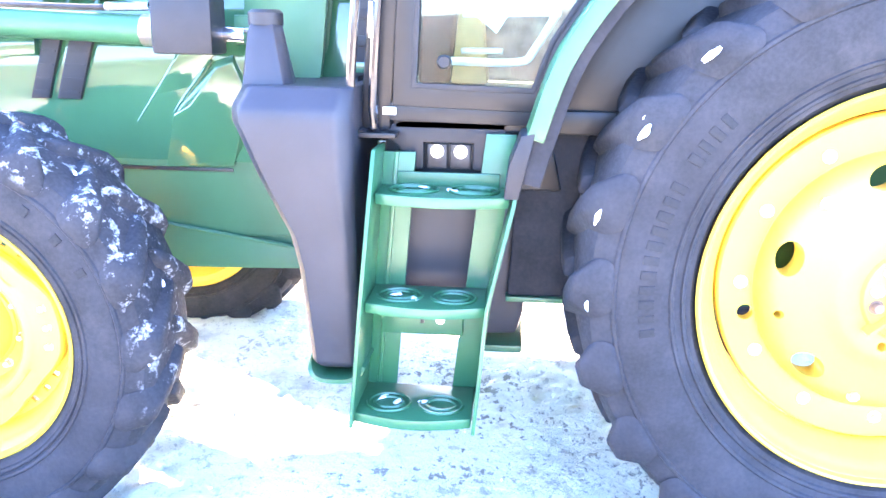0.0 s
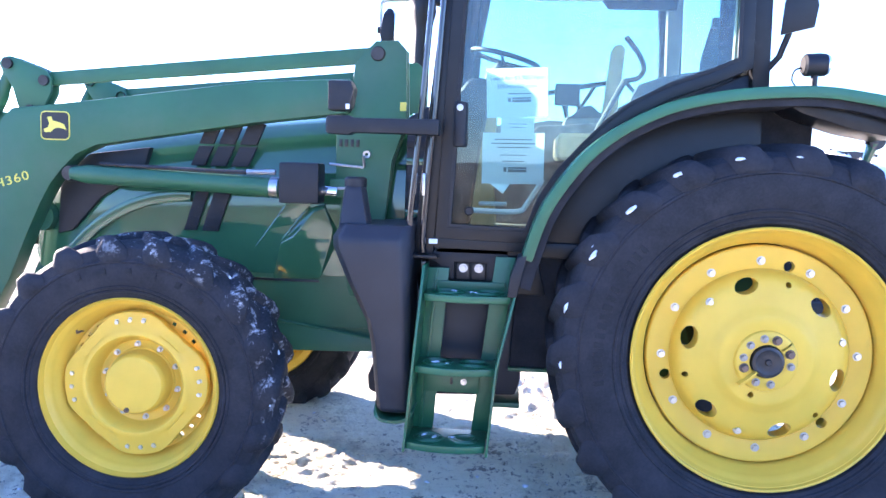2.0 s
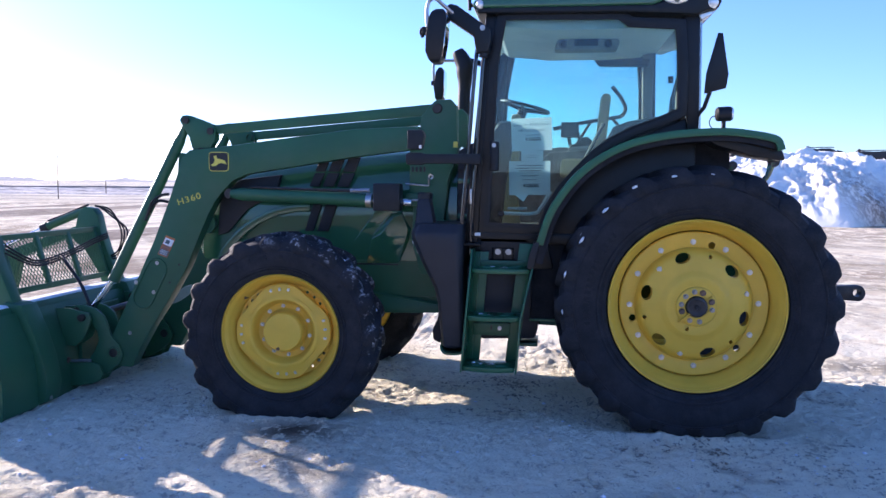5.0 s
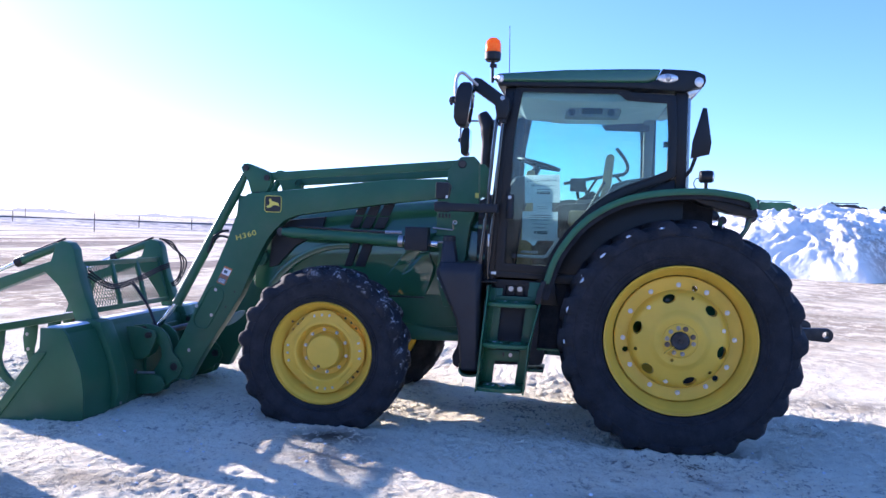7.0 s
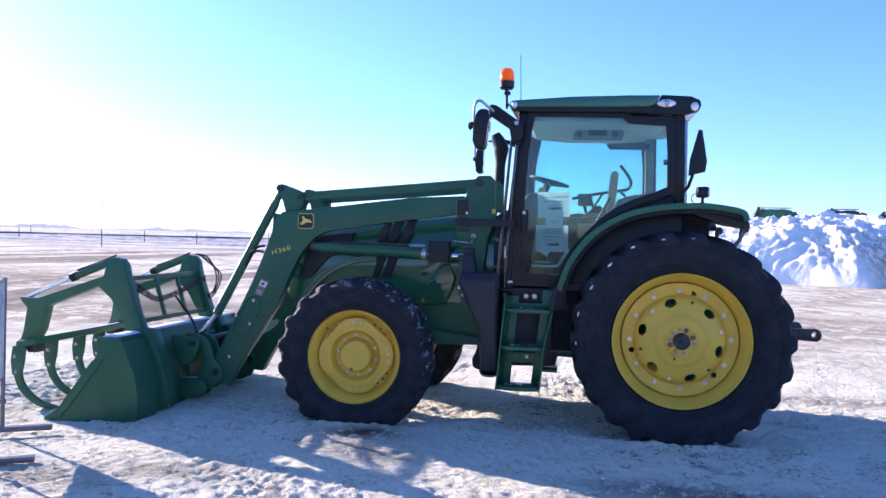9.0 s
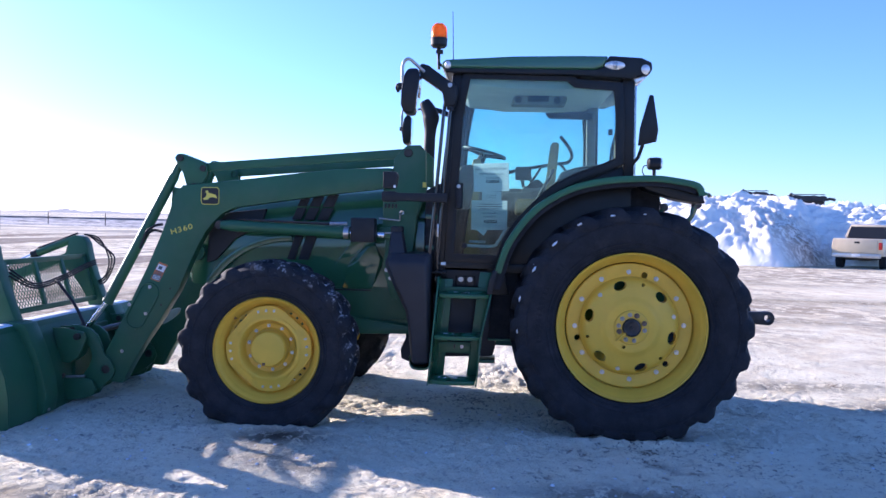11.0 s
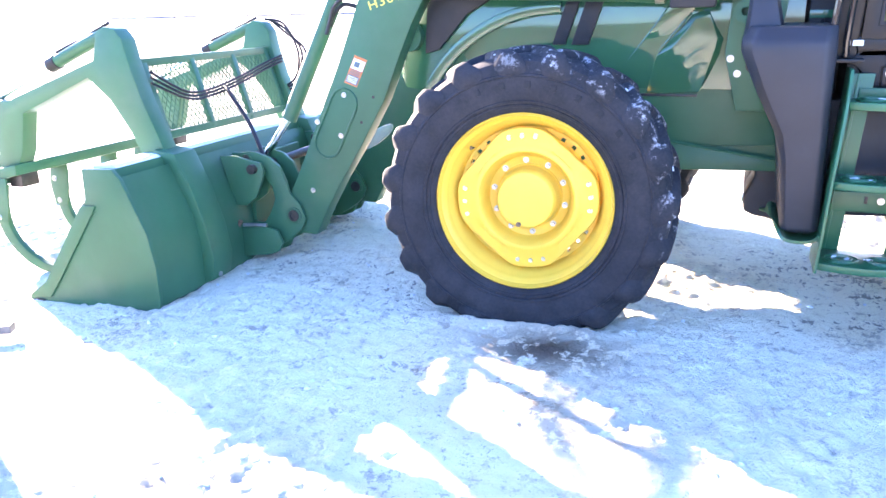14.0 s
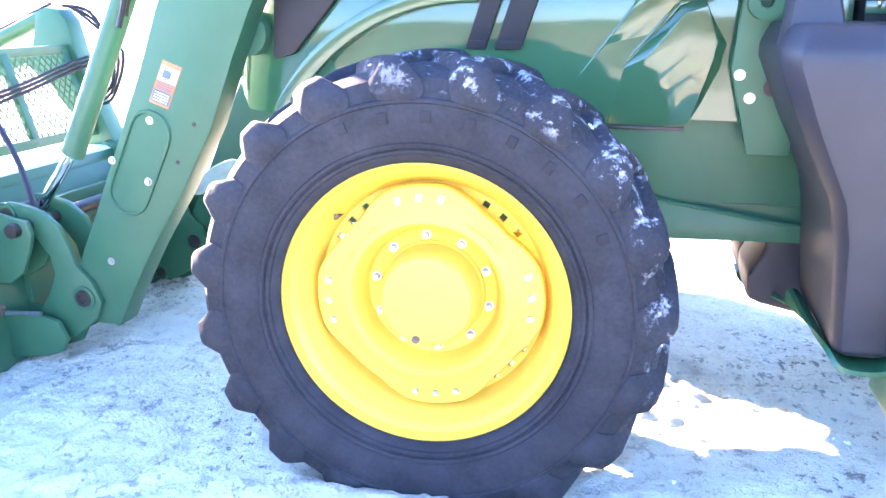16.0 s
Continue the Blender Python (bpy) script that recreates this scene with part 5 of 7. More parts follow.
# roof
roof = part("roof", prism([(-1.470, 2.775), (-1.475, 2.815), (-1.440, 2.842), (-0.93, 2.872), (-0.45, 2.882), (-0.20, 2.882), (-0.235, 2.80), (-0.30, 2.775)], 0.115, 2 * MID - 0.115, 0.022, segments=3), GREEN, tractor, "green cab roof panel")
part("roof_base", prism([(-1.440, 2.742), (-1.455, 2.780), (-0.29, 2.780), (-0.225, 2.805), (-0.195, 2.885), (0.05, 2.872), (0.125, 2.840), (0.135, 2.790), (0.115, 2.750), (0.045, 2.735), (-0.02, 2.710), (-0.10, 2.715), (-0.50, 2.735)], 0.118, 2 * MID - 0.118, 0.016, segments=3), CAB_BLACK, roof, "black roof surround")


def oval_lamp(x, y, z, rx, rz):
    bm = lathe([(0, -0.018), (0.5, -0.016), (0.85, -0.008), (1.0, 0.004), (1.0, 0.02)], 28)
    for v in bm.verts:
        v.co = Vector((x + v.co.x * rx, y + v.co.y, z + v.co.z * rz))
    return bm


part("roof_lamp", oval_lamp(-0.150, 0.116, 2.812, 0.078, 0.036), LAMP_GLASS, roof, "oval clear work lamp")
part("lamp_core", oval_lamp(-0.150, 0.106, 2.812, 0.024, 0.028), STEEL, roof)
part("roof_lamp", oval_lamp(0.080, 0.125, 2.785, 0.038, 0.042), LAMP_GLASS, roof, "round clear corner lamp")
part("roof_lamp", oval_lamp(-1.425, 0.112, 2.800, 0.026, 0.032), LAMP_GLASS, roof, "small round front lamp")
part("lamp_bracket", prism([(0.00, 2.72), (0.105, 2.745), (0.06, 2.70), (0.02, 2.675)], 0.16, 0.24, 0.008), LAMP_GLASS, roof)
bc = part("beacon", tube([(-1.505, 0.20, 2.950), (-1.505, 0.20, 2.965), (-1.505, 0.20, 3.015), (-1.505, 0.20, 3.025)], [0.050, 0.064, 0.067, 0.060], 24), BLACK, tractor, "amber rotating beacon on a black base")
part("lens", tube([(-1.505, 0.20, 3.02), (-1.505, 0.20, 3.09), (-1.505, 0.20, 3.115), (-1.505, 0.20, 3.132), (-1.505, 0.20, 3.136)], [0.064, 0.061, 0.052, 0.033, 0.008], 24), AMBER, bc, "amber lens")
part("stem", tube([(-1.500, 0.20, 2.78), (-1.503, 0.20, 2.87), (-1.505, 0.20, 2.955)], [0.012, 0.012, 0.016], 10), BLACK, bc)
part("clamp", box(-1.525, -1.470, 0.18, 0.22, 2.90, 2.93, 0.006), BLACK, bc)
part("bracket", tube([(-1.50, 0.20, 2.82), (-1.43, 0.20, 2.79)], 0.012, 8), BLACK, bc)
part("antenna", tube([(-1.43, MID, 2.84), (-1.436, MID, 3.1), (-1.447, MID, 3.42)], [0.005, 0.004, 0.003], 6), BLACK, tractor, "thin black whip antenna")


arm_near = part("mirror_arm", prism([(-1.646, 2.770), (-1.622, 2.800), (-1.571, 2.786), (-1.395, 2.662), (-1.350, 2.640), (-1.342, 2.560), (-1.360, 2.476), (-1.440, 2.474), (-1.460, 2.585), (-1.500, 2.612), (-1.640, 2.705)], 0.055, 0.135, 0.016, segments=3), CAB_BLACK, tractor, "thick black mirror arm on the cab pillar")
part("arm_hinge", tube([(-1.395, 0.095, 2.450), (-1.395, 0.095, 2.600)], 0.030, 14), BLACK, arm_near)
part("arm_bolt", hex_bolt(-1.40, 0.055, 2.635, 0.012, 0.012), STEEL, arm_near)
part("mirror_bar", tube(curve_points([(-1.752, -0.02, 2.560), (-1.760, -0.02, 2.735), (-1.742, -0.02, 2.800), (-1.703, -0.015, 2.812), (-1.650, 0.02, 2.772), (-1.600, 0.06, 2.735)], 5), 0.012, 10), STEEL, arm_near, "bright bent mirror bar")
part("mirror_clamp", box(-1.790, -1.742, -0.05, 0.01, 2.580, 2.630, 0.008), BLACK, arm_near)
part("clamp_knob", tube([(-1.785, -0.02, 2.565), (-1.800, -0.02, 2.598), (-1.792, -0.02, 2.625)], 0.012, 8), BLACK, arm_near)
head = part("mirror_head", loft([[(x0, -0.02 - h, z), (x1, -0.02 - h, z), (x1, -0.02 + h, z), (x0, -0.02 + h, z)] for z, x0, x1, h in (
    (2.392, -1.712, -1.672, 0.06), (2.405, -1.735, -1.655, 0.085), (2.460, -1.756, -1.645, 0.10), (2.560, -1.752, -1.630, 0.11), (2.670, -1.738, -1.618, 0.10), (2.715, -1.718, -1.626, 0.085), (2.735, -1.695, -1.645, 0.06))], bevel=0.020), BLACK, arm_near, "rounded black mirror housing")
part("mirror_glass", loft([[(x - 0.003, -0.02 - h, z), (x + 0.003, -0.02 - h, z), (x + 0.003, -0.02 + h, z), (x - 0.003, -0.02 + h, z)] for z, x, h in ((2.43, -1.646, 0.07), (2.56, -1.629, 0.09), (2.69, -1.619, 0.07))]), MIRROR, head, "mirror glass")
far = part("mirror_arm", tube(curve_points([(-1.385, 1.66, 2.53), (-1.46, 1.68, 2.60), (-1.60, 1.72, 2.665), (-1.72, 1.75, 2.682)], 4), 0.026, 10), CAB_BLACK, tractor, "black mirror arm")
part("mirror_bar", tube(curve_points([(-1.70, 1.75, 2.682), (-1.808, 1.75, 2.684), (-1.920, 1.75, 2.684), (-1.962, 1.75, 2.672), (-1.976, 1.75, 2.630), (-1.974, 1.75, 2.46)], 4), 0.012, 8), STEEL, far, "bright bent mirror bar")
part("mirror_clamp", box(-1.995, -1.955, 1.73, 1.77, 2.47, 2.51, 0.006), BLACK, far)
fh = part("mirror_head", loft([[(x0, 1.75 - h, z), (x1, 1.75 - h, z), (x1, 1.75 + h, z), (x0, 1.75 + h, z)] for z, x0, x1, h in (
    (2.332, -1.935, -1.895, 0.05), (2.350, -1.952, -1.882, 0.08), (2.46, -1.965, -1.874, 0.095), (2.58, -1.946, -1.876, 0.085), (2.622, -1.925, -1.895, 0.05))], bevel=0.016), BLACK, far, "black mirror housing")
part("mirror_glass", loft([[(x, 1.75 - h, z), (x + 0.005, 1.75 - h, z), (x + 0.005, 1.75 + h, z), (x, 1.75 + h, z)] for z, x, h in ((2.36, -1.878, 0.07), (2.46, -1.871, 0.09), (2.59, -1.873, 0.075))]), MIRROR, fh, "mirror glass")
ex = part("exhaust", tube(curve_points([(-1.680, 1.50, 1.80), (-1.676, 1.50, 2.30), (-1.668, 1.50, 2.50), (-1.672, 1.50, 2.60), (-1.735, 1.50, 2.725)], 5), [0.054] * 8 + [0.056, 0.060, 0.066, 0.072, 0.076, 0.078, 0.078, 0.076, 0.072, 0.068, 0.062, 0.056, 0.048], 18), BLACK, tractor, "black exhaust stack with a slanted tip")
shield = bmesh.new()
for k in range(16):
    z = 1.95 + k * 0.033
    lathe([(0.058, -0.010), (0.063, 0.0), (0.058, 0.010)], 20, shield)
for v in shield.verts:
    k = v.index // 60
    v.co = Vector((-1.677 + v.co.x, 1.50 + v.co.z, 1.95 + k * 0.033 + v.co.y))
part("heat_shield", shield, STEEL, ex, "ribbed metal heat shield")

# hand rails and lamp arm at the front of the cab
for x0, x1, y in ((-1.530, -1.440, 0.10), (-1.470, -1.395, 0.14)):
    part("hand_rail", tube(curve_points([(x0 + 0.03, y + 0.06, 1.20), (x0, y, 1.27), (x0 + (x1 - x0) * 0.5, y, 1.88), (x1, y, 2.48), (x1 + 0.03, y + 0.06, 2.55)], 4), 0.014, 10), GLOSS_BLACK, tractor, "black hand rail beside the door")
part("rail_clip", box(-1.478, -1.464, 0.12, 0.15, 1.47, 1.57, 0.004), STEEL, tractor)
part("rail_bracket", box(-1.53, -1.40, 0.12, 0.20, 1.185, 1.20, 0.004), CAB_BLACK, tractor)
la = part("lamp_arm", loft([[(x, 0.035 - h * 0.3, 1.772 - h), (x, 0.035 + 0.07, 1.772 - h), (x, 0.035 + 0.07, 1.772 + h), (x, 0.035 - h * 0.3, 1.772 + h)] for x, h in ((-1.905, 0.026), (-1.895, 0.040), (-1.80, 0.042), (-1.78, 0.032), (-1.50, 0.033), (-1.40, 0.035))], bevel=0.010), BLACK, tractor, "black plastic lamp arm")
part("lamp_head", loft([[(-1.895, 0.02, z), (-1.895 + w, 0.02, z), (-1.895 + w, 0.12, z), (-1.895, 0.12, z)] for z, w in ((1.835, 0.085), (1.85, 0.10), (1.93, 0.115), (1.965, 0.10))], bevel=0.014), BLACK, la, "black marker lamp seen from behind")
part("lamp_label", box(-1.812, -1.795, 0.012, 0.016, 1.840, 1.862, 0.001), WHITE, la)
part("pillar_label", box(-1.615, -1.585, 0.30, 0.305, 1.86, 1.90, 0.001), DECAL_YELLOW, tractor, "small yellow warning label")

# fenders
FEN = [(-1.055, 1.10), (-1.02, 1.22), (-0.935, 1.46), (-0.75, 1.705), (-0.50, 1.868), (-0.22, 1.945), (0.11, 1.972), (0.32, 1.955), (0.475, 1.918), (0.515, 1.84)]


def fender(y0, y1, thick, drop):
    pts = curve_points([(x, 0, z) for x, z in FEN[1:]], 5)
    rings = []
    for i, p in enumerate(pts):
        t = (pts[min(i + 1, len(pts) - 1)] - pts[max(i - 1, 0)]).normalized()
        n = Vector((-t.z, 0, t.x))
        rings.append([p + Vector((0, y0, 0)) - n * drop, p + Vector((0, y0, 0)), p + Vector((0, y1, 0)), p + Vector((0, y1, 0)) - n * thick,
                      p + Vector((0, y0 + 0.015, 0)) - n * thick, p + Vector((0, y0 + 0.015, 0)) - n * drop])
    return loft(rings, bevel=0.004)


def liner(y0, y1):
    pts = curve_points([(x, 0, z) for x, z in FEN[:-1]], 4)
    rings = []
    for i, p in enumerate(pts):
        t = (pts[min(i + 1, len(pts) - 1)] - pts[max(i - 1, 0)]).normalized()
        n = Vector((-t.z, 0, t.x))
        d = 0.045
        rings.append([p + Vector((0, y0, 0)) - n * (d + 0.035), p + Vector((0, y0, 0)) - n * d * 0.5, p + Vector((0, y1, 0)) - n * 0.012, p + Vector((0, y1, 0)) - n * (d + 0.035)])
    return loft(rings, bevel=0.004)


def tail_piece():
    return prism([(0.02, 1.92), (0.30, 1.90), (0.47, 1.87), (0.52, 1.83), (0.535, 1.775), (0.50, 1.772), (0.34, 1.80), (0.12, 1.865)], 0.015, 0.30, 0.010)


def inner_guard():
    return prism([(-1.055, 0.67), (-1.03, 1.24), (-0.92, 1.46), (-0.74, 1.69), (-0.50, 1.85), (-0.20, 1.92), (0.25, 1.93), (0.25, 1.30), (-0.40, 1.20), (-0.80, 0.95), (-0.88, 0.67)], 0.26, 0.30, 0.01)


for flip in (False, True):
    f = mirror_y if flip else (lambda b: b)
    fe = part("fender", f(fender(-0.06, 0.30, 0.014, 0.048)), STEP_GREEN, tractor, "curved green rear fender")
    part("fender_liner", f(liner(-0.035, 0.31)), RUBBER, fe, "black fender extension")
    part("fender_end", f(prism([(-1.075, 1.05), (-1.065, 1.14), (-1.035, 1.225), (-0.995, 1.235), (-1.035, 1.05)], -0.062, 0.12, 0.006)), BLACK, fe, "black plastic fender tip")
    part("fender_tail", f(tail_piece()), CAB_BLACK, fe, "glossy black fender tail")
    part("fender_guard", f(inner_guard()), RUBBER, fe, "black inner mud guard")
    part("guard_trim", f(prism([(-1.06, 0.655), (-0.87, 0.655), (-0.87, 0.672), (-1.06, 0.672)], 0.24, 0.29, 0.004)), STEP_GREEN, fe)
    wl = part("work_lamp", f(tube([(0.095, -0.01, 2.060), (0.105, -0.01, 2.060), (0.16, -0.01, 2.062), (0.185, -0.01, 2.062)], [0.035, 0.045, 0.047, 0.045], 20)), BLACK, fe, "small black round work lamp")
    part("lamp_glass", f(tube([(0.184, -0.01, 2.062), (0.196, -0.01, 2.062), (0.202, -0.01, 2.062)], [0.043, 0.040, 0.02], 20)), LAMP_GLASS, wl)
    part("lamp_stem", f(tube([(0.145, -0.01, 1.955), (0.145, -0.01, 2.03)], 0.014, 10)), BLACK, wl)
    part("lamp_cable", f(tube(curve_points([(0.10, 0.0, 2.05), (0.07, 0.0, 2.04), (0.06, 0.0, 2.00), (0.085, 0.0, 1.965)], 4), 0.004, 6)), BLACK, wl)
    sp = part("marker_panel", f(prism([(0.120, 2.595), (0.150, 2.590), (0.195, 2.33), (0.182, 2.240), (0.045, 2.205), (0.055, 2.34)], 0.13, 0.145, 0.004)), CAB_BLACK, tractor, "black angular rear marker panel")
    part("panel_bracket", f(tube([(0.085, 0.15, 2.22), (0.055, 0.17, 2.12), (0.01, 0.20, 2.06)], 0.014, 8)), CAB_BLACK, sp)
    part("fender_link", f(tube([(0.535, 0.32, 1.765), (0.51, 0.32, 1.68), (0.44, 0.32, 1.58)], [0.028, 0.018, 0.022], 10)), GREEN, fe)
    part("fender_knob", f(lathe([(0, -0.025), (0.036, -0.025), (0.040, 0.0), (0.036, 0.025), (0, 0.025)], 20, at=(0.545, 0.32, 1.775))), DARK_STEEL, fe)
db = part("lower_link", prism([(0.35, 0.83), (1.03, 0.82)] + arc(1.212, 0.865, 0.060, -70, 70, 10) + [(1.04, 0.912), (0.35, 0.912)], 0.585, 0.660, 0.010), DARK_STEEL, tractor, "dark steel lower link with an open hook end")
cut(db, [tube([(1.212, 0.3, 0.868), (1.212, 0.9, 0.868)], 0.027, 16)])
part("lower_link", mirror_y(prism([(0.35, 0.83), (1.03, 0.82)] + arc(1.212, 0.865, 0.060, -70, 70, 10) + [(1.04, 0.912), (0.35, 0.912)], 0.585, 0.660, 0.010)), DARK_STEEL, tractor, "dark steel lower link with an open hook end")


# ---------------------------------------------------------------- front loader
LMID = 0.74         # y of the loader's centre line


def mirror_loader(bm):
    bmesh.ops.scale(bm, vec=(1, -1, 1), verts=bm.verts)
    bmesh.ops.translate(bm, vec=(0, 2 * LMID, 0), verts=bm.verts)
    bmesh.ops.reverse_faces(bm, faces=bm.faces)
    return bm


loader = thing("front_loader", (-3.0, MID, 0), "green front loader with hydraulic cylinders mounted on a tractor", "loader")
Y_IN, Y_OUT = 0.395, 0.280
ARM = [(-1.86, 1.860), (-1.86, 2.020), (-2.34, 1.998), (-3.05, 1.905), (-3.40, 1.862), (-3.57, 1.845), (-3.625, 1.79), (-3.735, 1.47), (-3.86, 1.17), (-4.11, 0.645), (-4.285, 0.30), (-4.225, 0.21),
       (-4.06, 0.205), (-3.98, 0.36), (-3.88, 0.53), (-3.74, 0.74), (-3.60, 0.98), (-3.50, 1.22), (-3.43, 1.37), (-3.375, 1.47), (-3.31, 1.55), (-3.235, 1.625), (-3.13, 1.672), (-2.96, 1.70), (-2.33, 1.80)]
MAST = [(-1.93, 1.545), (-1.93, 1.86), (-1.865, 1.96), (-1.845, 2.10), (-1.790, 2.165), (-1.745, 2.205), (-1.640, 2.210), (-1.598, 2.165), (-1.588, 1.83), (-1.655, 1.635), (-1.675, 1.42), (-1.725, 1.07), (-1.731, 0.967),
        (-1.850, 0.967), (-1.917, 1.221), (-1.905, 1.40), (-1.900, 1.53)]
BELL = [(-3.640, 2.030), (-3.655, 2.068), (-3.635, 2.098), (-3.595, 2.104), (-3.475, 2.062), (-3.405, 2.035), (-3.378, 1.995), (-3.385, 1.925), (-3.415, 1.868), (-3.445, 1.815), (-3.490, 1.800), (-3.535, 1.815),
        (-3.560, 1.86), (-3.585, 1.945)]


def oval_ridge(cx, cz, half, r, lean, y):
    pts = []
    for s, a0 in ((1, 0), (-1, 180)):
        for k in range(9):
            a = radians(a0 + 180 * k / 8)
            pts.append((cx + half * s * math.sin(lean) + r * (math.cos(a) * math.cos(lean) - 0) + r * math.sin(a) * math.sin(lean),
                        y, cz + half * s * math.cos(lean) - r * math.cos(a) * math.sin(lean) + r * math.sin(a) * math.cos(lean)))
    return tube(pts + pts[:1], 0.007, 6)


for flip in (False, True):
    f = mirror_loader if flip else (lambda b: b)
    arm = part("arm", f(prism(ARM, Y_OUT, Y_IN, 0.010)), LOADER_GREEN, loader, "bent green loader arm")
    part("arm_cover", f(oval_ridge(-3.895, 0.850, 0.125, 0.078, radians(27), Y_OUT - 0.002)), LOADER_GREEN, arm, "raised oval cover plate")
    for bx, bz in ((-4.065, 0.468), (-3.836, 1.006), (-4.008, 0.856), (-3.868, 0.785)):
        part("arm_bolt", f(hex_bolt(bx, Y_OUT, bz, 0.010, 0.008)), STEEL, arm)
    for bx, bz in ((-3.739, 0.862), (-3.662, 0.998)):
        part("arm_hole", f(lathe([(0, -0.001), (0.008, -0.001), (0.008, 0.006)], 12, at=(bx, Y_OUT - 0.001, bz))), DECAL_BLACK, arm)
    bell = part("bell_crank", f(prism(BELL, 0.315, 0.335, 0.005)), LOADER_GREEN, loader, "green bell crank plate")
    part("bell_crank", f(prism(BELL, 0.375, 0.395, 0.005)), LOADER_GREEN, loader, "green bell crank plate")
    for px, pz, pr in ((-3.605, 2.065, 0.026), (-3.415, 1.985, 0.026), (-3.490, 1.838, 0.026)):
        part("pivot_pin", f(lathe([(0, -0.012), (pr, -0.012), (pr, 0.1)], 20, at=(px, 0.312, pz))), DARK_STEEL, bell)
    part("leveling_bar", f(prism([(-3.42, 1.962), (-3.425, 2.030), (-1.76, 2.180), (-1.75, 2.105)], 0.340, 0.372, 0.006)), LOADER_GREEN, loader, "long green leveling bar")
    mast = part("mast", f(prism(MAST, 0.318, 0.345, 0.006)), LOADER_GREEN, loader, "green loader mast bolted to the frame")
    part("mast_plate", f(prism(MAST[:11], 0.395, 0.420, 0.006)), LOADER_GREEN, mast)
    part("pivot_pin", f(lathe([(0, -0.014), (0.030, -0.014), (0.036, -0.006), (0.036, 0.05)], 20, at=(-1.735, 0.322, 2.145))), DARK_STEEL, mast)
    part("mast_bolt", f(hex_bolt(-1.892, 0.317, 1.200, 0.011, 0.010)), STEEL, mast)
    part("mast_bolt", f(hex_bolt(-1.858, 0.317, 1.134, 0.011, 0.010)), STEEL, mast)
    part("mast_hole", f(lathe([(0, -0.002), (0.026, -0.002), (0.026, 0.01)], 18, at=(-1.799, 0.317, 1.166))), DECAL_BLACK, mast, "round dark hole")
    lift = part("lift_cylinder", f(tube([(-3.23, 0.235, 1.530), (-3.15, 0.235, 1.527), (-2.30, 0.235, 1.497), (-2.18, 0.235, 1.492)], [0.030, 0.046, 0.046, 0.048], 20)), LOADER_GREEN, loader, "green hydraulic lift cylinder")
    part("rod", f(tube([(-2.18, 0.235, 1.492), (-1.90, 0.235, 1.482)], 0.024, 16)), CHROME, lift, "chrome rod")
    part("collar", f(tube([(-2.225, 0.235, 1.4935), (-2.185, 0.235, 1.492)], 0.0505, 20)), STEEL, lift)
    part("pivot", f(lathe([(0, -0.02), (0.034, -0.02), (0.040, 0.0), (0.040, 0.06)], 20, at=(-3.245, 0.245, 1.530))), DARK_STEEL, lift)
    part("hose_pipe", f(tube(curve_points([(-3.08, 0.225, 1.580), (-2.85, 0.225, 1.572), (-2.40, 0.222, 1.560), (-2.26, 0.222, 1.566), (-2.20, 0.222, 1.566)], 4), 0.010, 8)), DARK_STEEL, lift, "hydraulic pipe along the cylinder")
    part("fitting", f(tube([(-2.34, 0.222, 1.563), (-2.20, 0.222, 1.566)], 0.014, 8)), STEEL, lift)
    part("valve_cover", f(box(-2.155, -1.965, 0.12, 0.25, 1.425, 1.615, 0.012)), BLACK, loader, "square dark plastic hose cover")
    pin = part("lock_pin", f(tube([(-1.955, 0.29, 1.615), (-1.79, 0.29, 1.602), (-1.785, 0.29, 1.61), (-1.785, 0.27, 1.655)], [0.006, 0.006, 0.007, 0.007], 8)), STEEL, mast, "plated locking handle")
    part("pin_ring", f(lathe([(0.008, -0.010), (0.018, -0.012), (0.018, 0.02)], 20, at=(-1.775, 0.30, 1.665))), STEEL, pin)
    part("park_latch", f(box(-1.945, -1.855, 0.26, 0.32, 1.455, 1.545, 0.008)), LOADER_GREEN, mast)
    part("latch_pin", f(tube([(-1.97, 0.25, 1.498), (-1.83, 0.25, 1.500)], 0.007, 8)), STEEL, mast)
    part("latch_ear", f(lathe([(0.018, -0.015), (0.05, -0.015), (0.05, 0.03), (0.018, 0.03)], 20, closed=True, at=(-1.845, 0.285, 1.405))), LOADER_GREEN, mast)
    for k in range(4):
        part("mast_notch", f(box(-1.915 + 0.028 * k, -1.900 + 0.028 * k, 0.312, 0.318, 1.70, 1.735, 0.001)), DECAL_BLACK, mast)
    bcyl = part("bucket_cylinder", f(tube([(-3.605, 0.355, 2.065), (-3.66, 0.355, 1.95), (-3.68, 0.355, 1.91), (-4.215, 0.355, 0.885), (-4.23, 0.355, 0.86)], [0.030, 0.034, 0.043, 0.043, 0.046], 18)), LOADER_GREEN, loader, "green hydraulic bucket cylinder")
    part("rod", f(tube([(-4.22, 0.355, 0.88), (-4.425, 0.355, 0.615)], 0.022, 14)), CHROME, bcyl, "chrome rod")
    part("strap", f(prism([(-3.690, 1.80), (-3.675, 1.83), (-3.60, 1.82), (-3.595, 1.80), (-3.640, 1.79), (-3.655, 1.60), (-3.70, 1.48), (-3.735, 1.52), (-3.70, 1.66)], 0.36, 0.372, 0.003)), LOADER_GREEN, loader, "flat green strap")
    part("hose", f(tube(curve_points([(-3.74, 0.30, 1.52), (-3.80, 0.29, 1.51), (-3.87, 0.29, 1.46), (-3.90, 0.30, 1.40), (-3.93, 0.30, 1.32)], 5), 0.011, 8)), BLACK, loader, "black hydraulic hose")
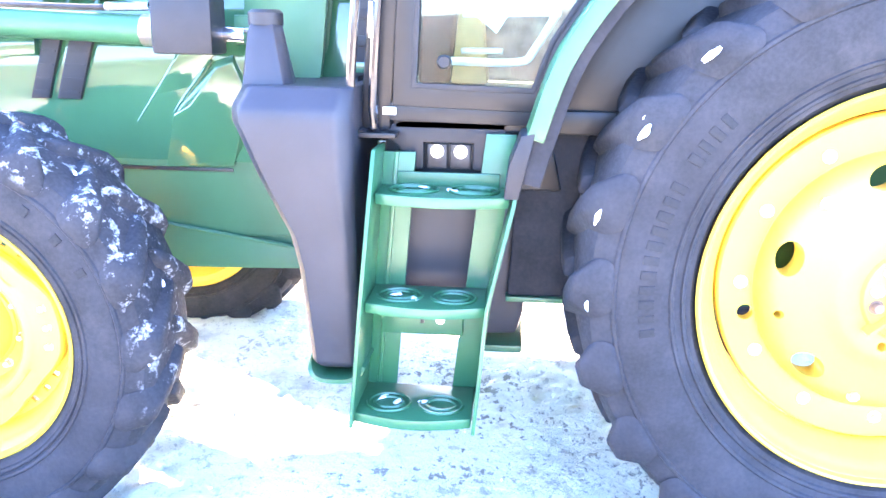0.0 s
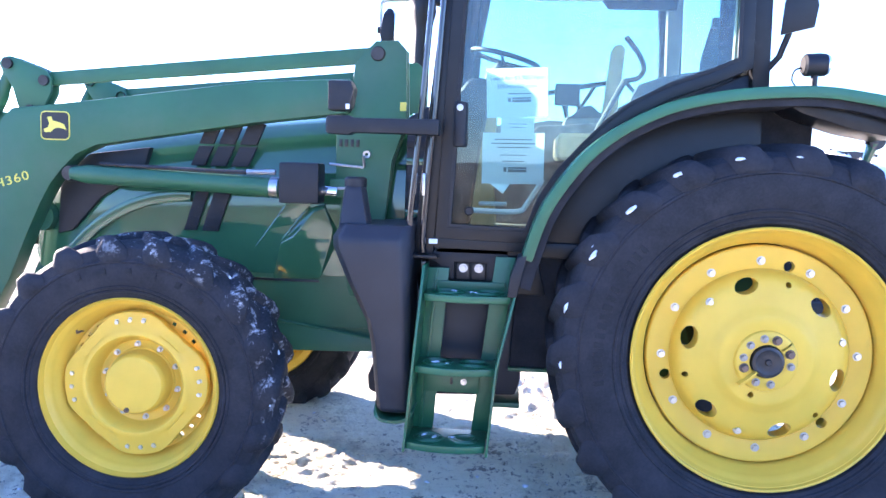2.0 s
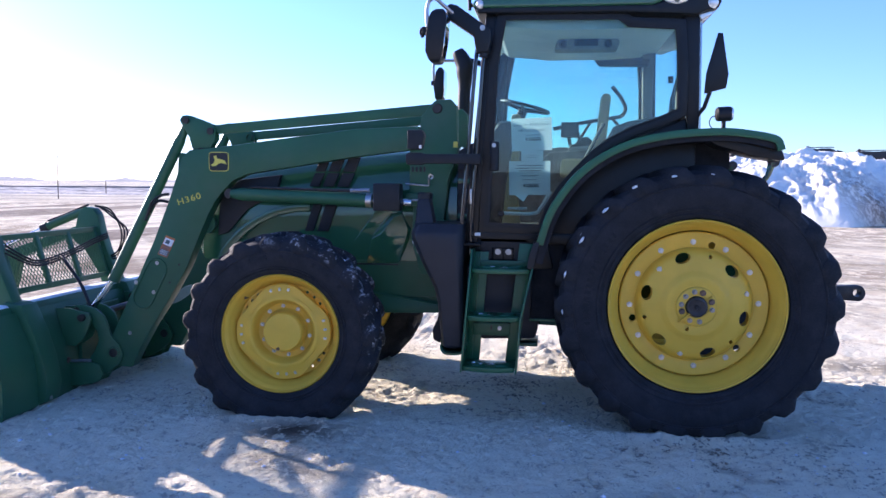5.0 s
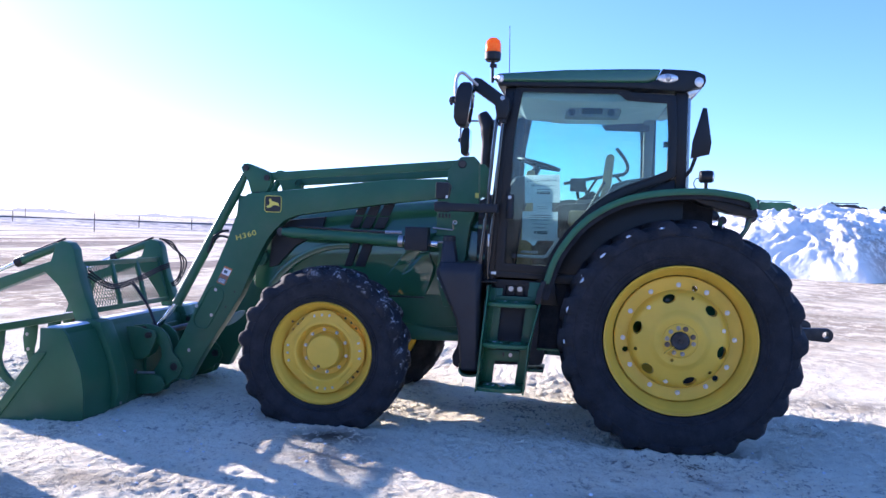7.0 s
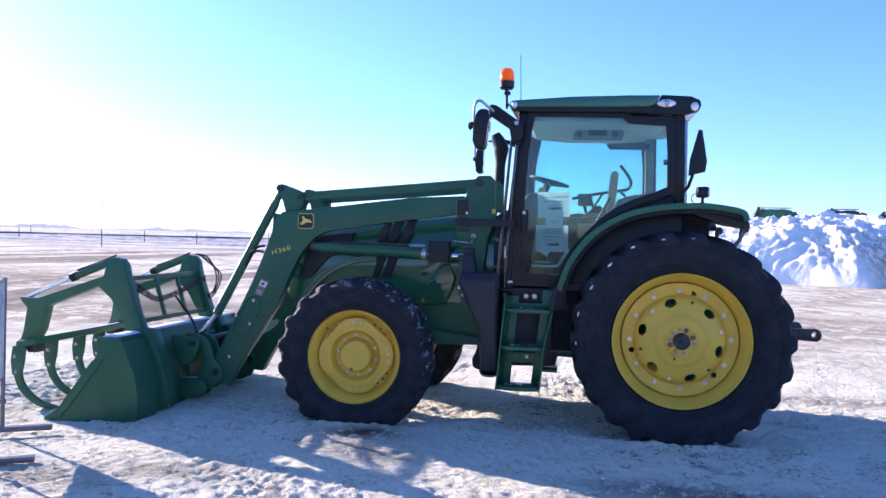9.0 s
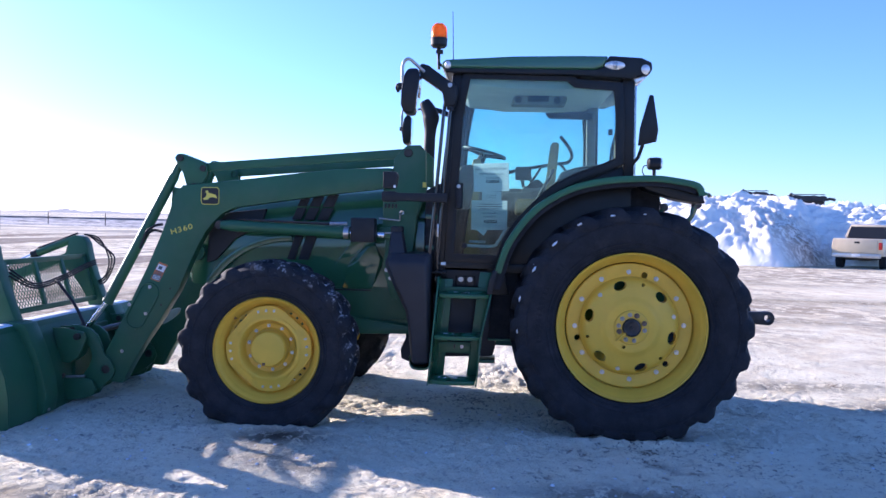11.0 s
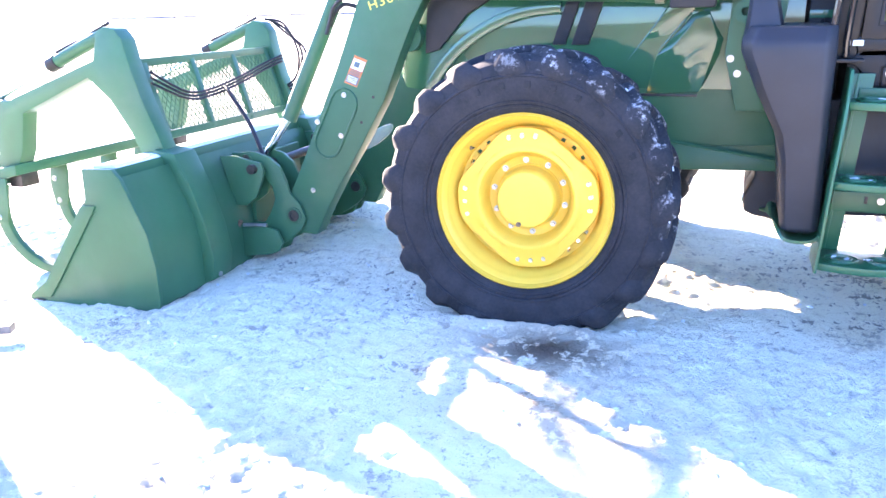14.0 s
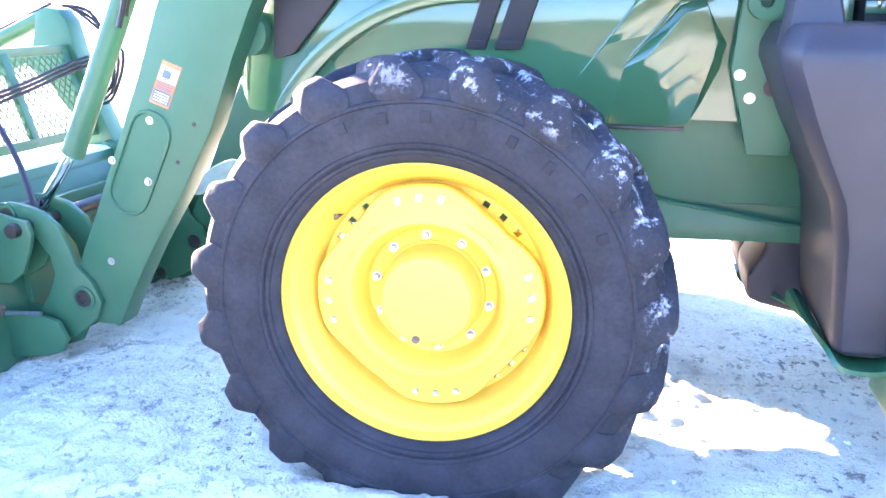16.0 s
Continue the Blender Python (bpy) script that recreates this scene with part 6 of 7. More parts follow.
    part("hose", f(tube(curve_points([(-3.76, 0.33, 1.46), (-3.83, 0.32, 1.47), (-3.89, 0.32, 1.42), (-3.92, 0.33, 1.36)], 5), 0.011, 8)), BLACK, loader, "black hydraulic hose")
part("torque_tube", tube([(-3.50, 0.39, 1.30), (-3.50, 2 * LMID - 0.39, 1.30)], 0.075, 20), LOADER_GREEN, loader, "green cross tube between the arms")
# badge, number and warning label on the near arm
bp = []
for sx, sz, a0 in ((1, 1, 0), (-1, 1, 90), (-1, -1, 180), (1, -1, 270)):
    bp += [(-3.340 + sx * 0.050 + 0.026 * math.cos(radians(a0 + 90 * k / 5)), 1.762 + sz * 0.045 + 0.026 * math.sin(radians(a0 + 90 * k / 5))) for k in range(6)]
part("badge", prism(bp, Y_OUT - 0.003, Y_OUT + 0.002, 0.0), DECAL_YELLOW, loader, "yellow-edged black square badge")
part("badge_field", prism(inset(bp, -0.006), Y_OUT - 0.0055, Y_OUT, 0.0), DECAL_BLACK, loader)
part("badge_mark", prism([(-3.398, 1.742), (-3.376, 1.752), (-3.368, 1.772), (-3.378, 1.802), (-3.358, 1.806), (-3.350, 1.786), (-3.322, 1.780), (-3.292, 1.770), (-3.280, 1.742), (-3.296, 1.748), (-3.318, 1.752), (-3.340, 1.748), (-3.362, 1.730), (-3.390, 1.728)], Y_OUT - 0.008, Y_OUT, 0.0), DECAL_YELLOW, loader, "plain yellow badge emblem")
words("H360", 0.063, pose(-3.575, Y_OUT - 0.002, 1.485, 0, -17, 0) @ Matrix.Diagonal((1.25, 1, 1, 1)), DECAL_YELLOW, "model_number", loader, extrude=0.0015, spacing=1.15)


def warning_label():
    """Orange-edged label: a white picture panel over a text panel, on the slanting arm."""
    o, u, v = Vector((-3.759, 0, 1.215)), Vector((0.072, 0, -0.026)), Vector((-0.070, 0, -0.142))

    def quad(a0, a1, b0, b1, lift):
        return prism([((o + u * a + v * b).x, (o + u * a + v * b).z) for a, b in ((a0, b0), (a1, b0), (a1, b1), (a0, b1))], Y_OUT - lift, Y_OUT + 0.002, 0.0)
    label = part("warning_label", quad(0, 1, 0, 1, 0.0015), ORANGE_LABEL, loader, "white and orange warning label")
    part("label_panel", quad(0.05, 0.95, 0.10, 0.44, 0.0025), WHITE, label, "white picture panel")
    part("label_panel", quad(0.05, 0.95, 0.66, 0.95, 0.0025), INK, label, "dark text panel")
    for b in (0.47, 0.52, 0.57, 0.61):
        part("text_bar", quad(0.10, 0.88, b, b + 0.022, 0.0025), INK, label)
    for b in (0.71, 0.77, 0.83, 0.89):
        part("text_bar", quad(0.12, 0.86, b, b + 0.022, 0.0035), WHITE, label)
    part("text_bar", quad(0.22, 0.62, 0.18, 0.36, 0.0035), INK, label)


warning_label()

# the whole loader is set 14 cm deeper and 2.4 % larger
loader.matrix_basis = pose(-0.95, -5.5, 1.537) @ Matrix.Diagonal((1.024, 1.024, 1.024, 1)) @ pose(0.95, 5.5, -1.55) @ loader.matrix_basis

# curved links between the arms and the bucket, in place
LINK = [(-4.593, 0.615), (-4.560, 0.645), (-4.494, 0.640), (-4.409, 0.617), (-4.340, 0.562), (-4.305, 0.480), (-4.285, 0.405), (-4.222, 0.345), (-4.188, 0.262), (-4.215, 0.195), (-4.310, 0.118), (-4.424, 0.058),
        (-4.500, 0.070), (-4.510, 0.140), (-4.478, 0.205), (-4.420, 0.285), (-4.385, 0.365), (-4.398, 0.440), (-4.456, 0.515), (-4.513, 0.552), (-4.568, 0.556), (-4.600, 0.580)]
for near, inner in ((0.392, 0.548), (1.362, 1.206)):
    link = part("bucket_link", prism(LINK, near, near + 0.024, 0.007), LOADER_GREEN, loader, "curved green bucket link plate")
    part("bucket_link", prism(LINK, inner, inner + 0.024, 0.007), LOADER_GREEN, loader, "curved green bucket link plate")
    lo, hi = min(near, inner) - 0.012, max(near, inner) + 0.036
    for px, pz, pr in ((-4.556, 0.600, 0.026), (-4.262, 0.276, 0.034), (-4.462, 0.100, 0.024)):
        pin = part("pivot_pin", lathe([(0, lo + 0.004), (pr * 0.6, lo + 0.004), (pr * 0.62, lo), (pr, lo), (pr, hi), (0, hi)], 24, at=(px, 0, pz)), DARK_STEEL, link, "dark greased pivot pin")
        part("pin_boss", lathe([(pr * 1.05, lo + 0.002), (pr * 1.45, lo + 0.004), (pr * 1.45, lo + 0.03), (pr * 1.05, lo + 0.03)], 24, closed=True, at=(px, 0, pz)), LOADER_GREEN, link)
ov = lathe([(0, -0.010), (0.9, -0.010), (1.0, -0.004), (1.0, 0.004), (0.9, 0.010), (0, 0.010)], 28)
bmesh.ops.transform(ov, matrix=pose(-3.945, 0.90, 0.672, 0, -34, 0) @ Matrix.Diagonal((0.135, 1, 0.040, 1)), verts=ov.verts)
part("pale_flap", ov, surface("grey_weathered_plastic", (0.36, 0.39, 0.36), 0.6, vary=0.15, scale=12), loader, "pale oval plate low between the arms")

# ---------------------------------------------------------------- grapple bucket
grapple = thing("grapple_bucket", (-5.1, MID, 0), "green grapple bucket with curved tines resting on the snow", "loader bucket")
B0, B1 = -0.46, 2 * LMID + 0.46
SIDE = [(-5.48, -0.10), (-5.46, -0.05), (-5.33, 0.04), (-5.015, 0.465), (-4.970, 0.52), (-4.965, 0.682), (-4.775, 0.688), (-4.730, 0.64), (-4.605, 0.36), (-4.575, 0.19), (-4.575, 0.0), (-4.60, -0.10)]
for y in (B0, B1 - 0.025):
    part("side_plate", prism(SIDE, y, y + 0.025, 0.005), LOADER_GREEN, grapple, "green bucket side plate")
for y in (B0 - 0.012, B1):
    part("edge_plate", prism([(-5.455, -0.048), (-5.325, 0.042), (-5.012, 0.467), (-4.985, 0.492), (-4.905, 0.492), (-4.920, 0.462), (-5.24, 0.035), (-5.31, -0.048)], y, y + 0.012, 0.004), LOADER_GREEN, grapple, "welded wear plate along the bucket side")
shell = [(-5.48, -0.085), (-4.66, -0.085), (-4.605, -0.03), (-4.605, 0.19), (-4.635, 0.36), (-4.76, 0.64)]
rings = []
for (x, z), nxt in zip(shell, shell[1:] + [(-4.78, 0.69)]):
    t = (Vector(nxt) - Vector((x, z))).normalized()
    n = Vector((t.y, -t.x)) * 0.016
    rings.append([(x, B0 + 0.025, z), (x, B1 - 0.025, z), (x + n.x, B1 - 0.025, z + n.y), (x + n.x, B0 + 0.025, z + n.y)])
part("bucket_shell", loft(rings), LOADER_GREEN, grapple, "green welded bucket back and floor")
part("cutting_edge", prism([(-5.54, -0.105), (-5.42, -0.066), (-5.36, -0.066), (-5.36, -0.105)], B0 - 0.01, B1 + 0.01, 0.004), DARK_STEEL, grapple, "worn steel cutting edge")
part("top_beam", prism([(-4.945, 0.60), (-4.960, 0.678), (-4.785, 0.684), (-4.765, 0.60)], B0 + 0.027, B1 - 0.027, 0.008), LOADER_GREEN, grapple, "green top beam with snow along it")
part("beam_snow", prism([(-4.955, 0.676), (-4.94, 0.690), (-4.82, 0.698), (-4.79, 0.683)], B0 + 0.06, B1 - 0.06, 0.004), CLEAN_SNOW, grapple, "thin snow on the top beam")
for hy in (0.33, 0.45, 1.31, 1.43):
    part("hook_plate", prism([(-4.70, 0.62), (-4.600, 0.625), (-4.494, 0.602), (-4.425, 0.590), (-4.410, 0.540), (-4.428, 0.480), (-4.471, 0.383), (-4.545, 0.330), (-4.62, 0.33)], hy, hy + 0.022, 0.006), LOADER_GREEN, grapple, "green upper coupler hook plate")
    part("hook_plate", prism([(-4.64, 0.215), (-4.55, 0.200), (-4.420, 0.208), (-4.350, 0.190), (-4.318, 0.118), (-4.350, 0.062), (-4.42, 0.036), (-4.583, 0.015), (-4.64, 0.02)], hy, hy + 0.022, 0.006), LOADER_GREEN, grapple, "green lower coupler hook plate")
part("coupler_bar", tube([(-4.475, 0.30, 0.555), (-4.475, 1.48, 0.555)], 0.028, 14), DARK_STEEL, grapple)
part("lock_bar", tube([(-4.56, 0.305, 0.218), (-4.40, 0.305, 0.228)], 0.011, 10), STEEL, grapple, "bright locking bar")
part("lock_pin", tube([(-4.58, 0.31, 0.24), (-4.62, 0.31, 0.17)], 0.013, 10), RUST, grapple)
part("back_panel", box(-4.60, -4.57, 0.46, 1.02, 0.20, 0.60, 0.006), LOADER_GREEN, grapple)

JAW = [(-4.70, 0.42), (-4.77, 0.66), (-4.90, 0.98), (-4.955, 1.16), (-4.985, 1.30), (-5.03, 1.355), (-5.10, 1.368), (-5.155, 1.345), (-5.62, 1.170), (-5.63, 1.155), (-5.25, 1.195), (-5.88, 0.955), (-6.06, 0.965),
       (-6.055, 0.935), (-5.985, 0.86), (-6.02, 0.64), (-6.06, 0.53), (-5.90, 0.53), (-5.83, 0.66), (-5.775, 0.885), (-5.255, 1.095), (-5.12, 0.98), (-5.00, 0.80), (-4.92, 0.60), (-4.82, 0.38)]
JAW = [p for i, p in enumerate(JAW) if i not in (8, 9)]
JAW[8] = (-5.20, 1.190)
for jy in (-0.03, 1.40):
    jaw = part("jaw_arm", prism(JAW, jy, jy + 0.11, 0.010), LOADER_GREEN, grapple, "bent green upper jaw arm")
    cyl = part("jaw_cylinder", tube([(-5.12, jy + 0.055, 1.335), (-5.20, jy + 0.055, 1.305), (-5.52, jy + 0.055, 1.175), (-5.55, jy + 0.055, 1.163)], [0.030, 0.038, 0.038, 0.040], 16), LOADER_GREEN, grapple, "hydraulic jaw cylinder")
    part("rod", tube([(-5.54, jy + 0.055, 1.168), (-6.00, jy + 0.055, 0.965)], 0.018, 12), CHROME, cyl, "chrome rod")
    part("gland", tube([(-5.50, jy + 0.055, 1.183), (-5.56, jy + 0.055, 1.159)], 0.044, 16), BLACK, cyl)
    part("port", tube([(-5.50, jy + 0.055, 1.20), (-5.49, jy + 0.055, 1.24)], 0.014, 8), BLACK, cyl)
    part("feed_pipe", tube(curve_points([(-5.49, jy + 0.05, 1.235), (-5.35, jy + 0.05, 1.285), (-5.20, jy + 0.05, 1.345), (-5.10, jy + 0.05, 1.385)], 4), 0.010, 8), BLACK, cyl)
    part("jaw_pivot", lathe([(0, -0.02), (0.035, -0.02), (0.035, 0.13)], 18, at=(-4.80, jy, 0.58)), DARK_STEEL, jaw)
    part("jaw_foot", prism([(-6.08, 0.44), (-6.09, 0.54), (-6.05, 0.57), (-5.95, 0.56), (-5.95, 0.46)], jy + 0.015, jy + 0.095, 0.006), LOADER_GREEN, jaw)
    part("hinge_ear", box(-5.965, -5.865, jy - 0.01, jy + 0.12, 0.44, 0.55, 0.008), DARK_STEEL, jaw)
    part("jaw_bracket", prism([(-4.90, 0.64), (-4.83, 0.72), (-4.70, 0.70), (-4.61, 0.50), (-4.545, 0.30), (-4.515, 0.12), (-4.540, -0.01), (-4.61, -0.03), (-4.605, 0.19), (-4.635, 0.36), (-4.76, 0.63)], jy - 0.035, jy + 0.145, 0.012), LOADER_GREEN, grapple, "broad green jaw hinge bracket on the bucket back")
    part("bracket_bolt", tube([(-4.555, jy + 0.03, 0.015), (-4.525, jy + 0.03, 0.015)], 0.014, 8), STEEL, grapple)
part("cross_beam", prism([(-6.06, 0.47), (-6.06, 0.545), (-5.86, 0.585), (-5.86, 0.52)], -0.075, 1.555, 0.010), LOADER_GREEN, grapple, "green cross beam that carries the tines")
part("beam_snow", prism([(-6.055, 0.548), (-6.02, 0.562), (-5.90, 0.586), (-5.87, 0.586)], 0.12, 1.38, 0.004), CLEAN_SNOW, grapple, "thin snow on the cross beam")


def tine(y):
    """Flat bar that curves from the cross beam down towards the lip."""
    line = curve_points([(-6.02, 0, 0.46), (-6.045, 0, 0.32), (-6.03, 0, 0.18), (-5.95, 0, 0.06), (-5.82, 0, -0.025), (-5.66, 0, -0.065), (-5.56, 0, -0.085)], 5)
    rings = []
    n = len(line)
    for i, p in enumerate(line):
        t = (line[min(i + 1, n - 1)] - line[max(i - 1, 0)]).normalized()
        s = Vector((t.z, 0, -t.x)) * (0.044 - 0.022 * i / (n - 1))
        rings.append([p - s + Vector((0, y, 0)), p + s + Vector((0, y, 0)), p + s + Vector((0, y + 0.035, 0)), p - s + Vector((0, y + 0.035, 0))])
    return loft(rings, bevel=0.004)


for ty in (-0.07, 0.40, 0.85, 1.20, 1.515):
    tn = part("tine", tine(ty), LOADER_GREEN, grapple, "curved green tine")
    part("tine_clamp", prism([(-6.085, 0.50), (-5.945, 0.50), (-5.955, 0.36), (-5.985, 0.225), (-6.085, 0.225), (-6.105, 0.36)], ty - 0.016, ty - 0.003, 0.004), LOADER_GREEN, tn, "flat clamp plate on the tine")
    part("clamp_bolt", hex_bolt(-6.06, ty - 0.016, 0.40, 0.012, 0.010), STEEL, tn)
    part("clamp_bolt", hex_bolt(-6.045, ty - 0.016, 0.255, 0.012, 0.010), STEEL, tn)

# expanded-metal screen at the top of the bucket
screen = part("screen_frame", box(-5.02, -4.99, 0.08, 1.40, 1.145, 1.19, 0.005), LOADER_GREEN, grapple, "green frame of the mesh screen")
part("screen_bar", box(-4.905, -4.875, 0.08, 1.40, 0.745, 0.79, 0.005), LOADER_GREEN, screen)
for sy in (0.13, 0.55, 0.97, 1.37):
    part("screen_bar", loft([[(-4.90, sy - 0.022, 0.76), (-4.87, sy - 0.022, 0.76), (-4.87, sy + 0.022, 0.76), (-4.90, sy + 0.022, 0.76)], [(-5.02, sy - 0.022, 1.17), (-4.99, sy - 0.022, 1.17), (-4.99, sy + 0.022, 1.17), (-5.02, sy + 0.022, 1.17)]], bevel=0.004), LOADER_GREEN, screen)


def mesh_wire():
    b = bmesh.new()
    verts, faces = [], []
    step = 0.040

    def at(y, s):
        return Vector((-4.885 - 0.115 * s, y, 0.77 + 0.40 * s))
    def strand(y0, s0, y1, s1, r=0.0035):
        p, q = at(y0, s0), at(y1, s1)
        d = (q - p).normalized()
        u = Vector((1, 0, 0.29)).normalized()
        v = d.cross(u).normalized()
        k = len(verts)
        for c in (p, q):
            for a in range(3):
                verts.append(tuple(c + (u * math.cos(math.tau * a / 3) + v * math.sin(math.tau * a / 3)) * r))
        for a in range(3):
            faces.append((k + a, k + (a + 1) % 3, k + 3 + (a + 1) % 3, k + 3 + a))
    rows = 15
    for j in range(rows):
        s0, s1 = j / rows, (j + 1) / rows
        for i in range(int(1.30 / step)):
            y = 0.08 + i * step
            m = step / 2
            a, c = (y, y + m) if j % 2 == 0 else (y + m, y)
            strand(a, s0, c, s1)
            a, c = (y + step, y + m) if j % 2 == 0 else (y + m, y + step)
            strand(a, s0, c, s1)
    me = bpy.data.meshes.new("wire_mesh")
    me.from_pydata(verts, [], faces)
    me.materials.append(LOADER_GREEN)
    ob = new("wire_mesh", me)
    ob.parent, ob.matrix_parent_inverse = screen, base_of(screen).inverted()
    tagged(ob, "expanded steel mesh infill", kind="stuff")


mesh_wire()
for k, (h, z) in enumerate(((0.0, 1.03), (0.03, 1.01), (0.06, 0.99))):
    part("hose", tube(curve_points([(-4.93, 0.10, 1.12 - h), (-4.90, 0.35, z - 0.04), (-4.91, 0.60, z - 0.05), (-4.92, 0.95, z), (-4.93, 1.25, z + 0.06), (-4.90, 1.42, z + 0.10)], 5), 0.008, 8), BLACK, grapple, "black hydraulic hose")
for k in range(3):
    part("hose", tube(curve_points([(-5.04 + 0.02 * k, 1.46, 1.375), (-4.90, 1.48 + 0.01 * k, 1.34 - 0.03 * k), (-4.80 + 0.03 * k, 1.48, 1.15), (-4.82, 1.46, 0.98 - 0.03 * k), (-4.92, 1.42, 0.90)], 5), 0.008, 8), BLACK, grapple, "black looped hydraulic hose")
part("hose", tube(curve_points([(-4.91, 0.75, 0.98), (-4.80, 0.66, 0.92), (-4.62, 0.55, 0.78), (-4.48, 0.45, 0.62), (-4.40, 0.42, 0.50)], 5), 0.013, 8), BLACK, grapple, "black hydraulic hose")


# ---------------------------------------------------------------- snow and raised marks on the tyres
def lump(rng, bm, centre, size, squash):
    b = bmesh.new()
    bmesh.ops.create_icosphere(b, subdivisions=2, radius=1)
    seed = rng.uniform(0, 50)
    for v in b.verts:
        k = 1 + 0.45 * noise.noise(v.co * 1.7 + Vector((seed, 0, 0)))
        v.co = squash @ (v.co * k * size) + centre
    return merge(bm, b)


def on_wheel(name, bm, material, wheel, label, kind=""):
    me = loose(bm, material, 50)
    ob = place(name, me, wheel, Matrix.Identity(4), Matrix.Identity(4), label)
    return tagged(ob, kind=kind)


def clump_turn(a, radial, along, across, tilt=0.0):
    """A squashing that is thin along the wheel's radius at angle a."""
    r = Matrix(((math.cos(a), -math.sin(a), 0), (0, 0, 1), (math.sin(a), math.cos(a), 0)))
    return r @ Matrix.Rotation(tilt, 3, "X") @ Matrix.Diagonal((radial, along, across))


rng = random.Random(21)
for k in range(22):
    a = math.tau * k / 22 + 0.06
    deg = math.degrees(a) % 360
    if 84 < deg < 196:
        r = 0.846 + rng.uniform(-0.012, 0.01)
        c = Vector((r * math.cos(a), -0.143 + rng.uniform(-0.01, 0.02), r * math.sin(a)))
        bm = lump(rng, None, c, rng.uniform(0.017, 0.028), clump_turn(a, 0.35, 0.9, 1.6, rng.uniform(-0.5, 0.5)))
        lump(rng, bm, c + Vector((rng.uniform(-0.02, 0.02), 0.02, rng.uniform(-0.02, 0.02))), rng.uniform(0.014, 0.024), clump_turn(a, 0.35, 1.7, 0.7, 0.6))
        on_wheel("snow_clump", bm, CLEAN_SNOW, near_rear, "white snow caught on a tyre lug")
pack = bmesh.new()
for k in range(12):
    a = radians(rng.triangular(-40, 125, 40))
    y = rng.triangular(-0.085, 0.20, -0.06)
    r = 0.640 + rng.uniform(-0.010, 0.030) - max(0, -0.045 - y) * 0.9
    lump(rng, pack, Vector((r * math.cos(a), y, r * math.sin(a))), rng.uniform(0.004, 0.009), clump_turn(a, 0.5, rng.uniform(1.2, 3.0), rng.uniform(0.6, 1.6), rng.uniform(-0.9, 0.9)))
on_wheel("packed_snow", pack, CLEAN_SNOW, near_front, "snow packed between the lugs", "stuff")
LETTER = surface("moulded_rubber_mark", (0.018, 0.019, 0.022), 0.72, vary=0.2, relief=0.1, spec=0.2)


def mark_row(wheel, r, y, start, step, widths, height):
    """Plain raised bars along the sidewall where the moulded writing stands."""
    a = start
    for w in widths:
        if w:
            b = box(-w / 2, w / 2, -0.0015, 0.004, -height / 2, height / 2, 0.002)
            bmesh.ops.transform(b, matrix=pose(r * math.cos(radians(a)), y, r * math.sin(radians(a)), 0, 90 - a, 0), verts=b.verts)
            on_wheel("sidewall_mark", b, LETTER, wheel, "raised rubber marking")
        a -= step


mark_row(near_rear, 0.690, -0.168, 190, 3.35, (0.022, 0.020, 0.024, 0.024, 0.024, 0.024, 0.026, 0.024, 0.026, 0.022, 0.022, 0, 0.022, 0.020, 0.022, 0.020), 0.042)
mark_row(near_front, 0.535, -0.088, 112, 12.2, (0.026, 0.028, 0.028, 0.026, 0.024, 0.024, 0.028, 0.026), 0.030)

# ---------------------------------------------------------------- sheets on the door glass
def sheet(x0, z0, x1, z1, lean, label, lines):
    cx, cz = (x0 + x1) / 2, (z0 + z1) / 2
    p = thing("paper_sheet", (cx, 0.19, z0), label, "paper", "sheets on the door")
    m = pose(cx, 0.1945, cz, 0, lean, 0)
    w, h = (x1 - x0) / 2, (z1 - z0) / 2
    b = bmesh.new()
    n = 8
    front = [[b.verts.new(m @ Vector((-w + 2 * w * i / n, 0.002 * math.sin(3 * i / n + j), -h + 2 * h * j / n))) for i in range(n + 1)] for j in range(n + 1)]
    for j in range(n):
        for i in range(n):
            b.faces.new((front[j][i], front[j][i + 1], front[j + 1][i + 1], front[j + 1][i]))
    ret = bmesh.ops.solidify(b, geom=b.faces[:], thickness=0.0012)
    part("sheet", b, PAPER, p)
    for kind, dz, size in lines:
        at = m @ Matrix.Translation((0, -0.0055, h - dz))
        if isinstance(kind, str):
            words(kind, size, at, INK, "line_of_text", p, extrude=0.0004)
        else:
            x, wd = kind
            b = box(x - wd / 2, x + wd / 2, -0.0005, 0.0005, -size / 2, size / 2, 0)
            bmesh.ops.transform(b, matrix=at, verts=b.verts)
            part("line_of_text", b, INK, p)
    return p


sheet(-1.205, 1.835, -0.930, 2.055, -2.5, "white printed lease sheet taped to the door glass",
      (("Lease for $9,985/Year", 0.045, 0.027), ("300 hours/3 years", 0.082, 0.025), ((0.01, 0.10), 0.115, 0.004), ((0.02, 0.085), 0.135, 0.007), ((0.02, 0.085), 0.147, 0.012), ((-0.035, 0.014), 0.142, 0.018)))
sheet(-1.215, 1.535, -0.935, 1.765, -0.8, "white printed sheet taped below another on the glass",
      (((0.0, 0.17), 0.030, 0.005), ((0.0, 0.20), 0.048, 0.005), ((0.0, 0.15), 0.066, 0.005), ((0.0, 0.12), 0.100, 0.004), ((0.0, 0.10), 0.128, 0.004), ((0.02, 0.085), 0.158, 0.007), ((0.02, 0.085), 0.171, 0.013), ((-0.035, 0.014), 0.166, 0.020)))
sheet(-1.135, 1.765, -0.985, 1.835, 0, "plain white paper between two taped sheets", (((0.0, 0.08), 0.03, 0.003), ((0.0, 0.07), 0.045, 0.003)))
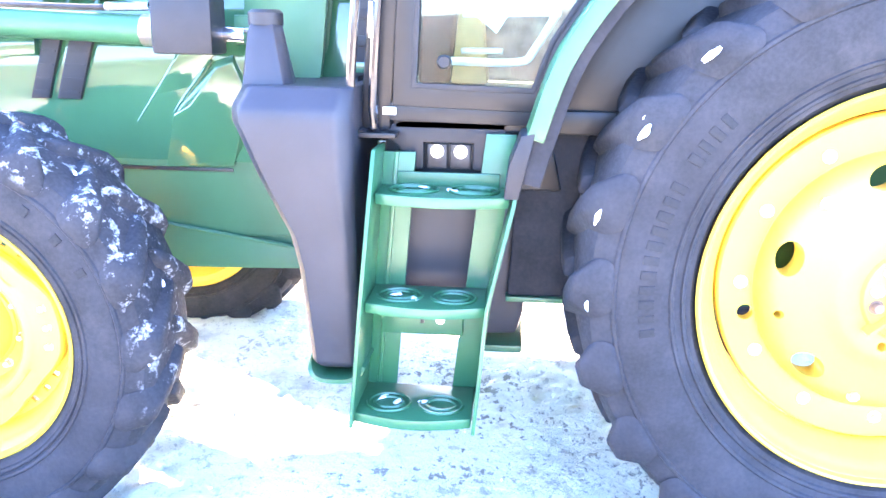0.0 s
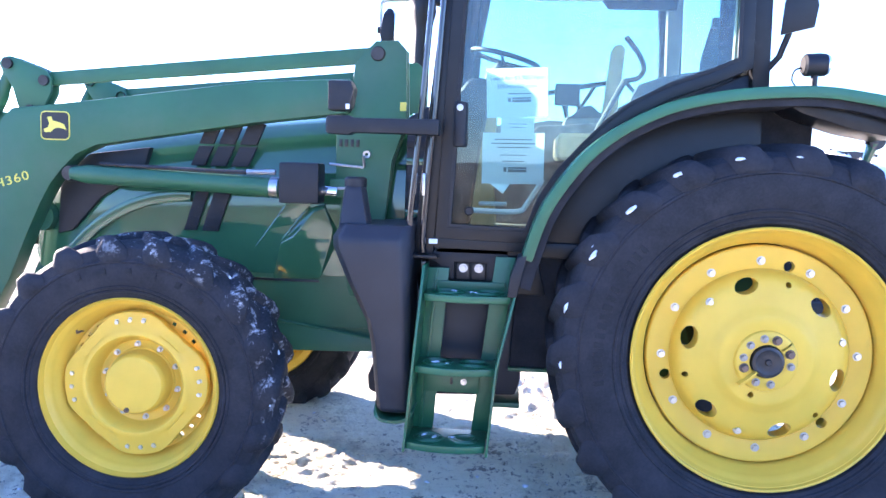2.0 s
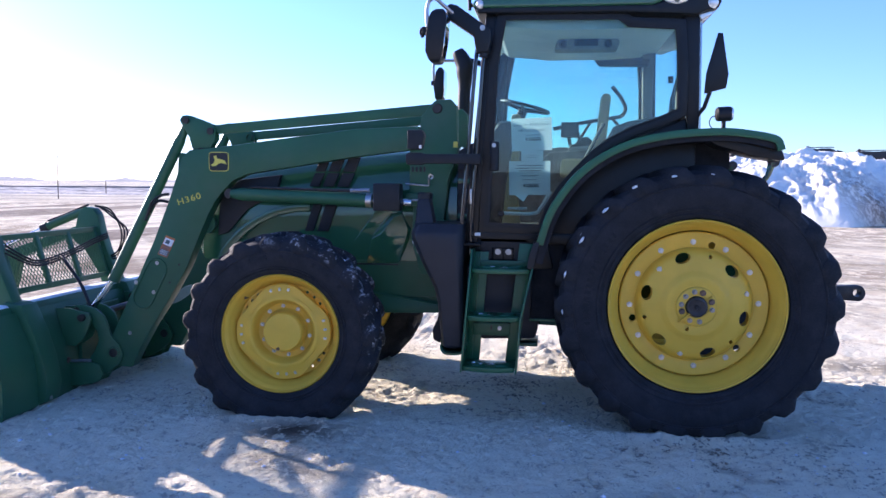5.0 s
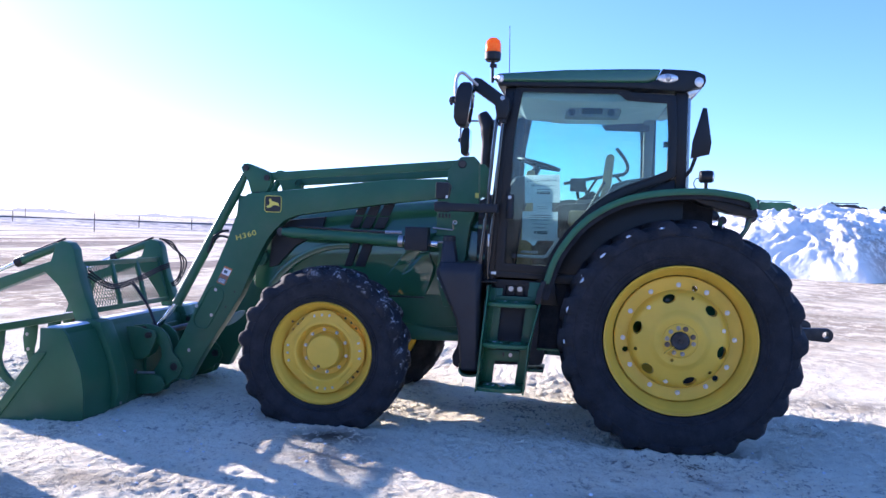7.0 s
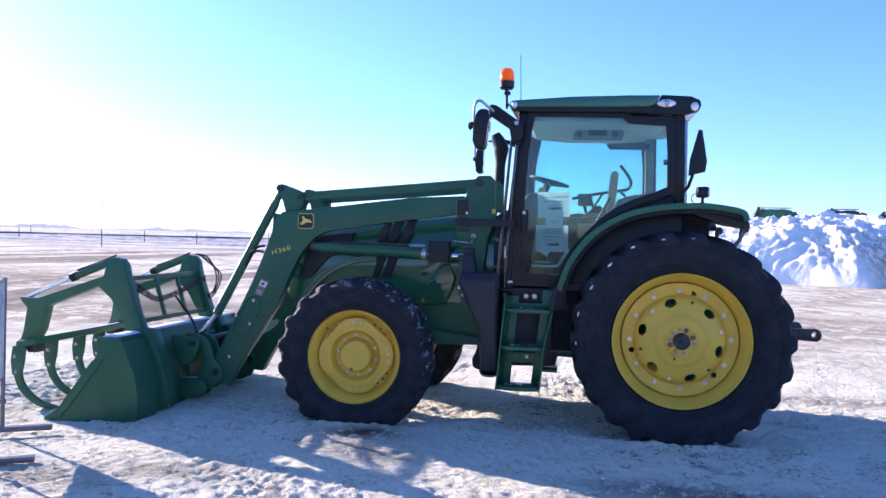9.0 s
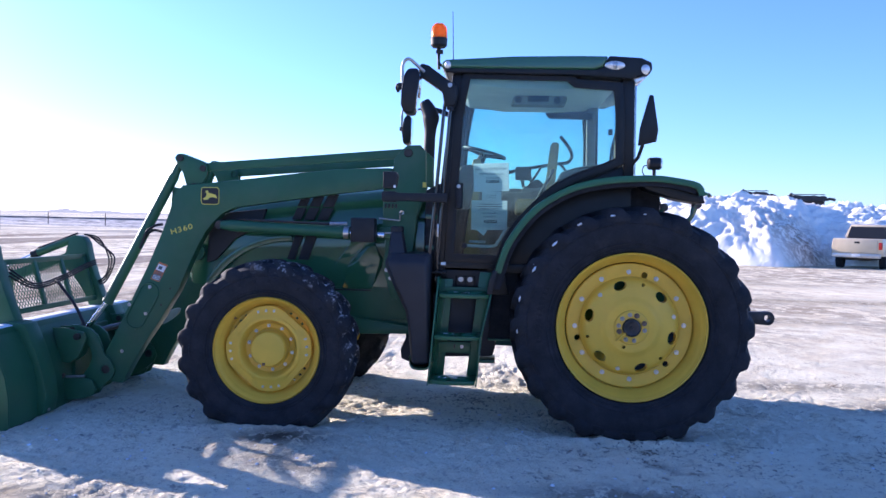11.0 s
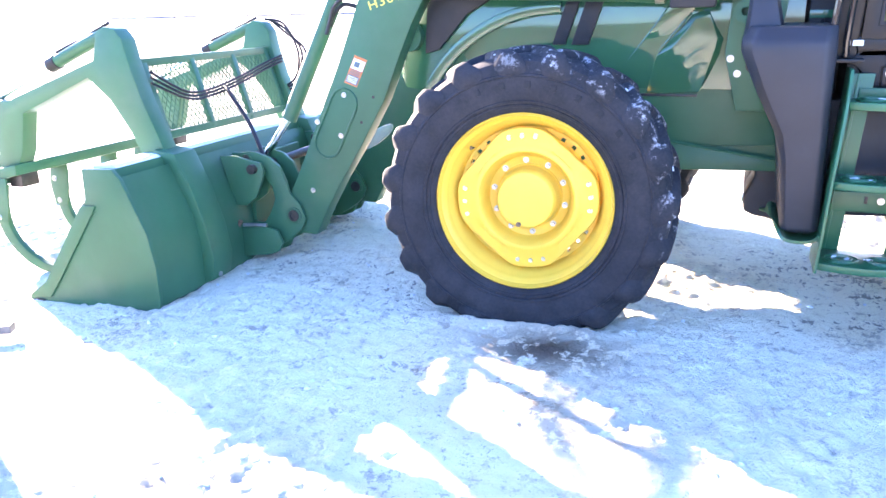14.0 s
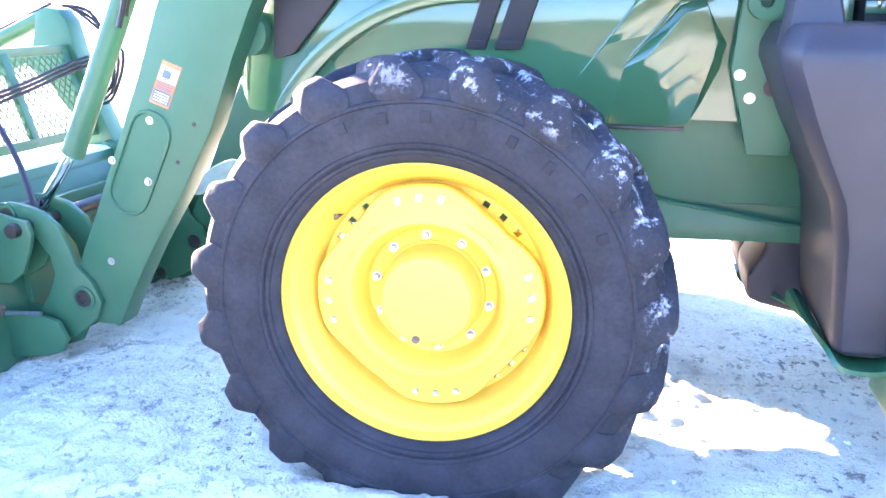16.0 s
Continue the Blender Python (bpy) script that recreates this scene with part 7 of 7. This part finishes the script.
part("fold", prism([(-1.175, 1.535), (-1.115, 1.488), (-1.085, 1.535)], 0.190, 0.1915, 0.0), PAPER, thing("paper_corner", (-1.09, 0.19, 1.46), "loose white paper corner hanging below a sheet", "paper"))


# ---------------------------------------------------------------- sign on feet
def banner():
    m, nt, b = mat_base("printed_banner")
    n, f = noise_node(nt, 3.2, 7, 0.6), noise_node(nt, 16, 6, 0.6)
    c = ramp(nt, n.outputs[0], [(0.30, (0.20, 0.24, 0.29)), (0.45, (0.44, 0.47, 0.50)), (0.56, (0.70, 0.72, 0.74)), (0.72, (0.33, 0.36, 0.40))]).outputs[0]
    c = mix_colour(nt, ramp(nt, f.outputs[0], [(0.52, (0, 0, 0)), (0.62, (0.6, 0.6, 0.6))]).outputs[0], c, (0.24, 0.25, 0.26))
    nt.links.new(c, b.inputs["Base Color"])
    b.inputs["Roughness"].default_value = 0.5
    return m


def sign_stand():
    a, c = Vector((-5.335, -1.142, 0)), Vector((-4.87, -1.97, 0))
    d = (c - a).normalized()
    across = Vector((-d.y, d.x, 0))
    s = thing("sign_stand", (a + c) / 2, "grey steel sign stand with a pale printed banner", "sign")
    for p in (a, c):
        part("post", tube([p + Vector((0, 0, 0.02)), p + Vector((0, 0, 1.22))], 0.016, 10), GREY_METAL, s)
        rings = []
        for q, h in ((-0.36, 0.03), (0.36, 0.03)):
            e = p + across * q
            rings.append([e - d * 0.035 + Vector((0, 0, -0.01)), e + d * 0.035 + Vector((0, 0, -0.01)), e + d * 0.035 + Vector((0, 0, h)), e - d * 0.035 + Vector((0, 0, h))])
        part("foot", loft(rings, bevel=0.004), GREY_METAL, s, "flat steel foot")
        part("clamp", tube([p + Vector((0, 0, 0.22)), p + Vector((0, 0, 0.25))], 0.026, 10), GREY_METAL, s)
    for z in (0.43, 1.20):
        part("rail", tube([a + Vector((0, 0, z)), c + Vector((0, 0, z))], 0.012, 8), GREY_METAL, s)
    n = across * 0.006
    panel = loft([[a + d * 0.02 + Vector((0, 0, z)) - n, c - d * 0.02 + Vector((0, 0, z)) - n, c - d * 0.02 + Vector((0, 0, z)) + n, a + d * 0.02 + Vector((0, 0, z)) + n] for z in (0.44, 1.19)])
    part("banner", panel, banner(), s, "pale printed banner")


sign_stand()


# ---------------------------------------------------------------- pickup truck by the snow bank
def pickup():
    t = thing("pickup_truck", (0, 0, 0), "cream pickup truck parked beside the snow bank", "truck")
    # built along +x, tail at x = 0, then turned
    def ring(x, w, z0, z1):
        return [(x, -w, z0), (x, w, z0), (x, w * 1.02, z0 + (z1 - z0) * 0.5), (x, w * 0.97, z1), (x, -w * 0.97, z1), (x, -w * 1.02, z0 + (z1 - z0) * 0.5)]
    part("body", loft([ring(0.0, 0.96, 0.62, 1.28), ring(0.06, 0.98, 0.58, 1.30), ring(2.0, 0.99, 0.55, 1.30), ring(3.4, 0.99, 0.50, 1.22), ring(4.9, 0.98, 0.50, 1.20), ring(5.6, 0.93, 0.52, 1.10), ring(5.75, 0.85, 0.58, 0.95)], bevel=0.03), CREAM, t)
    cabin = part("cabin", loft([[(x0, -w, z), (x1, -w, z), (x1, w, z), (x0, w, z)] for z, x0, x1, w in ((1.22, 1.95, 4.35, 0.92), (1.55, 2.02, 4.0, 0.84), (1.88, 2.15, 3.5, 0.72), (1.92, 2.3, 3.3, 0.66))], bevel=0.03), CREAM, t)
    for side in (-1, 1):
        part("side_window", loft([[(2.12, side * 0.90, 1.30), (3.95, side * 0.90, 1.30), (3.95, side * 0.915, 1.30), (2.12, side * 0.915, 1.30)], [(2.22, side * 0.755, 1.80), (3.45, side * 0.755, 1.80), (3.45, side * 0.77, 1.80), (2.22, side * 0.77, 1.80)]]), DECAL_BLACK, cabin, "dark side window")
        if side < 0:
            part("tail_lamp", box(-0.03, 0.05, side * 0.88 - 0.07, side * 0.88 + 0.07, 0.86, 1.16, 0.02), RED_LENS, t, "red tail lamp")
        for wx in (1.05, 4.65):
            b = lathe([(0.0, -0.10), (0.22, -0.10), (0.24, -0.13), (0.36, -0.13), (0.385, -0.08), (0.385, 0.08), (0.36, 0.13), (0.0, 0.13)], 28, at=(wx, side * 0.84, 0.385))
            w = part("wheel", b, RUBBER, t, "dark truck wheel")
            part("wheel_disc", lathe([(0, -0.02), (0.20, -0.02), (0.215, 0.0), (0.215, 0.02)], 24, at=(wx, side * 0.97, 0.385)), GREY_METAL, w)
    gate = part("tailgate", box(-0.035, 0.0, -0.76, 0.76, 0.72, 1.27, 0.02), CREAM, t, "cream tailgate")
    part("gate_handle", box(-0.045, -0.03, -0.10, 0.10, 1.10, 1.18, 0.008), BLACK, gate)
    # window made oversize: its black also stands for shade on the cab back
    part("rear_window", loft([[(1.90, -0.80, 1.28), (1.985, -0.80, 1.28), (1.985, 0.80, 1.28), (1.90, 0.80, 1.28)], [(2.07, -0.68, 1.82), (2.115, -0.68, 1.82), (2.115, 0.68, 1.82), (2.07, 0.68, 1.82)]]), DECAL_BLACK, cabin, "dark rear window enlarged over the shaded cab back")
    part("bumper", box(-0.20, -0.02, -0.92, 0.92, 0.50, 0.68, 0.03), STEEL, t, "dull steel rear bumper")
    part("number_plate", box(-0.215, -0.195, -0.16, 0.16, 0.55, 0.65, 0.006), WHITE, t, "plain pale number plate")
    part("hitch", box(-0.32, -0.15, -0.04, 0.04, 0.40, 0.48, 0.008), DARK_STEEL, t)
    part("chassis", box(0.2, 5.4, -0.5, 0.5, 0.38, 0.56, 0.03), DARK_STEEL, t)
    t.matrix_basis = pose(14.06, 28.25, 0.0, 0, 0, 55)
    return t


pickup()


# ---------------------------------------------------------------- machines parked beyond the bank
def far_machine(x, y, w, base, top, label, body, seed):
    """A long low implement: bin or toolbar carried high on wheels, with an uneven outline."""
    r = random.Random(seed)
    m = thing("farm_machine", (x, y, 0), label, "farm machine", "machines beyond the bank")
    rings = []
    for k in range(9):
        u = k / 8
        lo, hi = base + r.uniform(-0.05, 0.12), top - r.uniform(0.0, 0.10) - (0.30 if k in (0, 8) else 0)
        rings.append([(x + w * (u - 0.5), y - 0.9, lo), (x + w * (u - 0.5), y + 0.9, lo), (x + w * (u - 0.5), y + 0.8, hi), (x + w * (u - 0.5), y - 0.8, hi)])
    part("bin", loft(rings, bevel=0.04), body, m)
    part("frame", box(x - w * 0.42, x + w * 0.42, y - 0.5, y + 0.5, 0.9, base + 0.1, 0.05), FARM_DARK, m)
    part("end_gear", tube([(x - w * 0.55, y - 0.9, base - 0.1), (x - w * 0.52, y - 0.9, (base + top) / 2), (x - w * 0.46, y - 0.9, top + 0.12)], [0.16, 0.2, 0.1], 8), FARM_DARK, m)
    part("folded_arm", tube([(x + w * 0.45, y - 0.9, top - 0.25), (x + w * 0.62, y - 0.9, base + 0.1)], [0.09, 0.13], 8), FARM_DARK, m)
    part("top_rail", tube([(x - w * 0.44, y - 0.95, top + 0.03), (x + w * 0.36, y - 0.95, top + 0.06)], 0.035, 8), body, m)
    for k in (-0.32, 0.32):
        part("wheel", lathe([(0, -0.25), (0.45, -0.25), (0.75, -0.22), (0.8, 0), (0.75, 0.22), (0, 0.25)], 24, at=(x + w * k, y - 0.9, 0.78)), RUBBER, m)


far_machine(14.55, 60, 2.9, 3.65, 4.62, "green farm machine parked behind the snow bank", FARM_GREEN, 2)
far_machine(19.7, 60, 2.3, 4.15, 4.62, "dark low farm implement parked behind the snow bank", FARM_DARK, 4)
far_machine(24.6, 62, 3.2, 4.05, 4.50, "dark low farm implement parked behind the snow bank", FARM_DARK, 7)


# ---------------------------------------------------------------- loose snow lumps on the yard
def crumbs():
    r = random.Random(77)
    verts, faces = [], []
    base = bmesh.new()
    bmesh.ops.create_icosphere(base, subdivisions=1, radius=1)
    shape = [v.co.copy() for v in base.verts]
    tris = [[v.index for v in f.verts] for f in base.faces]
    base.free()
    for _ in range(900):
        x, y = r.uniform(-6.6, 1.6), r.uniform(-3.2, 1.5)
        if abs(y - 0.05) < 0.30 and (abs(x) < 0.5 or abs(x + 2.755) < 0.42):
            continue
        s = 0.003 + 0.011 * r.random() ** 3
        z = ground_z(x, y)
        k = len(verts)
        off = r.uniform(0, 90)
        for v in shape:
            g = s * (1 + 0.5 * noise.noise(v * 1.4 + Vector((off, 0, 0))))
            verts.append((x + v.x * g * 1.2, y + v.y * g, z + v.z * g * 0.7))
        faces += [[k + i for i in t] for t in tris]
    me = bpy.data.meshes.new("snow_crumbs")
    me.from_pydata(verts, [], faces)
    me.materials.append(CLEAN_SNOW)
    me.shade_smooth()
    tagged(new("snow_crumbs", me), "loose crumbs of frozen snow on the yard", "snow", kind="stuff")


crumbs()
